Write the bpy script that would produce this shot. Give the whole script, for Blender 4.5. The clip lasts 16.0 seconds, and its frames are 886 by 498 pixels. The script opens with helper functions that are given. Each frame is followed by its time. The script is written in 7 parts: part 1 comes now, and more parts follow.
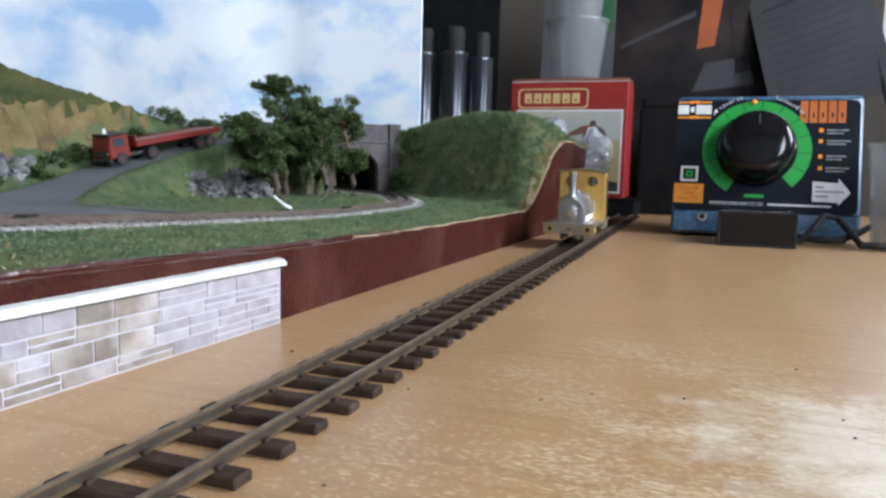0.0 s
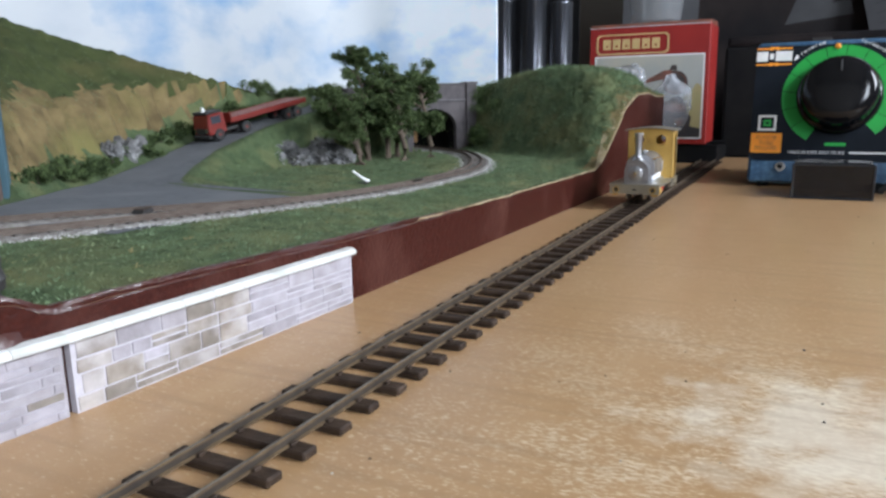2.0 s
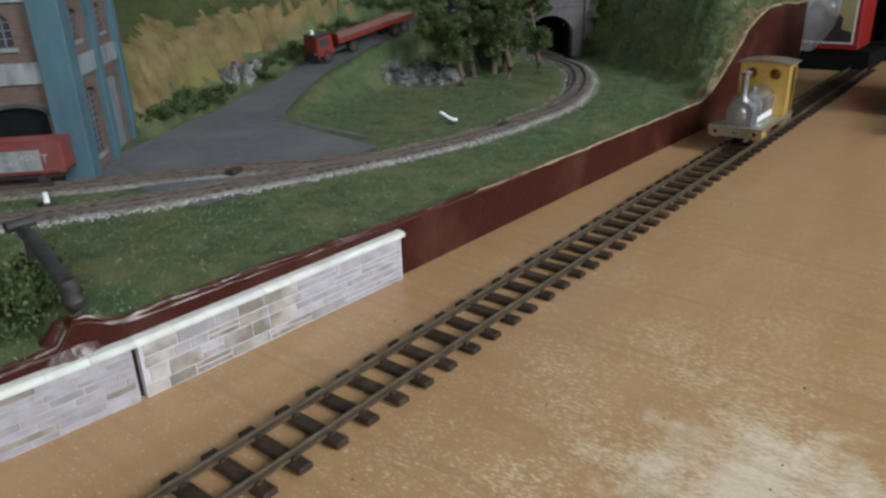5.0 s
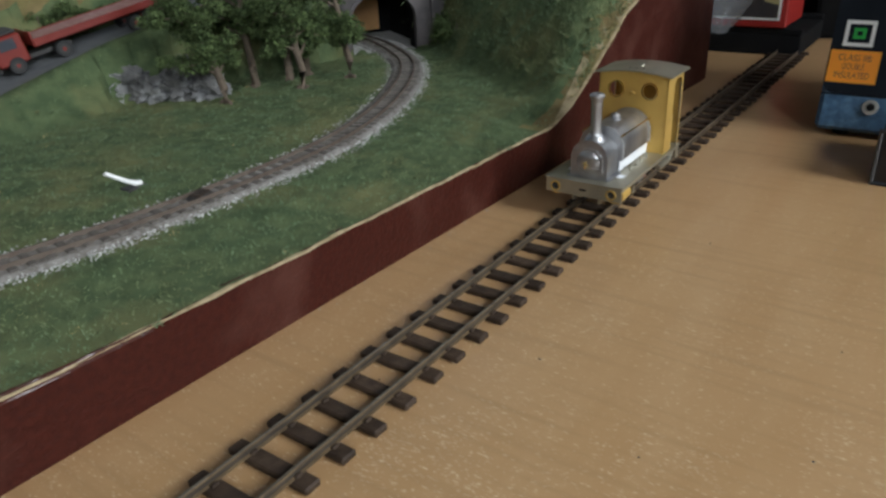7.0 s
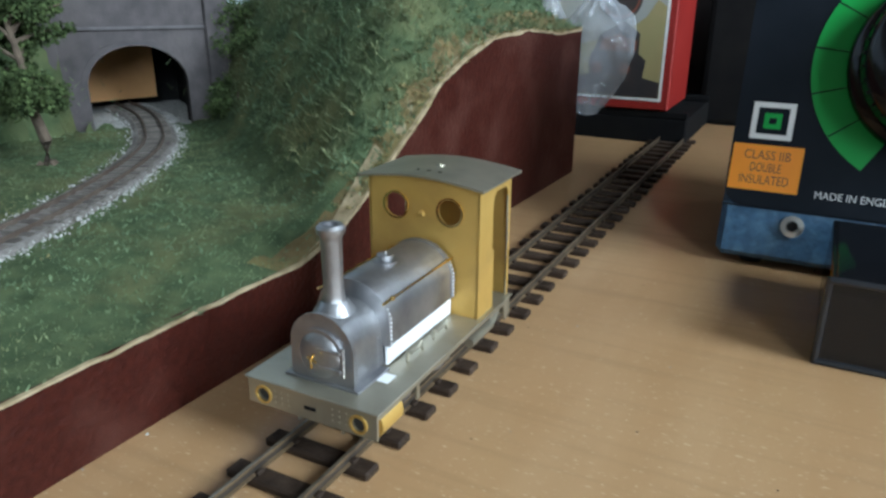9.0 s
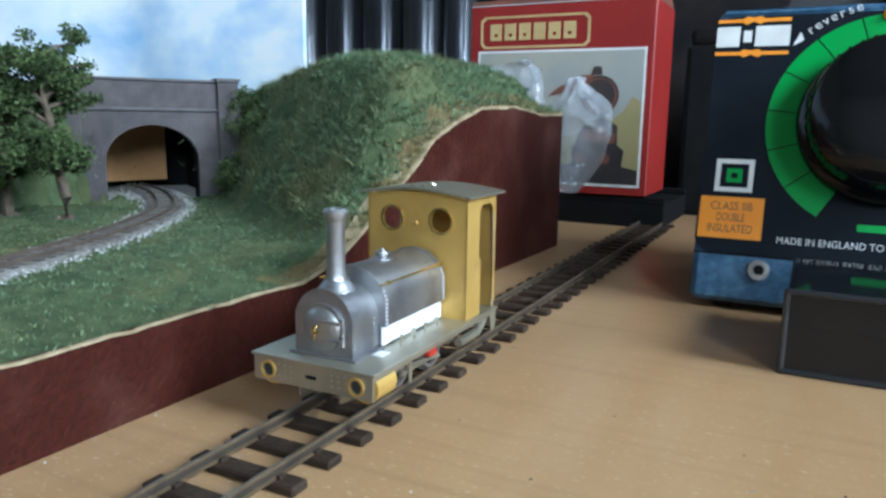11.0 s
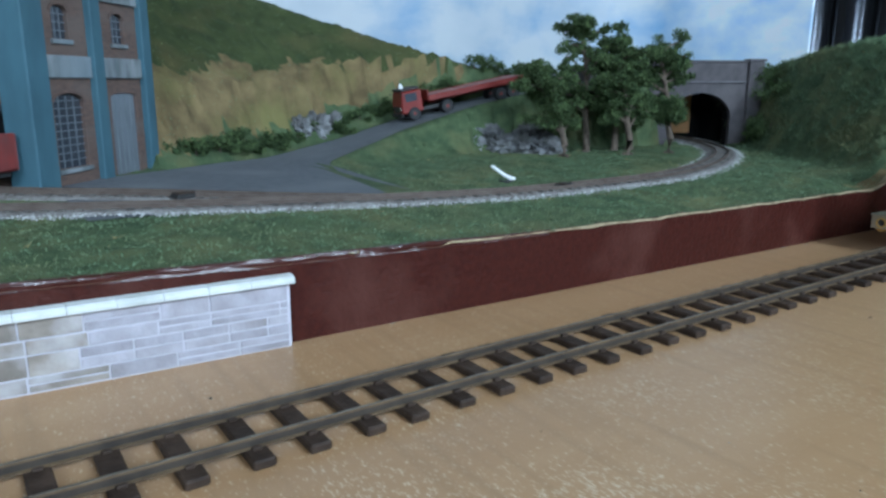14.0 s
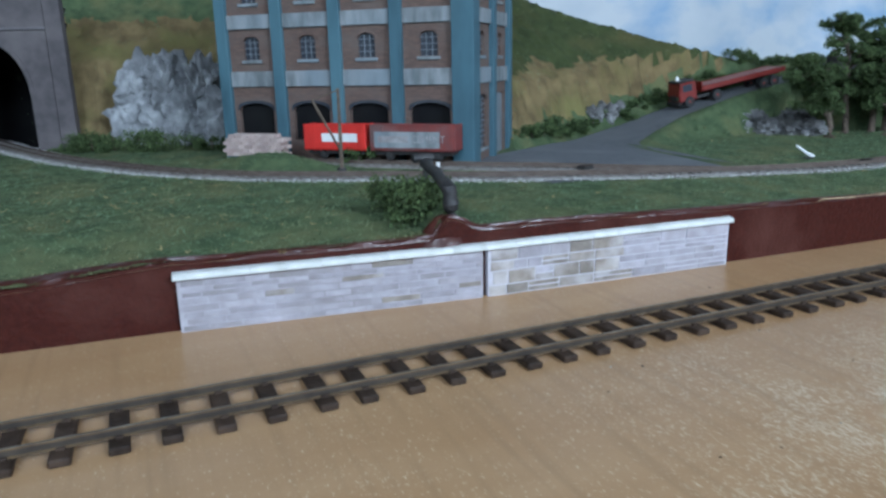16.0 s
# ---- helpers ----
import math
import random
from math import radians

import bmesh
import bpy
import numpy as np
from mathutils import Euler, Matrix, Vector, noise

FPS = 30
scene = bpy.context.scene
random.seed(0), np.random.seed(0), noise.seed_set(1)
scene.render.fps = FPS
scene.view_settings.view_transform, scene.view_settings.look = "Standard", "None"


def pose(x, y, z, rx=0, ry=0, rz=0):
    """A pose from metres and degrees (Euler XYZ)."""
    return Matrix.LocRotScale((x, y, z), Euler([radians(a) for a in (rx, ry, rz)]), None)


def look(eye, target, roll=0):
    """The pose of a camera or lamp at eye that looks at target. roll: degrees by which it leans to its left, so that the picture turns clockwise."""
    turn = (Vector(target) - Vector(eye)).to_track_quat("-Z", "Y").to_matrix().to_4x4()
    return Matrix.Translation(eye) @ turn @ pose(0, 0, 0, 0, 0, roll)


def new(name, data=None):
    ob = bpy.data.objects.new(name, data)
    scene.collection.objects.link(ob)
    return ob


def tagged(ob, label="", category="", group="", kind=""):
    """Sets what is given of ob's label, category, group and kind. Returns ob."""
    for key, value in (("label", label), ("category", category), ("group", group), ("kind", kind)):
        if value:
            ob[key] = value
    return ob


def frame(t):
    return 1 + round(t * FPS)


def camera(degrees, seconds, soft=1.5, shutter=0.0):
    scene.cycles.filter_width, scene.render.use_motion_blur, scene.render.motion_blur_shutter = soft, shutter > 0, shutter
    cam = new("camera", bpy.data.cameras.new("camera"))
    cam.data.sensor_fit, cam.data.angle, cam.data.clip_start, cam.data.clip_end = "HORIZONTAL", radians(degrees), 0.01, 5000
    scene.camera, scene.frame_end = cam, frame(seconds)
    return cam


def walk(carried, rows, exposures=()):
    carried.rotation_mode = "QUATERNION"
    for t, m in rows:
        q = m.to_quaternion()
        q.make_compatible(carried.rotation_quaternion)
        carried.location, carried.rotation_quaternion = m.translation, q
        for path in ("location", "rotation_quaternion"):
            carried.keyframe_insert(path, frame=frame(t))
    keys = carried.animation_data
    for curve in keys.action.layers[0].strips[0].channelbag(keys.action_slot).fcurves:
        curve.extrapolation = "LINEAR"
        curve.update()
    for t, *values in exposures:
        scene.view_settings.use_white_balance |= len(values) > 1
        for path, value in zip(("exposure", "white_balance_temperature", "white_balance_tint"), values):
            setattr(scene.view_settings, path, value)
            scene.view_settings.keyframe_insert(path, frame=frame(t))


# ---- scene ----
# All plan numbers are in plan units; U is the length of one of them in metres (track gauge 16.5 mm).
U = 0.11875
cam = camera(63.12, 16.0, soft=2.7)
ROWS = [
    (0.0, 0.0149, 0.0856, 0.5062, -0.6514, 1.9579, 0.2814, 1.42),
    (0.5, 0.0307, 0.0850, 0.5078, -0.6439, 1.9544, 0.2838, 1.12),
    (1.0, 0.0593, 0.0383, 0.5589, -0.6327, 1.8985, 0.3123, 0.80),
    (1.5, 0.1639, -0.0184, 0.6478, -0.6161, 1.7967, 0.3361, -0.32),
    (2.0, 0.2554, -0.1067, 0.7317, -0.6382, 1.6363, 0.3276, -1.00),
    (2.5, 0.3737, -0.1833, 0.7763, -0.6323, 1.4792, 0.3031, -1.76),
    (3.0, 0.4290, -0.3477, 0.8734, -0.6885, 1.2186, 0.3276, -1.96),
    (5.5, 0.6198, 0.4815, 1.2490, -0.5498, 1.9018, 0.4651, -2.20),
    (6.0, 0.4947, 1.0767, 1.2185, -0.6423, 2.5135, 0.4167, -2.39),
    (6.5, 0.4519, 1.6048, 1.1663, -0.6415, 3.0610, 0.3391, -2.50),
    (7.0, 0.3475, 2.1382, 1.1814, -0.7147, 3.5970, 0.3190, -2.69),
    (7.5, 0.2859, 2.6745, 1.2009, -0.7344, 4.1442, 0.3070, -2.55),
    (8.0, 0.1031, 3.1668, 1.1797, -0.8654, 4.6612, 0.2694, -2.59),
    (8.5, 0.0318, 3.4319, 1.0415, -0.8984, 4.9991, 0.2177, -0.87),
    (9.0, 0.0503, 3.6296, 0.9420, -0.8160, 5.2962, 0.2550, 0.43),
    (11.5, 0.1977, 3.1946, 0.6858, -0.7259, 4.9389, 0.3628, 0.15),
    (12.0, 0.2312, 2.9023, 0.7211, -0.8835, 4.5243, 0.3653, 0.15),
    (12.5, 0.3146, 2.6494, 0.6931, -0.9827, 4.1261, 0.3237, 0.60),
    (13.0, 0.4500, 2.1889, 0.7439, -0.9597, 3.5501, 0.3441, 1.26),
    (13.5, 0.6013, 1.7602, 0.7086, -0.9169, 2.9887, 0.2778, 1.21),
    (14.0, 0.5988, 1.3202, 0.7293, -1.0141, 2.4123, 0.2755, 0.28),
    (14.5, 0.6156, 0.8884, 0.7553, -1.0737, 1.8569, 0.2991, -0.89),
    (15.0, 0.7872, 0.4679, 0.7244, -0.9528, 1.3480, 0.2798, -1.85),
    (15.5, 0.9284, 0.0695, 0.7704, -0.8258, 0.9014, 0.2900, -0.91),
    (16.0, 1.0271, -0.2105, 0.8538, -0.7580, 0.5414, 0.3556, -1.22),
]
walk(cam, [(t, look((U * a, U * b, U * c), (U * d, U * e, U * f), roll)) for t, a, b, c, d, e, f, roll in ROWS],
     exposures=[(0.0, 0.12, 6150, 15), (2.0, 0.05, 6200, 15), (3.2, -0.22, 6400, 13), (5.5, -0.48, 6600, 11), (8.0, -0.38, 6350, 9), (9.0, 0.0, 5850, 5), (11.5, 0.22, 5450, 4), (13.0, 0.0, 5200, 2), (14.5, -0.36, 5250, 6), (16.0, -0.36, 5350, 8)])

# ---- light ----
world = bpy.data.worlds.new("world")
scene.world = world
world.use_nodes = True
wn = world.node_tree.nodes
sky = wn.new("ShaderNodeTexSky")
sky.sky_type, sky.sun_disc, sky.sun_elevation, sky.sun_rotation = "NISHITA", False, radians(35), radians(80)
world.node_tree.links.new(sky.outputs[0], wn["Background"].inputs[0])
wn["Background"].inputs[1].default_value = 0.12
ROOM = dict(x0=-9.5, x1=9.0, y0=-14.0, y1=14.0, z0=-6.3, z1=14.0)
# the second opening is added for the southern fill lamp
WIN = (dict(y0=2.4, y1=6.8, z0=3.4, z1=9.4), dict(y0=-9.4, y1=-3.8, z0=3.4, z1=9.4))
WIN_N = dict(x0=2.65, x1=8.4, z0=2.7, z1=10.5)


def area_lamp(name, eye, target, w, h, watts, colour):
    lamp = bpy.data.lights.new(name, "AREA")
    lamp.shape, lamp.size, lamp.size_y, lamp.energy, lamp.color = "RECTANGLE", w * U, h * U, watts, colour
    ob = new(name, lamp)
    ob.matrix_world = look(tuple(v * U for v in eye), tuple(v * U for v in target))
    return ob


area_lamp("window_daylight", (9.3, 4.6, 6.4), (0, 4.6, 6.4), 4.4, 6.0, 41.0, (0.88, 0.96, 1.0))
# unseen fill lamp, added to brighten the south-facing sides
area_lamp("south_fill_light", (9.3, -6.6, 6.4), (0, -6.6, 6.4), 5.6, 6.0, 38.0, (0.86, 0.95, 1.0))
area_lamp("north_window_daylight", (5.5, 14.25, 6.6), (5.5, 0, 6.6), 5.7, 7.8, 3.0, (0.90, 0.96, 1.0))


# ---- materials ----
def material(name, base, rough=0.6, metal=0.0, second=None, scale=40.0, detail=6.0, bump=0.0, bump_scale=None, spec=0.5, third=None, third_scale=6.0, lo=0.35, hi=0.65, per=0.0, stretch=(1, 1, 1)):
    """A principled surface with colour variation at two scales, fine relief and a small difference from piece to piece."""
    m = bpy.data.materials.new(name)
    m.use_nodes = True
    nt = m.node_tree
    n, l = nt.nodes, nt.links
    b = n["Principled BSDF"]
    b.inputs["Roughness"].default_value, b.inputs["Metallic"].default_value = rough, metal
    b.inputs["Specular IOR Level"].default_value = spec
    co = n.new("ShaderNodeTexCoord")
    mp = n.new("ShaderNodeMapping")
    mp.inputs["Scale"].default_value = stretch
    l.new(co.outputs["Object"], mp.inputs[0])
    if per:
        info = n.new("ShaderNodeObjectInfo")
        sh = n.new("ShaderNodeVectorMath")
        sh.operation = "SCALE"
        cmb = n.new("ShaderNodeCombineXYZ")
        for k in range(3):
            l.new(info.outputs["Random"], cmb.inputs[k])
        l.new(cmb.outputs[0], sh.inputs[0])
        sh.inputs["Scale"].default_value = 3.0
        l.new(sh.outputs[0], mp.inputs["Location"])
    colour = None

    def noise_mix(a, c, sc, lo_, hi_):
        t = n.new("ShaderNodeTexNoise")
        t.inputs["Scale"].default_value, t.inputs["Detail"].default_value = sc, detail
        l.new(mp.outputs[0], t.inputs["Vector"])
        r = n.new("ShaderNodeMapRange")
        r.inputs["From Min"].default_value, r.inputs["From Max"].default_value = lo_, hi_
        l.new(t.outputs["Fac"], r.inputs["Value"])
        mix = n.new("ShaderNodeMix")
        mix.data_type = "RGBA"
        l.new(r.outputs[0], mix.inputs["Factor"])
        for sock, v in ((mix.inputs[6], a), (mix.inputs[7], c)):
            if isinstance(v, tuple):
                sock.default_value = (*v, 1)
            else:
                l.new(v, sock)
        return mix.outputs[2]

    colour = noise_mix(base, second or tuple(0.8 * v for v in base), scale, lo, hi)
    if third:
        colour = noise_mix(colour, third, third_scale, 0.48, 0.72)
    if per:
        hs = n.new("ShaderNodeHueSaturation")
        mr = n.new("ShaderNodeMapRange")
        mr.inputs["To Min"].default_value, mr.inputs["To Max"].default_value = 1 - per, 1 + per
        l.new(info.outputs["Random"], mr.inputs["Value"])
        l.new(mr.outputs[0], hs.inputs["Value"])
        l.new(colour, hs.inputs["Color"])
        colour = hs.outputs[0]
    l.new(colour, b.inputs["Base Color"])
    if bump:
        t = n.new("ShaderNodeTexNoise")
        t.inputs["Scale"].default_value, t.inputs["Detail"].default_value = bump_scale or scale * 3, 4.0
        l.new(mp.outputs[0], t.inputs["Vector"])
        bp = n.new("ShaderNodeBump")
        bp.inputs["Strength"].default_value, bp.inputs["Distance"].default_value = bump, 0.0006
        l.new(t.outputs["Fac"], bp.inputs["Height"])
        l.new(bp.outputs[0], b.inputs["Normal"])
    return m
M = {}
M["rail"] = material("rail_metal", (0.132, 0.090, 0.050), 0.55, 0.0, second=(0.080, 0.055, 0.034), scale=160, bump=0.2, spec=0.2)
M["railtop"] = material("rail_head", (0.34, 0.30, 0.24), 0.38, 0.8, second=(0.20, 0.165, 0.125), scale=120)
M["railweb"] = material("rail_web", (0.060, 0.046, 0.034), 0.6, 0.2, second=(0.035, 0.027, 0.021), scale=160)
M["sleeper"] = material("dark_brown_plastic_sleeper", (0.030, 0.019, 0.013), 0.6, second=(0.054, 0.035, 0.024), scale=250, bump=0.5, per=0.25, spec=0.25)
M["rustrail"] = material("rusty_scenic_rail", (0.085, 0.060, 0.047), 0.7, 0.2, second=(0.13, 0.10, 0.08), scale=140)
M["brownstone"] = material("printed_brown_stone", (0.30, 0.262, 0.225), 0.75, second=(0.175, 0.148, 0.122), scale=110, third=(0.50, 0.47, 0.47), third_scale=60, bump=0.25, bump_scale=600, per=0.2)
M["maroon"] = material("maroon_painted_board", (0.052, 0.0118, 0.0078), 0.50, second=(0.036, 0.0088, 0.0062), scale=420, bump=1.0, bump_scale=480, third=(0.075, 0.027, 0.020), third_scale=30, spec=0.12)
M["maroongloss"] = material("thick_maroon_gloss", (0.058, 0.015, 0.010), 0.30, second=(0.042, 0.012, 0.009), scale=70, bump=0.8, bump_scale=260, spec=0.5)
M["edge"] = material("raw_board_edge", (0.40, 0.315, 0.195), 0.8, second=(0.24, 0.185, 0.10), scale=220, bump=0.6)
M["grass"] = material("static_grass", (0.098, 0.130, 0.062), 0.95, second=(0.058, 0.086, 0.042), scale=110, bump=1.0, bump_scale=900, third=(0.150, 0.150, 0.068), third_scale=26, spec=0.15)
M["scrub"] = material("dry_scrub_flock", (0.215, 0.160, 0.076), 0.95, second=(0.115, 0.086, 0.042), scale=60, bump=1.0, bump_scale=500, third=(0.17, 0.155, 0.058), third_scale=22, spec=0.15)
M["olive"] = material("olive_hill_turf", (0.064, 0.078, 0.029), 0.95, second=(0.040, 0.052, 0.021), scale=70, bump=1.0, bump_scale=700, third=(0.095, 0.088, 0.036), third_scale=22, spec=0.15)
M["tuft"] = material("grass_fibre", (0.160, 0.222, 0.122), 0.9, second=(0.108, 0.160, 0.088), scale=70, third=(0.190, 0.188, 0.088), third_scale=24, spec=0.15)
M["straw"] = material("straw_fibre", (0.42, 0.335, 0.16), 0.9, second=(0.27, 0.23, 0.10), scale=90, spec=0.15)
M["leaf"] = material("foliage_flock", (0.092, 0.128, 0.048), 0.9, second=(0.040, 0.062, 0.024), scale=150, spec=0.2)
M["bark"] = material("twisted_wire_bark", (0.14, 0.105, 0.075), 0.9, second=(0.075, 0.055, 0.04), scale=260, bump=0.8)
M["tarmac"] = material("painted_tarmac", (0.125, 0.13, 0.14), 0.85, second=(0.095, 0.10, 0.108), scale=160, third=(0.15, 0.155, 0.16), third_scale=20, bump=0.4, bump_scale=900)
M["ballast"] = material("pale_ballast", (0.52, 0.515, 0.50), 0.95, second=(0.27, 0.26, 0.245), scale=420, bump=1.0, bump_scale=800, per=0.2)
M["oldsleeper"] = material("weathered_sleeper", (0.085, 0.072, 0.064), 0.85, second=(0.14, 0.125, 0.11), scale=200, per=0.3)
M["faded"] = material("faded_lettering", (0.34, 0.33, 0.33), 0.7, second=(0.22, 0.20, 0.20), scale=200)
M["bed"] = material("weathered_track_bed", (0.105, 0.090, 0.078), 0.95, second=(0.22, 0.205, 0.19), scale=330, bump=0.9, bump_scale=700, third=(0.30, 0.285, 0.27), third_scale=30)
M["stone"] = material("printed_stone", (0.41, 0.385, 0.423), 0.75, second=(0.30, 0.278, 0.296), scale=130, third=(0.22, 0.20, 0.20), third_scale=36, bump=0.4, bump_scale=600, per=0.13)
M["mortar"] = material("pale_mortar", (0.54, 0.517, 0.567), 0.8, second=(0.46, 0.44, 0.47), scale=200, bump=0.2)
M["coping"] = material("pale_coping", (0.66, 0.665, 0.645), 0.7, second=(0.55, 0.56, 0.52), scale=130, bump=0.2, per=0.06)
M["rock"] = material("cast_rock", (0.165, 0.16, 0.155), 0.9, second=(0.045, 0.045, 0.05), scale=75, third=(0.42, 0.42, 0.42), third_scale=38, bump=0.8, bump_scale=400)
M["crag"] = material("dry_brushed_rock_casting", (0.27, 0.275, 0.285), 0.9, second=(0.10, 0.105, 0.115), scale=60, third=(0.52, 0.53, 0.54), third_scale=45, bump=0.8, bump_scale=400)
M["portal"] = material("grey_portal_card", (0.098, 0.085, 0.088), 0.85, second=(0.068, 0.060, 0.063), scale=120, third=(0.135, 0.118, 0.118), third_scale=25, bump=0.35, bump_scale=600)
M["portalcap"] = material("pale_grey_coping", (0.135, 0.123, 0.131), 0.8, second=(0.098, 0.090, 0.094), scale=150)
M["cardin"] = material("bare_card_lining", (0.60, 0.33, 0.14), 0.8, second=(0.52, 0.28, 0.115), scale=60)
# black finish, also used to paint the shade inside tunnels and arches
M["black"] = material("black_paint_and_void_shade", (0.008, 0.008, 0.009), 0.8, second=(0.012, 0.012, 0.012), spec=0.08)
M["brick"] = material("printed_brick", (0.135, 0.086, 0.066), 0.8, second=(0.092, 0.062, 0.051), scale=230, third=(0.13, 0.10, 0.085), third_scale=22, bump=0.3, per=0.15, stretch=(1, 1, 3))
M["pilaster"] = material("blue_green_pilaster", (0.058, 0.125, 0.160), 0.75, second=(0.038, 0.085, 0.110), scale=70, third=(0.078, 0.158, 0.192), third_scale=16, bump=0.2, stretch=(1, 1, 0.35))
M["band"] = material("grey_stone_band", (0.27, 0.29, 0.30), 0.8, second=(0.12, 0.135, 0.14), scale=60, third=(0.20, 0.24, 0.27), third_scale=14, stretch=(2, 2, 0.6))
M["sash"] = material("pale_window_bar", (0.17, 0.19, 0.215), 0.6)
M["darkglass"] = material("dark_window_pane", (0.035, 0.042, 0.055), 0.25, second=(0.06, 0.065, 0.075), scale=60)
M["red"] = material("lorry_red", (0.17, 0.016, 0.011), 0.42, second=(0.13, 0.013, 0.009), scale=120, third=(0.20, 0.024, 0.016), third_scale=60)
M["redbright"] = material("wagon_bright_red", (0.62, 0.030, 0.020), 0.5, second=(0.52, 0.026, 0.018), scale=150)
M["tyre"] = material("rubber_black", (0.018, 0.018, 0.019), 0.75)
M["chassis"] = material("black_chassis", (0.03, 0.028, 0.027), 0.6)
M["white"] = material("white_paint", (0.80, 0.80, 0.79), 0.55, second=(0.70, 0.70, 0.69), scale=100)
M["deck"] = material("pale_pink_deck", (0.36, 0.21, 0.185), 0.7, second=(0.27, 0.13, 0.11), scale=90, stretch=(1, 4, 1))
M["brass"] = material("raw_etched_brass", (0.70, 0.46, 0.13), 0.48, 0.55, second=(0.60, 0.38, 0.10), scale=40, third=(0.50, 0.31, 0.09), third_scale=60, bump=0.12, bump_scale=500)
M["brassbright"] = material("polished_brass", (0.85, 0.62, 0.25), 0.22, 1.0)
M["nickel"] = material("nickel_silver", (0.44, 0.415, 0.33), 0.36, 0.75, second=(0.36, 0.335, 0.26), scale=60, third=(0.32, 0.30, 0.24), third_scale=80, bump=0.1)
M["steel"] = material("cast_white_metal", (0.47, 0.475, 0.49), 0.40, 0.92, second=(0.34, 0.34, 0.355), scale=70, third=(0.26, 0.26, 0.275), third_scale=90, bump=0.35, bump_scale=600)
# near-white colour stands in for metal reflecting the window
M["steelbright"] = material("white_metal_with_glare", (0.86, 0.88, 0.92), 0.35, 0.1, second=(0.80, 0.82, 0.86), scale=60, bump=0.1)
M["redwheel"] = material("red_painted_crank", (0.55, 0.035, 0.02), 0.4)
M["ctlblue"] = material("hammered_blue_enamel", (0.050, 0.118, 0.21), 0.28, second=(0.032, 0.078, 0.145), scale=300, bump=0.7, bump_scale=420, third=(0.09, 0.18, 0.28), third_scale=220)
M["ctlface"] = material("dark_navy_faceplate", (0.007, 0.010, 0.015), 0.45, second=(0.010, 0.013, 0.019), scale=50, spec=0.12)
M["green"] = material("green_print", (0.010, 0.345, 0.048), 0.45, second=(0.009, 0.30, 0.042), scale=40)
M["orange"] = material("orange_print", (0.92, 0.33, 0.02), 0.45, second=(0.86, 0.29, 0.02), scale=60)
M["orangefade"] = material("faded_orange_print", (0.52, 0.135, 0.014), 0.5, second=(0.42, 0.10, 0.012), scale=40)
M["greendull"] = material("dull_green_print", (0.020, 0.10, 0.035), 0.6, second=(0.016, 0.08, 0.03), scale=40)
M["orangedull"] = material("dull_orange_print", (0.36, 0.085, 0.014), 0.6, second=(0.28, 0.06, 0.012), scale=30)
M["knob"] = material("black_knob_plastic", (0.006, 0.006, 0.007), 0.13, second=(0.008, 0.008, 0.009), scale=80, spec=0.35)
M["smoke"] = material("smoked_plastic", (0.018, 0.019, 0.022), 0.12, second=(0.025, 0.026, 0.03), scale=30)
M["chrome"] = material("plated_screw", (0.75, 0.75, 0.75), 0.2, 1.0)
M["boxred"] = material("glossy_red_card", (0.290, 0.018, 0.014), 0.45, second=(0.245, 0.014, 0.012), scale=30, third=(0.30, 0.022, 0.018), third_scale=12)
M["boxcream"] = material("printed_pale_sky", (0.38, 0.38, 0.34), 0.5, second=(0.30, 0.32, 0.32), scale=14, third=(0.55, 0.48, 0.33), third_scale=9)
M["gold"] = material("gold_print", (0.62, 0.45, 0.20), 0.45)
M["boxdark"] = material("printed_dark_engine", (0.030, 0.030, 0.034), 0.4, second=(0.06, 0.045, 0.04), scale=40)
M["boxdull"] = material("printed_dull_red", (0.24, 0.08, 0.05), 0.45, second=(0.12, 0.06, 0.045), scale=60)
M["boxgreen"] = material("printed_field", (0.30, 0.28, 0.13), 0.45, second=(0.36, 0.29, 0.14), scale=30)
M["frost"] = material("frosted_plastic", (0.62, 0.64, 0.66), 0.35, second=(0.54, 0.56, 0.58), scale=30)
M["jar"] = material("metallic_tin", (0.27, 0.28, 0.30), 0.24, 0.8, second=(0.08, 0.085, 0.10), scale=25, stretch=(1, 1, 0.05))
M["wall"] = material("room_wall_paint", (0.10, 0.083, 0.067), 0.9, second=(0.085, 0.072, 0.06), scale=8, bump=0.1)
M["pale"] = material("pale_room_paint", (0.12, 0.11, 0.098), 0.9, second=(0.10, 0.092, 0.082), scale=6)
M["paper"] = material("grey_paper", (0.085, 0.085, 0.09), 0.7, second=(0.068, 0.068, 0.072), scale=12, spec=0.2)
M["ink"] = material("printed_ink", (0.035, 0.035, 0.038), 0.7)
M["dull"] = material("dark_magazine_cover", (0.008, 0.007, 0.008), 0.6, second=(0.035, 0.027, 0.025), scale=9, third=(0.012, 0.011, 0.012), third_scale=14, spec=0.1)
M["cream"] = material("cream_bounce_paint", (0.30, 0.285, 0.26), 0.85, second=(0.27, 0.255, 0.235), scale=6)
M["carpet"] = material("room_floor_carpet", (0.09, 0.078, 0.067), 0.95, second=(0.07, 0.06, 0.05), scale=120)


def glassy(name, tint, alpha, rough):
    m = bpy.data.materials.new(name)
    m.use_nodes = True
    b = m.node_tree.nodes["Principled BSDF"]
    b.inputs["Base Color"].default_value = (*tint, 1)
    b.inputs["Roughness"].default_value, b.inputs["Alpha"].default_value = rough, alpha
    return m




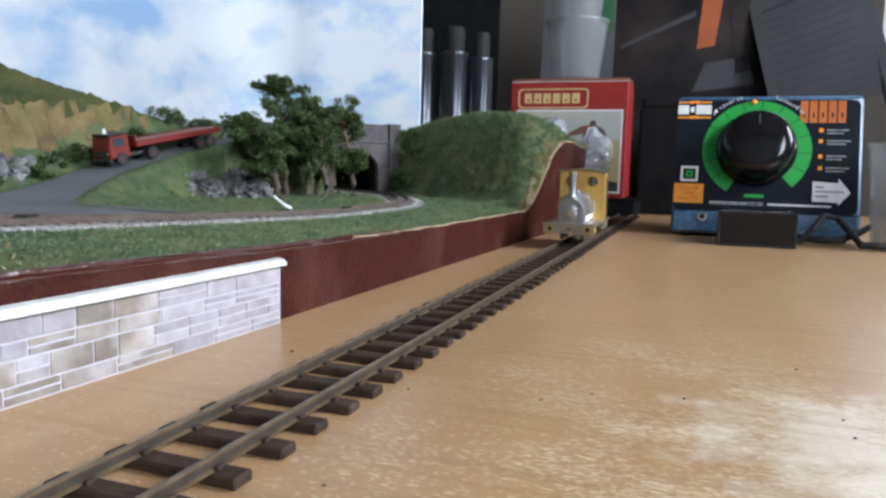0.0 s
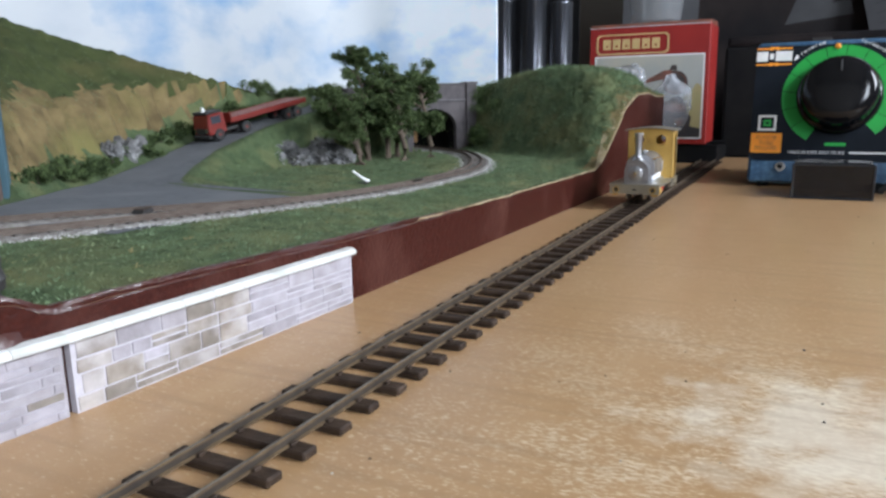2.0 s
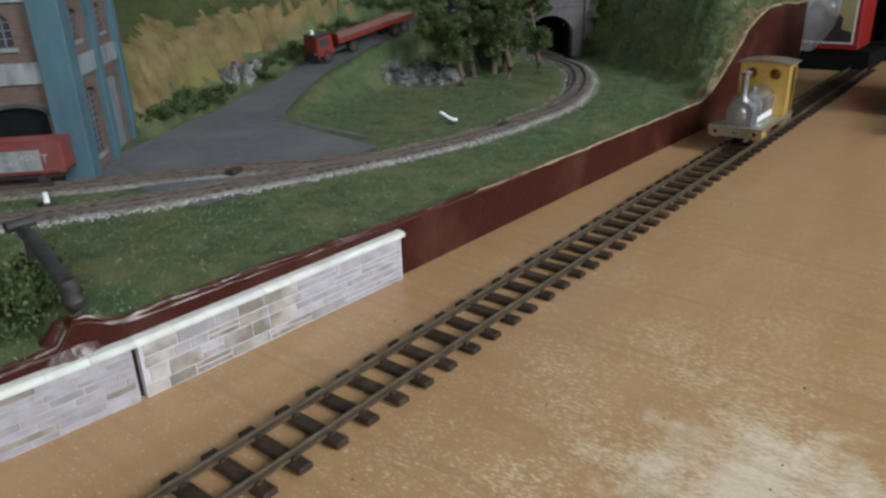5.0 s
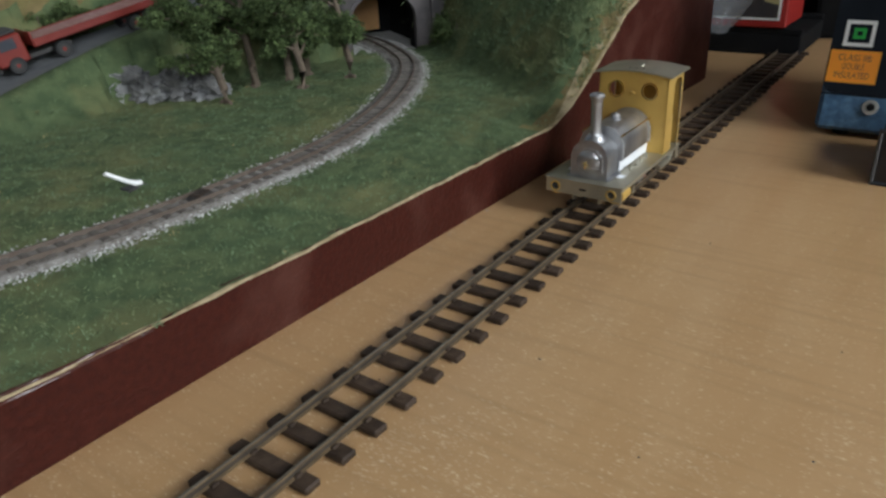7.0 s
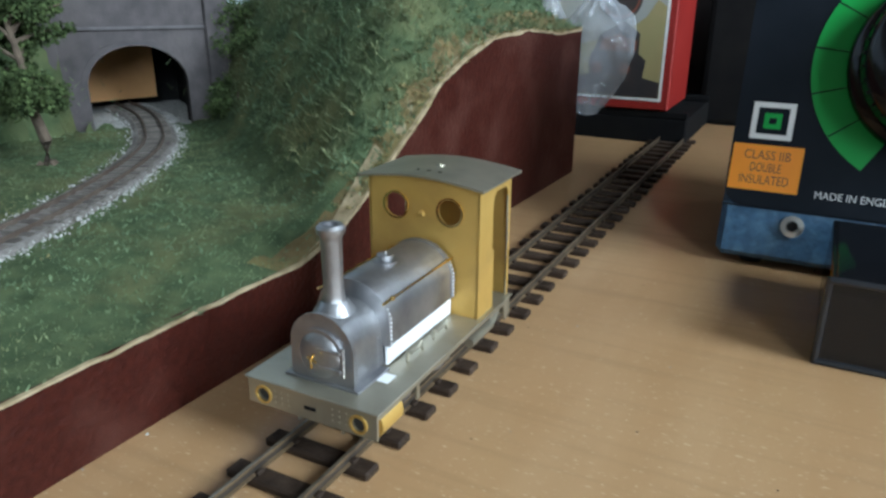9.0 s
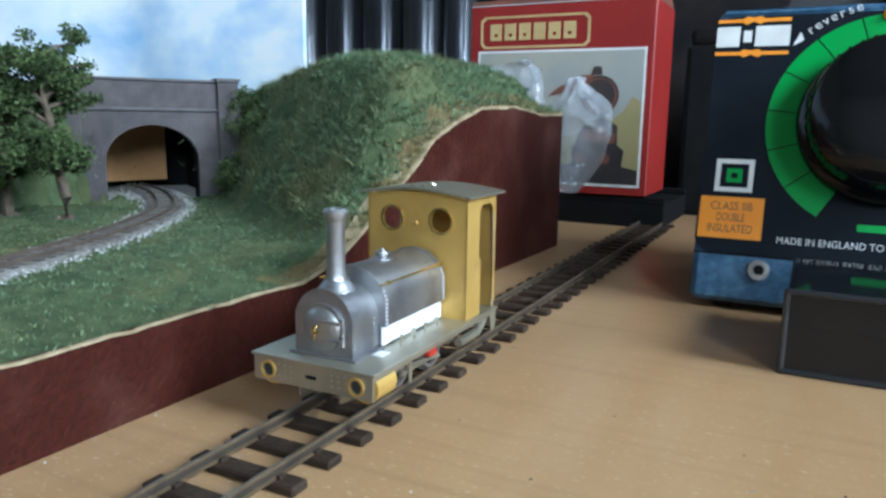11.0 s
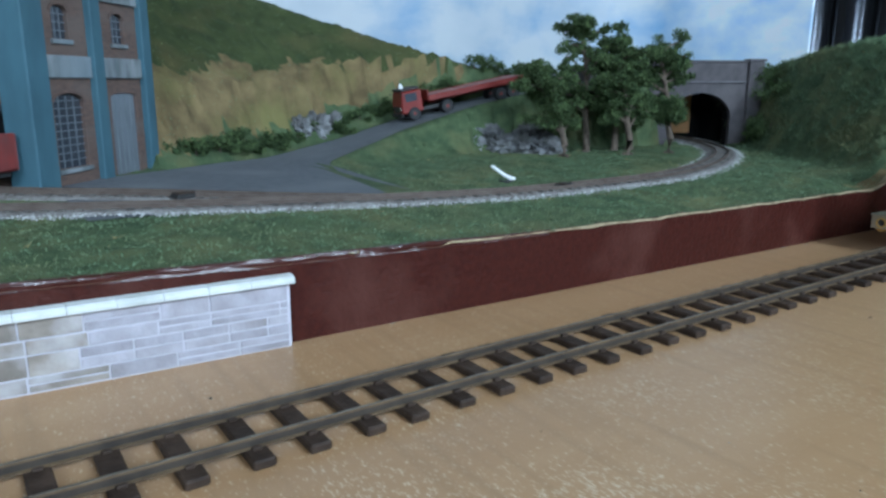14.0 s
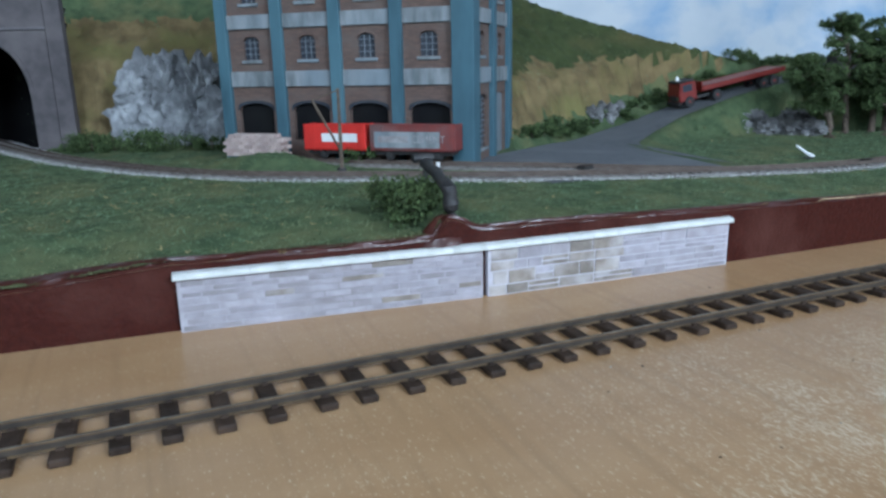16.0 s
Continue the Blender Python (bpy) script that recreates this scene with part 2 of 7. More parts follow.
def board_ply():
    """Varnished ply: warm streaky grain, with pale scuffs and short flecks that come in patches."""
    m = material("table_ply", (0.405, 0.244, 0.117), 0.30, second=(0.445, 0.280, 0.143), scale=16, third=(0.365, 0.210, 0.096), third_scale=2.6, bump=0.12, bump_scale=500, stretch=(4, 0.7, 1), spec=0.45)
    n, l = m.node_tree.nodes, m.node_tree.links
    b = n["Principled BSDF"]
    base = b.inputs["Base Color"].links[0].from_socket
    co = n.new("ShaderNodeTexCoord")

    def node(kind, **values):
        q = n.new(kind)
        for k, v in values.items():
            q.inputs[k.replace("_", " ")].default_value = v
        return q

    def ramp(value, lo, hi, top, bottom=0.0):
        q = node("ShaderNodeMapRange", From_Min=lo, From_Max=hi, To_Min=bottom, To_Max=top)
        l.new(value, q.inputs["Value"])
        return q.outputs[0]

    def calc(op, one, two):
        q = n.new("ShaderNodeMath")
        q.operation = op
        for sock, v in zip(q.inputs, (one, two)):
            if isinstance(v, (int, float)):
                sock.default_value = v
            else:
                l.new(v, sock)
        return q.outputs[0]

    def near(x, y, lo, hi):
        q = n.new("ShaderNodeVectorMath")
        q.operation = "DISTANCE"
        q.inputs[1].default_value = (x * U, y * U, 0.0)
        l.new(co.outputs["Object"], q.inputs[0])
        return ramp(q.outputs["Value"], lo * U, hi * U, 0.0, 1.0)

    def layer(base, amount, colour):
        mix = n.new("ShaderNodeMix")
        mix.data_type = "RGBA"
        mix.inputs[7].default_value = (*colour, 1)
        l.new(amount, mix.inputs["Factor"])
        l.new(base, mix.inputs[6])
        return mix.outputs[2]

    patch = node("ShaderNodeTexNoise", Scale=26.0, Detail=5.0)
    l.new(co.outputs["Object"], patch.inputs["Vector"])
    # where the varnish is scuffed: a worn place by the track's end, thinner further on
    worn = calc("ADD", near(0.28, 1.55, 0.1, 1.0), calc("MULTIPLY", near(0.2, 2.0, 0.8, 3.6), 0.50))
    worn = calc("ADD", worn, 0.02)
    thick = calc("MULTIPLY", ramp(patch.outputs["Fac"], 0.30, 0.68, 1.3, 0.1), worn)
    for turn, seed, sc in ((0.5, 0.0, (330, 900, 1)), (-0.7, 3.7, (360, 860, 1)), (1.5, 7.1, (320, 950, 1)), (2.3, 11.3, (350, 880, 1)), (1.1, 15.9, (340, 820, 1))):
        mp = n.new("ShaderNodeMapping")
        mp.inputs["Rotation"].default_value, mp.inputs["Location"].default_value, mp.inputs["Scale"].default_value = (0, 0, turn), (seed, seed, 0), sc
        l.new(co.outputs["Object"], mp.inputs[0])
        t = node("ShaderNodeTexNoise", Scale=1.0, Detail=1.5)
        l.new(mp.outputs[0], t.inputs["Vector"])
        sum_ = calc("ADD", t.outputs["Fac"], calc("MULTIPLY", thick, 0.13))
        base = layer(base, ramp(sum_, 0.70, 0.77, 0.36), (0.74, 0.63, 0.46))
    scuff = node("ShaderNodeTexNoise", Scale=75.0, Detail=6.0)
    l.new(co.outputs["Object"], scuff.inputs["Vector"])
    sum_ = calc("ADD", calc("MULTIPLY", scuff.outputs["Fac"], 0.6), calc("MULTIPLY", near(0.36, 1.56, 0.0, 0.62), 0.36))
    base = layer(base, ramp(sum_, 0.44, 0.60, 0.62), (0.76, 0.69, 0.56))
    # darker lines of the grain
    mp = n.new("ShaderNodeMapping")
    mp.inputs["Rotation"].default_value, mp.inputs["Scale"].default_value = (0, 0, 0.06), (12, 210, 1)
    l.new(co.outputs["Object"], mp.inputs[0])
    t = node("ShaderNodeTexNoise", Scale=1.0, Detail=4.0)
    l.new(mp.outputs[0], t.inputs["Vector"])
    base = layer(base, ramp(t.outputs["Fac"], 0.50, 0.70, 0.42), (0.30, 0.18, 0.085))
    l.new(base, b.inputs["Base Color"])
    return m


M["board"] = board_ply()
M["film"] = glassy("clear_polythene", (0.50, 0.52, 0.56), 0.34, 0.08)
M["cup"] = glassy("translucent_cup_plastic", (0.30, 0.31, 0.32), 0.38, 0.25)


def sky_print():
    """Backdrop print: blue paper with soft white clouds."""
    m = bpy.data.materials.new("cloudy_sky_print")
    m.use_nodes = True
    n, l = m.node_tree.nodes, m.node_tree.links
    b = n["Principled BSDF"]
    b.inputs["Roughness"].default_value = 0.6
    co, mp = n.new("ShaderNodeTexCoord"), n.new("ShaderNodeMapping")
    mp.inputs["Scale"].default_value = (1, 1, 1.5)
    l.new(co.outputs["Object"], mp.inputs[0])
    a = n.new("ShaderNodeTexNoise")
    a.inputs["Scale"].default_value, a.inputs["Detail"].default_value, a.inputs["Roughness"].default_value = 7.5, 7, 0.52
    l.new(mp.outputs[0], a.inputs["Vector"])
    r = n.new("ShaderNodeMapRange")
    r.inputs["From Min"].default_value, r.inputs["From Max"].default_value = 0.38, 0.54
    l.new(a.outputs["Fac"], r.inputs["Value"])
    mix = n.new("ShaderNodeMix")
    mix.data_type = "RGBA"
    mix.inputs[6].default_value, mix.inputs[7].default_value = (0.36, 0.57, 0.85, 1), (0.86, 0.90, 0.94, 1)
    l.new(r.outputs[0], mix.inputs["Factor"])
    g = n.new("ShaderNodeTexNoise")
    g.inputs["Scale"].default_value, g.inputs["Detail"].default_value = 11, 4
    l.new(mp.outputs[0], g.inputs["Vector"])
    r2 = n.new("ShaderNodeMapRange")
    r2.inputs["From Min"].default_value, r2.inputs["From Max"].default_value, r2.inputs["To Max"].default_value = 0.5, 0.75, 0.4
    l.new(g.outputs["Fac"], r2.inputs["Value"])
    mix2 = n.new("ShaderNodeMix")
    mix2.data_type = "RGBA"
    mix2.inputs[7].default_value = (0.50, 0.60, 0.74, 1)
    l.new(r2.outputs[0], mix2.inputs["Factor"])
    l.new(mix.outputs[2], mix2.inputs[6])
    # light balance painted into the print: window-facing long side darker, short side lighter
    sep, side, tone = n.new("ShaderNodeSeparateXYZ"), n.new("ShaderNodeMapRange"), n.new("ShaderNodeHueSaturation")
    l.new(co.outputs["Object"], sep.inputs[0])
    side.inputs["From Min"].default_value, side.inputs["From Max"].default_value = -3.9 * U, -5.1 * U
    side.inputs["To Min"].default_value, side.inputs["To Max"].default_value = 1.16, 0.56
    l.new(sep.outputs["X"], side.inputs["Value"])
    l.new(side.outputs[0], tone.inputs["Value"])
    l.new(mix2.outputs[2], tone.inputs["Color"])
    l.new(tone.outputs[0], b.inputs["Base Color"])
    return m


M["sky"] = sky_print()


def vary_islands(m, low, high):
    """Each fibre a little lighter or darker than its neighbours."""
    n, l = m.node_tree.nodes, m.node_tree.links
    b = n["Principled BSDF"]
    colour = b.inputs["Base Color"].links[0].from_socket
    geo, hs, mr = n.new("ShaderNodeNewGeometry"), n.new("ShaderNodeHueSaturation"), n.new("ShaderNodeMapRange")
    mr.inputs["To Min"].default_value, mr.inputs["To Max"].default_value = low, high
    l.new(geo.outputs["Random Per Island"], mr.inputs["Value"])
    l.new(mr.outputs[0], hs.inputs["Value"])
    l.new(colour, hs.inputs["Color"])
    l.new(hs.outputs[0], b.inputs["Base Color"])


vary_islands(M["tuft"], 0.45, 1.6)
vary_islands(M["straw"], 0.6, 1.3)
vary_islands(M["leaf"], 0.55, 1.45)
vary_islands(M["ballast"], 0.7, 1.2)


# ---- mesh helpers ----
def P(x, y, z=0.0, rz=0.0, rx=0.0, ry=0.0):
    return pose(x * U, y * U, z * U, rx, ry, rz)


def part(name, bm, mat, parent=None, label="", smooth=False, m=None):
    """Links a bmesh in plan units as one mesh object under a thing or part."""
    for v in bm.verts:
        v.co *= U
    me = bpy.data.meshes.new(name)
    bmesh.ops.recalc_face_normals(bm, faces=bm.faces[:])
    bm.to_mesh(me)
    bm.free()
    return mesh_part(name, me, mat, parent, label, smooth, m)


def mesh_part(name, me, mat, parent=None, label="", smooth=False, m=None):
    if mat is not None and not me.materials:
        for one in mat if isinstance(mat, list) else [mat]:
            me.materials.append(M[one])
    if smooth:
        for p in me.polygons:
            p.use_smooth = True
        me.set_sharp_from_angle(angle=radians(38))
    ob = new(name, me)
    ob.parent = parent
    if m is not None:
        ob.matrix_basis = m
    if label:
        ob["label"] = label
    return ob


def sheet(name, verts, faces, mat, parent=None, label="", smooth=False):
    me = bpy.data.meshes.new(name)
    me.from_pydata([(a * U, b * U, c * U) for a, b, c in verts], [], faces)
    me.update()
    return mesh_part(name, me, mat, parent, label, smooth)


def thing(name, m, label, category, group="", kind=""):
    ob = new(name)
    ob.empty_display_size = 0.01
    ob.matrix_basis = m
    return tagged(ob, label, category, group, kind)


def B(x0, x1, y0, y1, z0, z1, bevel=0.0, bm=None, seg=1, jitter=0.0):
    """A box, its edges bevelled."""
    own = bm or bmesh.new()
    r = bmesh.ops.create_cube(own, size=1.0)
    vs = r["verts"]
    for v in vs:
        v.co = Vector(((x0 + x1) / 2 + v.co.x * (x1 - x0), (y0 + y1) / 2 + v.co.y * (y1 - y0), (z0 + z1) / 2 + v.co.z * (z1 - z0)))
        if jitter:
            v.co += Vector((random.uniform(-1, 1), random.uniform(-1, 1), random.uniform(-1, 1))) * jitter
    if bevel:
        es = list({e for v in vs for e in v.link_edges})
        bmesh.ops.bevel(own, geom=es, offset=bevel, segments=seg, affect="EDGES", profile=0.6)
    return own


def cyl(p0, p1, r0, r1=None, seg=20, bm=None, caps=True):
    own = bm or bmesh.new()
    p0, p1 = Vector(p0), Vector(p1)
    q = (p1 - p0).to_track_quat("Z", "Y")
    m = Matrix.Translation((p0 + p1) / 2) @ q.to_matrix().to_4x4()
    bmesh.ops.create_cone(own, cap_ends=caps, segments=seg, radius1=r0, radius2=r0 if r1 is None else r1, depth=(p1 - p0).length, matrix=m)
    return own


def lathe(profile, seg=32, m=None, bm=None):
    """A turned body from (radius, height) pairs about z."""
    own = bm or bmesh.new()
    rings = []
    m = m or Matrix.Identity(4)
    for r, z in profile:
        if r < 1e-5:
            rings.append([own.verts.new(m @ Vector((0, 0, z)))])
        else:
            rings.append([own.verts.new(m @ Vector((r * math.cos(2 * math.pi * k / seg), r * math.sin(2 * math.pi * k / seg), z))) for k in range(seg)])
    for a, b in zip(rings, rings[1:]):
        for k in range(seg):
            j = (k + 1) % seg
            f = [a[0]] if len(a) == 1 else [a[k], a[j]]
            g = [b[0]] if len(b) == 1 else [b[j], b[k]]
            if len(f) + len(g) > 2:
                own.faces.new(f + g)
    return own


def prism(pts, lo, hi, axis="z", bm=None, bevel=0.0):
    """A polygon pushed along an axis: pts are (x, y) for z, (x, z) for y, (y, z) for x."""
    own = bm or bmesh.new()

    def at(p, h):
        return (p[0], p[1], h) if axis == "z" else (p[0], h, p[1]) if axis == "y" else (h, p[0], p[1])

    a = [own.verts.new(at(p, lo)) for p in pts]
    b = [own.verts.new(at(p, hi)) for p in pts]
    own.faces.new(a)
    own.faces.new(list(reversed(b)))
    n = len(pts)
    side = [own.faces.new([a[k], b[k], b[(k + 1) % n], a[(k + 1) % n]]) for k in range(n)]
    if bevel:
        es = list({e for f in side for e in f.edges})
        bmesh.ops.bevel(own, geom=es, offset=bevel, segments=1, affect="EDGES")
    return own


def tube(points, r, seg=8, bm=None):
    """A round bar along points; r is one radius or one for each point."""
    own = bm or bmesh.new()
    pts = [Vector(p) for p in points]
    rings = []
    for i, p in enumerate(pts):
        d = (pts[min(i + 1, len(pts) - 1)] - pts[max(i - 1, 0)]).normalized()
        q = d.to_track_quat("Z", "Y")
        rr = r[i] if isinstance(r, (list, tuple)) else r
        rings.append([own.verts.new(p + q @ Vector((rr * math.cos(2 * math.pi * k / seg), rr * math.sin(2 * math.pi * k / seg), 0))) for k in range(seg)])
    for a, b in zip(rings, rings[1:]):
        for k in range(seg):
            own.faces.new([a[k], a[(k + 1) % seg], b[(k + 1) % seg], b[k]])
    own.faces.new(rings[0])
    own.faces.new(list(reversed(rings[-1])))
    return own


def arc(cx, cy, r, a0, a1, n):
    return [(cx + r * math.cos(radians(a0 + (a1 - a0) * k / n)), cy + r * math.sin(radians(a0 + (a1 - a0) * k / n))) for k in range(n + 1)]


def smoothstep(a, b, x):
    t = np.clip((x - a) / (b - a), 0, 1)
    return t * t * (3 - 2 * t)


# ---- room and table ----
def wall(name, x0, x1, y0, y1, z0, z1, mat="pale"):
    return tagged(part(name, B(x0, x1, y0, y1, z0, z1), mat), "plain painted room surface", "wall", kind="structure")


R = ROOM
wall("floor", R["x0"], R["x1"], R["y0"], R["y1"], R["z0"] - 0.5, R["z0"], "carpet")
wall("ceiling", R["x0"], R["x1"], R["y0"], R["y1"], R["z1"], R["z1"] + 0.5)
wall("wall_west", R["x0"] - 0.6, R["x0"], R["y0"], R["y1"], R["z0"], R["z1"])
# unseen wall, made lighter than the others to bounce fill light
wall("wall_south", R["x0"], R["x1"], R["y0"] - 0.6, R["y0"], R["z0"], R["z1"], "cream")
N = WIN_N
north = thing("wall_north", P(0, 0, 0), "dull brown painted wall with a window opening", "wall", kind="structure")
for x0, x1, z0, z1 in ((R["x0"], N["x0"], R["z0"], R["z1"]), (N["x1"], R["x1"], R["z0"], R["z1"]), (N["x0"], N["x1"], R["z0"], N["z0"]), (N["x0"], N["x1"], N["z1"], R["z1"])):
    part("wall_panel", B(x0, x1, R["y1"], R["y1"] + 0.6, z0, z1), "wall", north)
window_n = thing("window_2", P(0, R["y1"] + 0.15, 0), "white framed window in the far wall", "window", kind="structure")
for x in (N["x0"], (N["x0"] + N["x1"]) / 2, N["x1"]):
    part("frame_post", B(x - 0.14, x + 0.14, -0.12, 0.12, N["z0"], N["z1"], 0.02), "white", window_n)
for z in (N["z0"], N["z1"]):
    part("frame_rail", B(N["x0"] + 0.14, N["x1"] - 0.14, -0.14, 0.14, z - 0.14, z + 0.14, 0.02), "white", window_n)
A, S = WIN
east = thing("wall_east", P(0, 0, 0), "painted wall with two wide window openings", "wall", kind="structure")
for y0, y1, z0, z1 in ((R["y0"], S["y0"], R["z0"], R["z1"]), (S["y1"], A["y0"], R["z0"], R["z1"]), (A["y1"], R["y1"], R["z0"], R["z1"]), (S["y0"], S["y1"], R["z0"], S["z0"]), (S["y0"], S["y1"], S["z1"], R["z1"]), (A["y0"], A["y1"], R["z0"], A["z0"]), (A["y0"], A["y1"], A["z1"], R["z1"])):
    part("wall_panel", B(R["x1"], R["x1"] + 0.6, y0, y1, z0, z1), "pale", east)
# the southern frame is unseen, added around the fill lamp
for k, W in enumerate(WIN):
    window = thing("window_%d" % (1 + 2 * k), P(R["x1"] + 0.15, 0, 0), "white framed window around a daylight lamp", "window", kind="structure")
    for y in (W["y0"], (W["y0"] + W["y1"]) / 2, W["y1"]):
        part("frame_post", B(-0.12, 0.12, y - 0.16, y + 0.16, W["z0"], W["z1"], 0.02), "white", window)
    for z in (W["z0"], W["z1"]):
        part("frame_rail", B(-0.14, 0.14, W["y0"] + 0.16, W["y1"] - 0.16, z - 0.16, z + 0.16, 0.02), "white", window)

table = thing("table_top", P(0, 0, 0), "tan varnished plywood board with pale flecks and scuffs", "table", kind="structure")
part("board", B(-8.6, 4.2, -5.0, 11.0, -0.16, 0.0, 0.02), "board", table)


# ---- near railway track ----
RAIL_L, RAIL_R, STEP = -0.8375, -0.6905, 0.1213
TRACK_Y0, TRACK_Y1 = -1.9, 8.6
track = thing("railway_track", P(0, 0, 0), "narrow gauge model track with dark brown sleepers on the board", "railway track")
for x in (RAIL_L, RAIL_R):
    rail = part("rail", prism([(x + a, b) for a, b in ((-0.0026, 0.0225), (0.0026, 0.0225), (0.0026, 0.0385), (-0.0026, 0.0385))], TRACK_Y0, TRACK_Y1, "y"), "railweb", track, "weathered bronze coloured rail")
    part("rail_foot", prism([(x + a, b) for a, b in ((-0.0094, 0.0205), (0.0094, 0.0205), (0.0094, 0.0226), (0.0027, 0.0245), (-0.0027, 0.0245), (-0.0094, 0.0226))], TRACK_Y0, TRACK_Y1, "y"), "rail", rail)
    part("rail_head", prism([(x + a, b) for a, b in ((-0.0050, 0.0385), (0.0050, 0.0385), (0.0052, 0.0425), (0.0042, 0.0442), (-0.0042, 0.0442), (-0.0052, 0.0425))], TRACK_Y0, TRACK_Y1, "y"), "rail", rail)
    part("running_surface", B(x - 0.0030, x + 0.0030, TRACK_Y0, TRACK_Y1, 0.0443, 0.0447), "railtop", rail, "worn bright running surface")
sl_mesh = None
k0 = int((TRACK_Y0 - 0.044) / STEP)
for k in range(k0 + 1, int((TRACK_Y1 - 0.044) / STEP)):
    y = 0.040 + k * STEP
    if sl_mesh is None:
        bm = B(-0.1325, 0.1325, -0.0235, 0.0235, 0.0, 0.0205, 0.004)
        for sx in (-0.0735, 0.0735):
            for dx in (-0.0125, 0.0125):
                B(sx + dx - 0.0055, sx + dx + 0.0055, -0.010, 0.010, 0.0195, 0.028, 0.002, bm)
        ob = part("sleeper", bm, "sleeper", track)
        sl_mesh = ob.data
    else:
        ob = mesh_part("sleeper", sl_mesh, None, track)
    ob.matrix_basis = P(-0.764 + random.uniform(-0.004, 0.004), y + random.uniform(-0.006, 0.006), 0.0005, random.uniform(-1.2, 1.2))


# ---- the scenic board: fascia, ground, hill ----
FX = ((-2.4, -0.14, 0.94, 2.03, 7.33), (-1.575, -1.43, -1.315, -1.255, -1.09))
FT = ((-2.4, -0.6, -0.3, -0.14, 0.6, 0.75, 0.80, 0.85, 0.92, 1.2, 1.44, 2.0, 2.7, 3.4, 4.9, 5.13, 5.3, 5.5, 5.7, 5.9, 6.07, 6.3, 6.65, 7.0, 7.33),
      (0.20, 0.20, 0.227, 0.238, 0.237, 0.243, 0.310, 0.305, 0.263, 0.262, 0.257, 0.240, 0.227, 0.216, 0.212, 0.212, 0.262, 0.375, 0.495, 0.63, 0.69, 0.755, 0.768, 0.735, 0.742))
G = 0.242


def gz(y):
    """Level of the lawns: the older end of the board lies a little higher."""
    return np.interp(y, (1.0, 3.3), (0.276, G))


def fx(y):
    return np.interp(y, *FX)


def ft(y):
    return np.interp(y, *FT)


ROAD_Z = ((2.9, 3.02, 3.5, 3.95, 4.45, 4.95, 5.45, 6.0, 6.6), (0.242, 0.256, 0.330, 0.440, 0.56, 0.66, 0.735, 0.775, 0.78))
ROAD_L = ((1.6, 2.28, 2.6, 3.0, 3.5, 4.0, 4.5, 4.95, 5.45, 6.0, 7.3), (-3.0, -3.40, -3.62, -3.82, -3.94, -3.98, -3.92, -3.82, -3.72, -3.60, -3.4))
ROAD_R = ((2.98, 3.0, 3.12, 3.45, 3.8, 4.4, 4.95, 5.45, 6.0, 7.3), (-2.7, -3.0, -3.2, -3.42, -3.55, -3.58, -3.50, -3.40, -3.27, -2.9))


def zr_at(y):
    return np.interp(y, *ROAD_Z)


def xl(y):
    return np.interp(y, *ROAD_L)


def xr(y):
    return np.interp(y, *ROAD_R)


def tarmac_gap(x, y):
    """How far a point lies outside the tarred yard and road; negative on it."""
    road = np.maximum(xl(y) - x, x - xr(y))
    road = np.where(y > 2.98, road, 9.0)
    yard = np.maximum.reduce([xl(y) - x, x + 2.02 + 0.10 * (y - 2.0), y - 3.02, 1.62 - y])
    return np.minimum(road, yard)


PORTAL_O, PORTAL_D = np.array((-3.06, 6.24)), np.array((0.547, 0.837))


def fractal(x, y, f, seed):
    return np.array([noise.fractal(Vector((a * f, b * f, seed)), 1.0, 2.0, 4) for a, b in zip(np.ravel(x), np.ravel(y))]).reshape(np.shape(x))


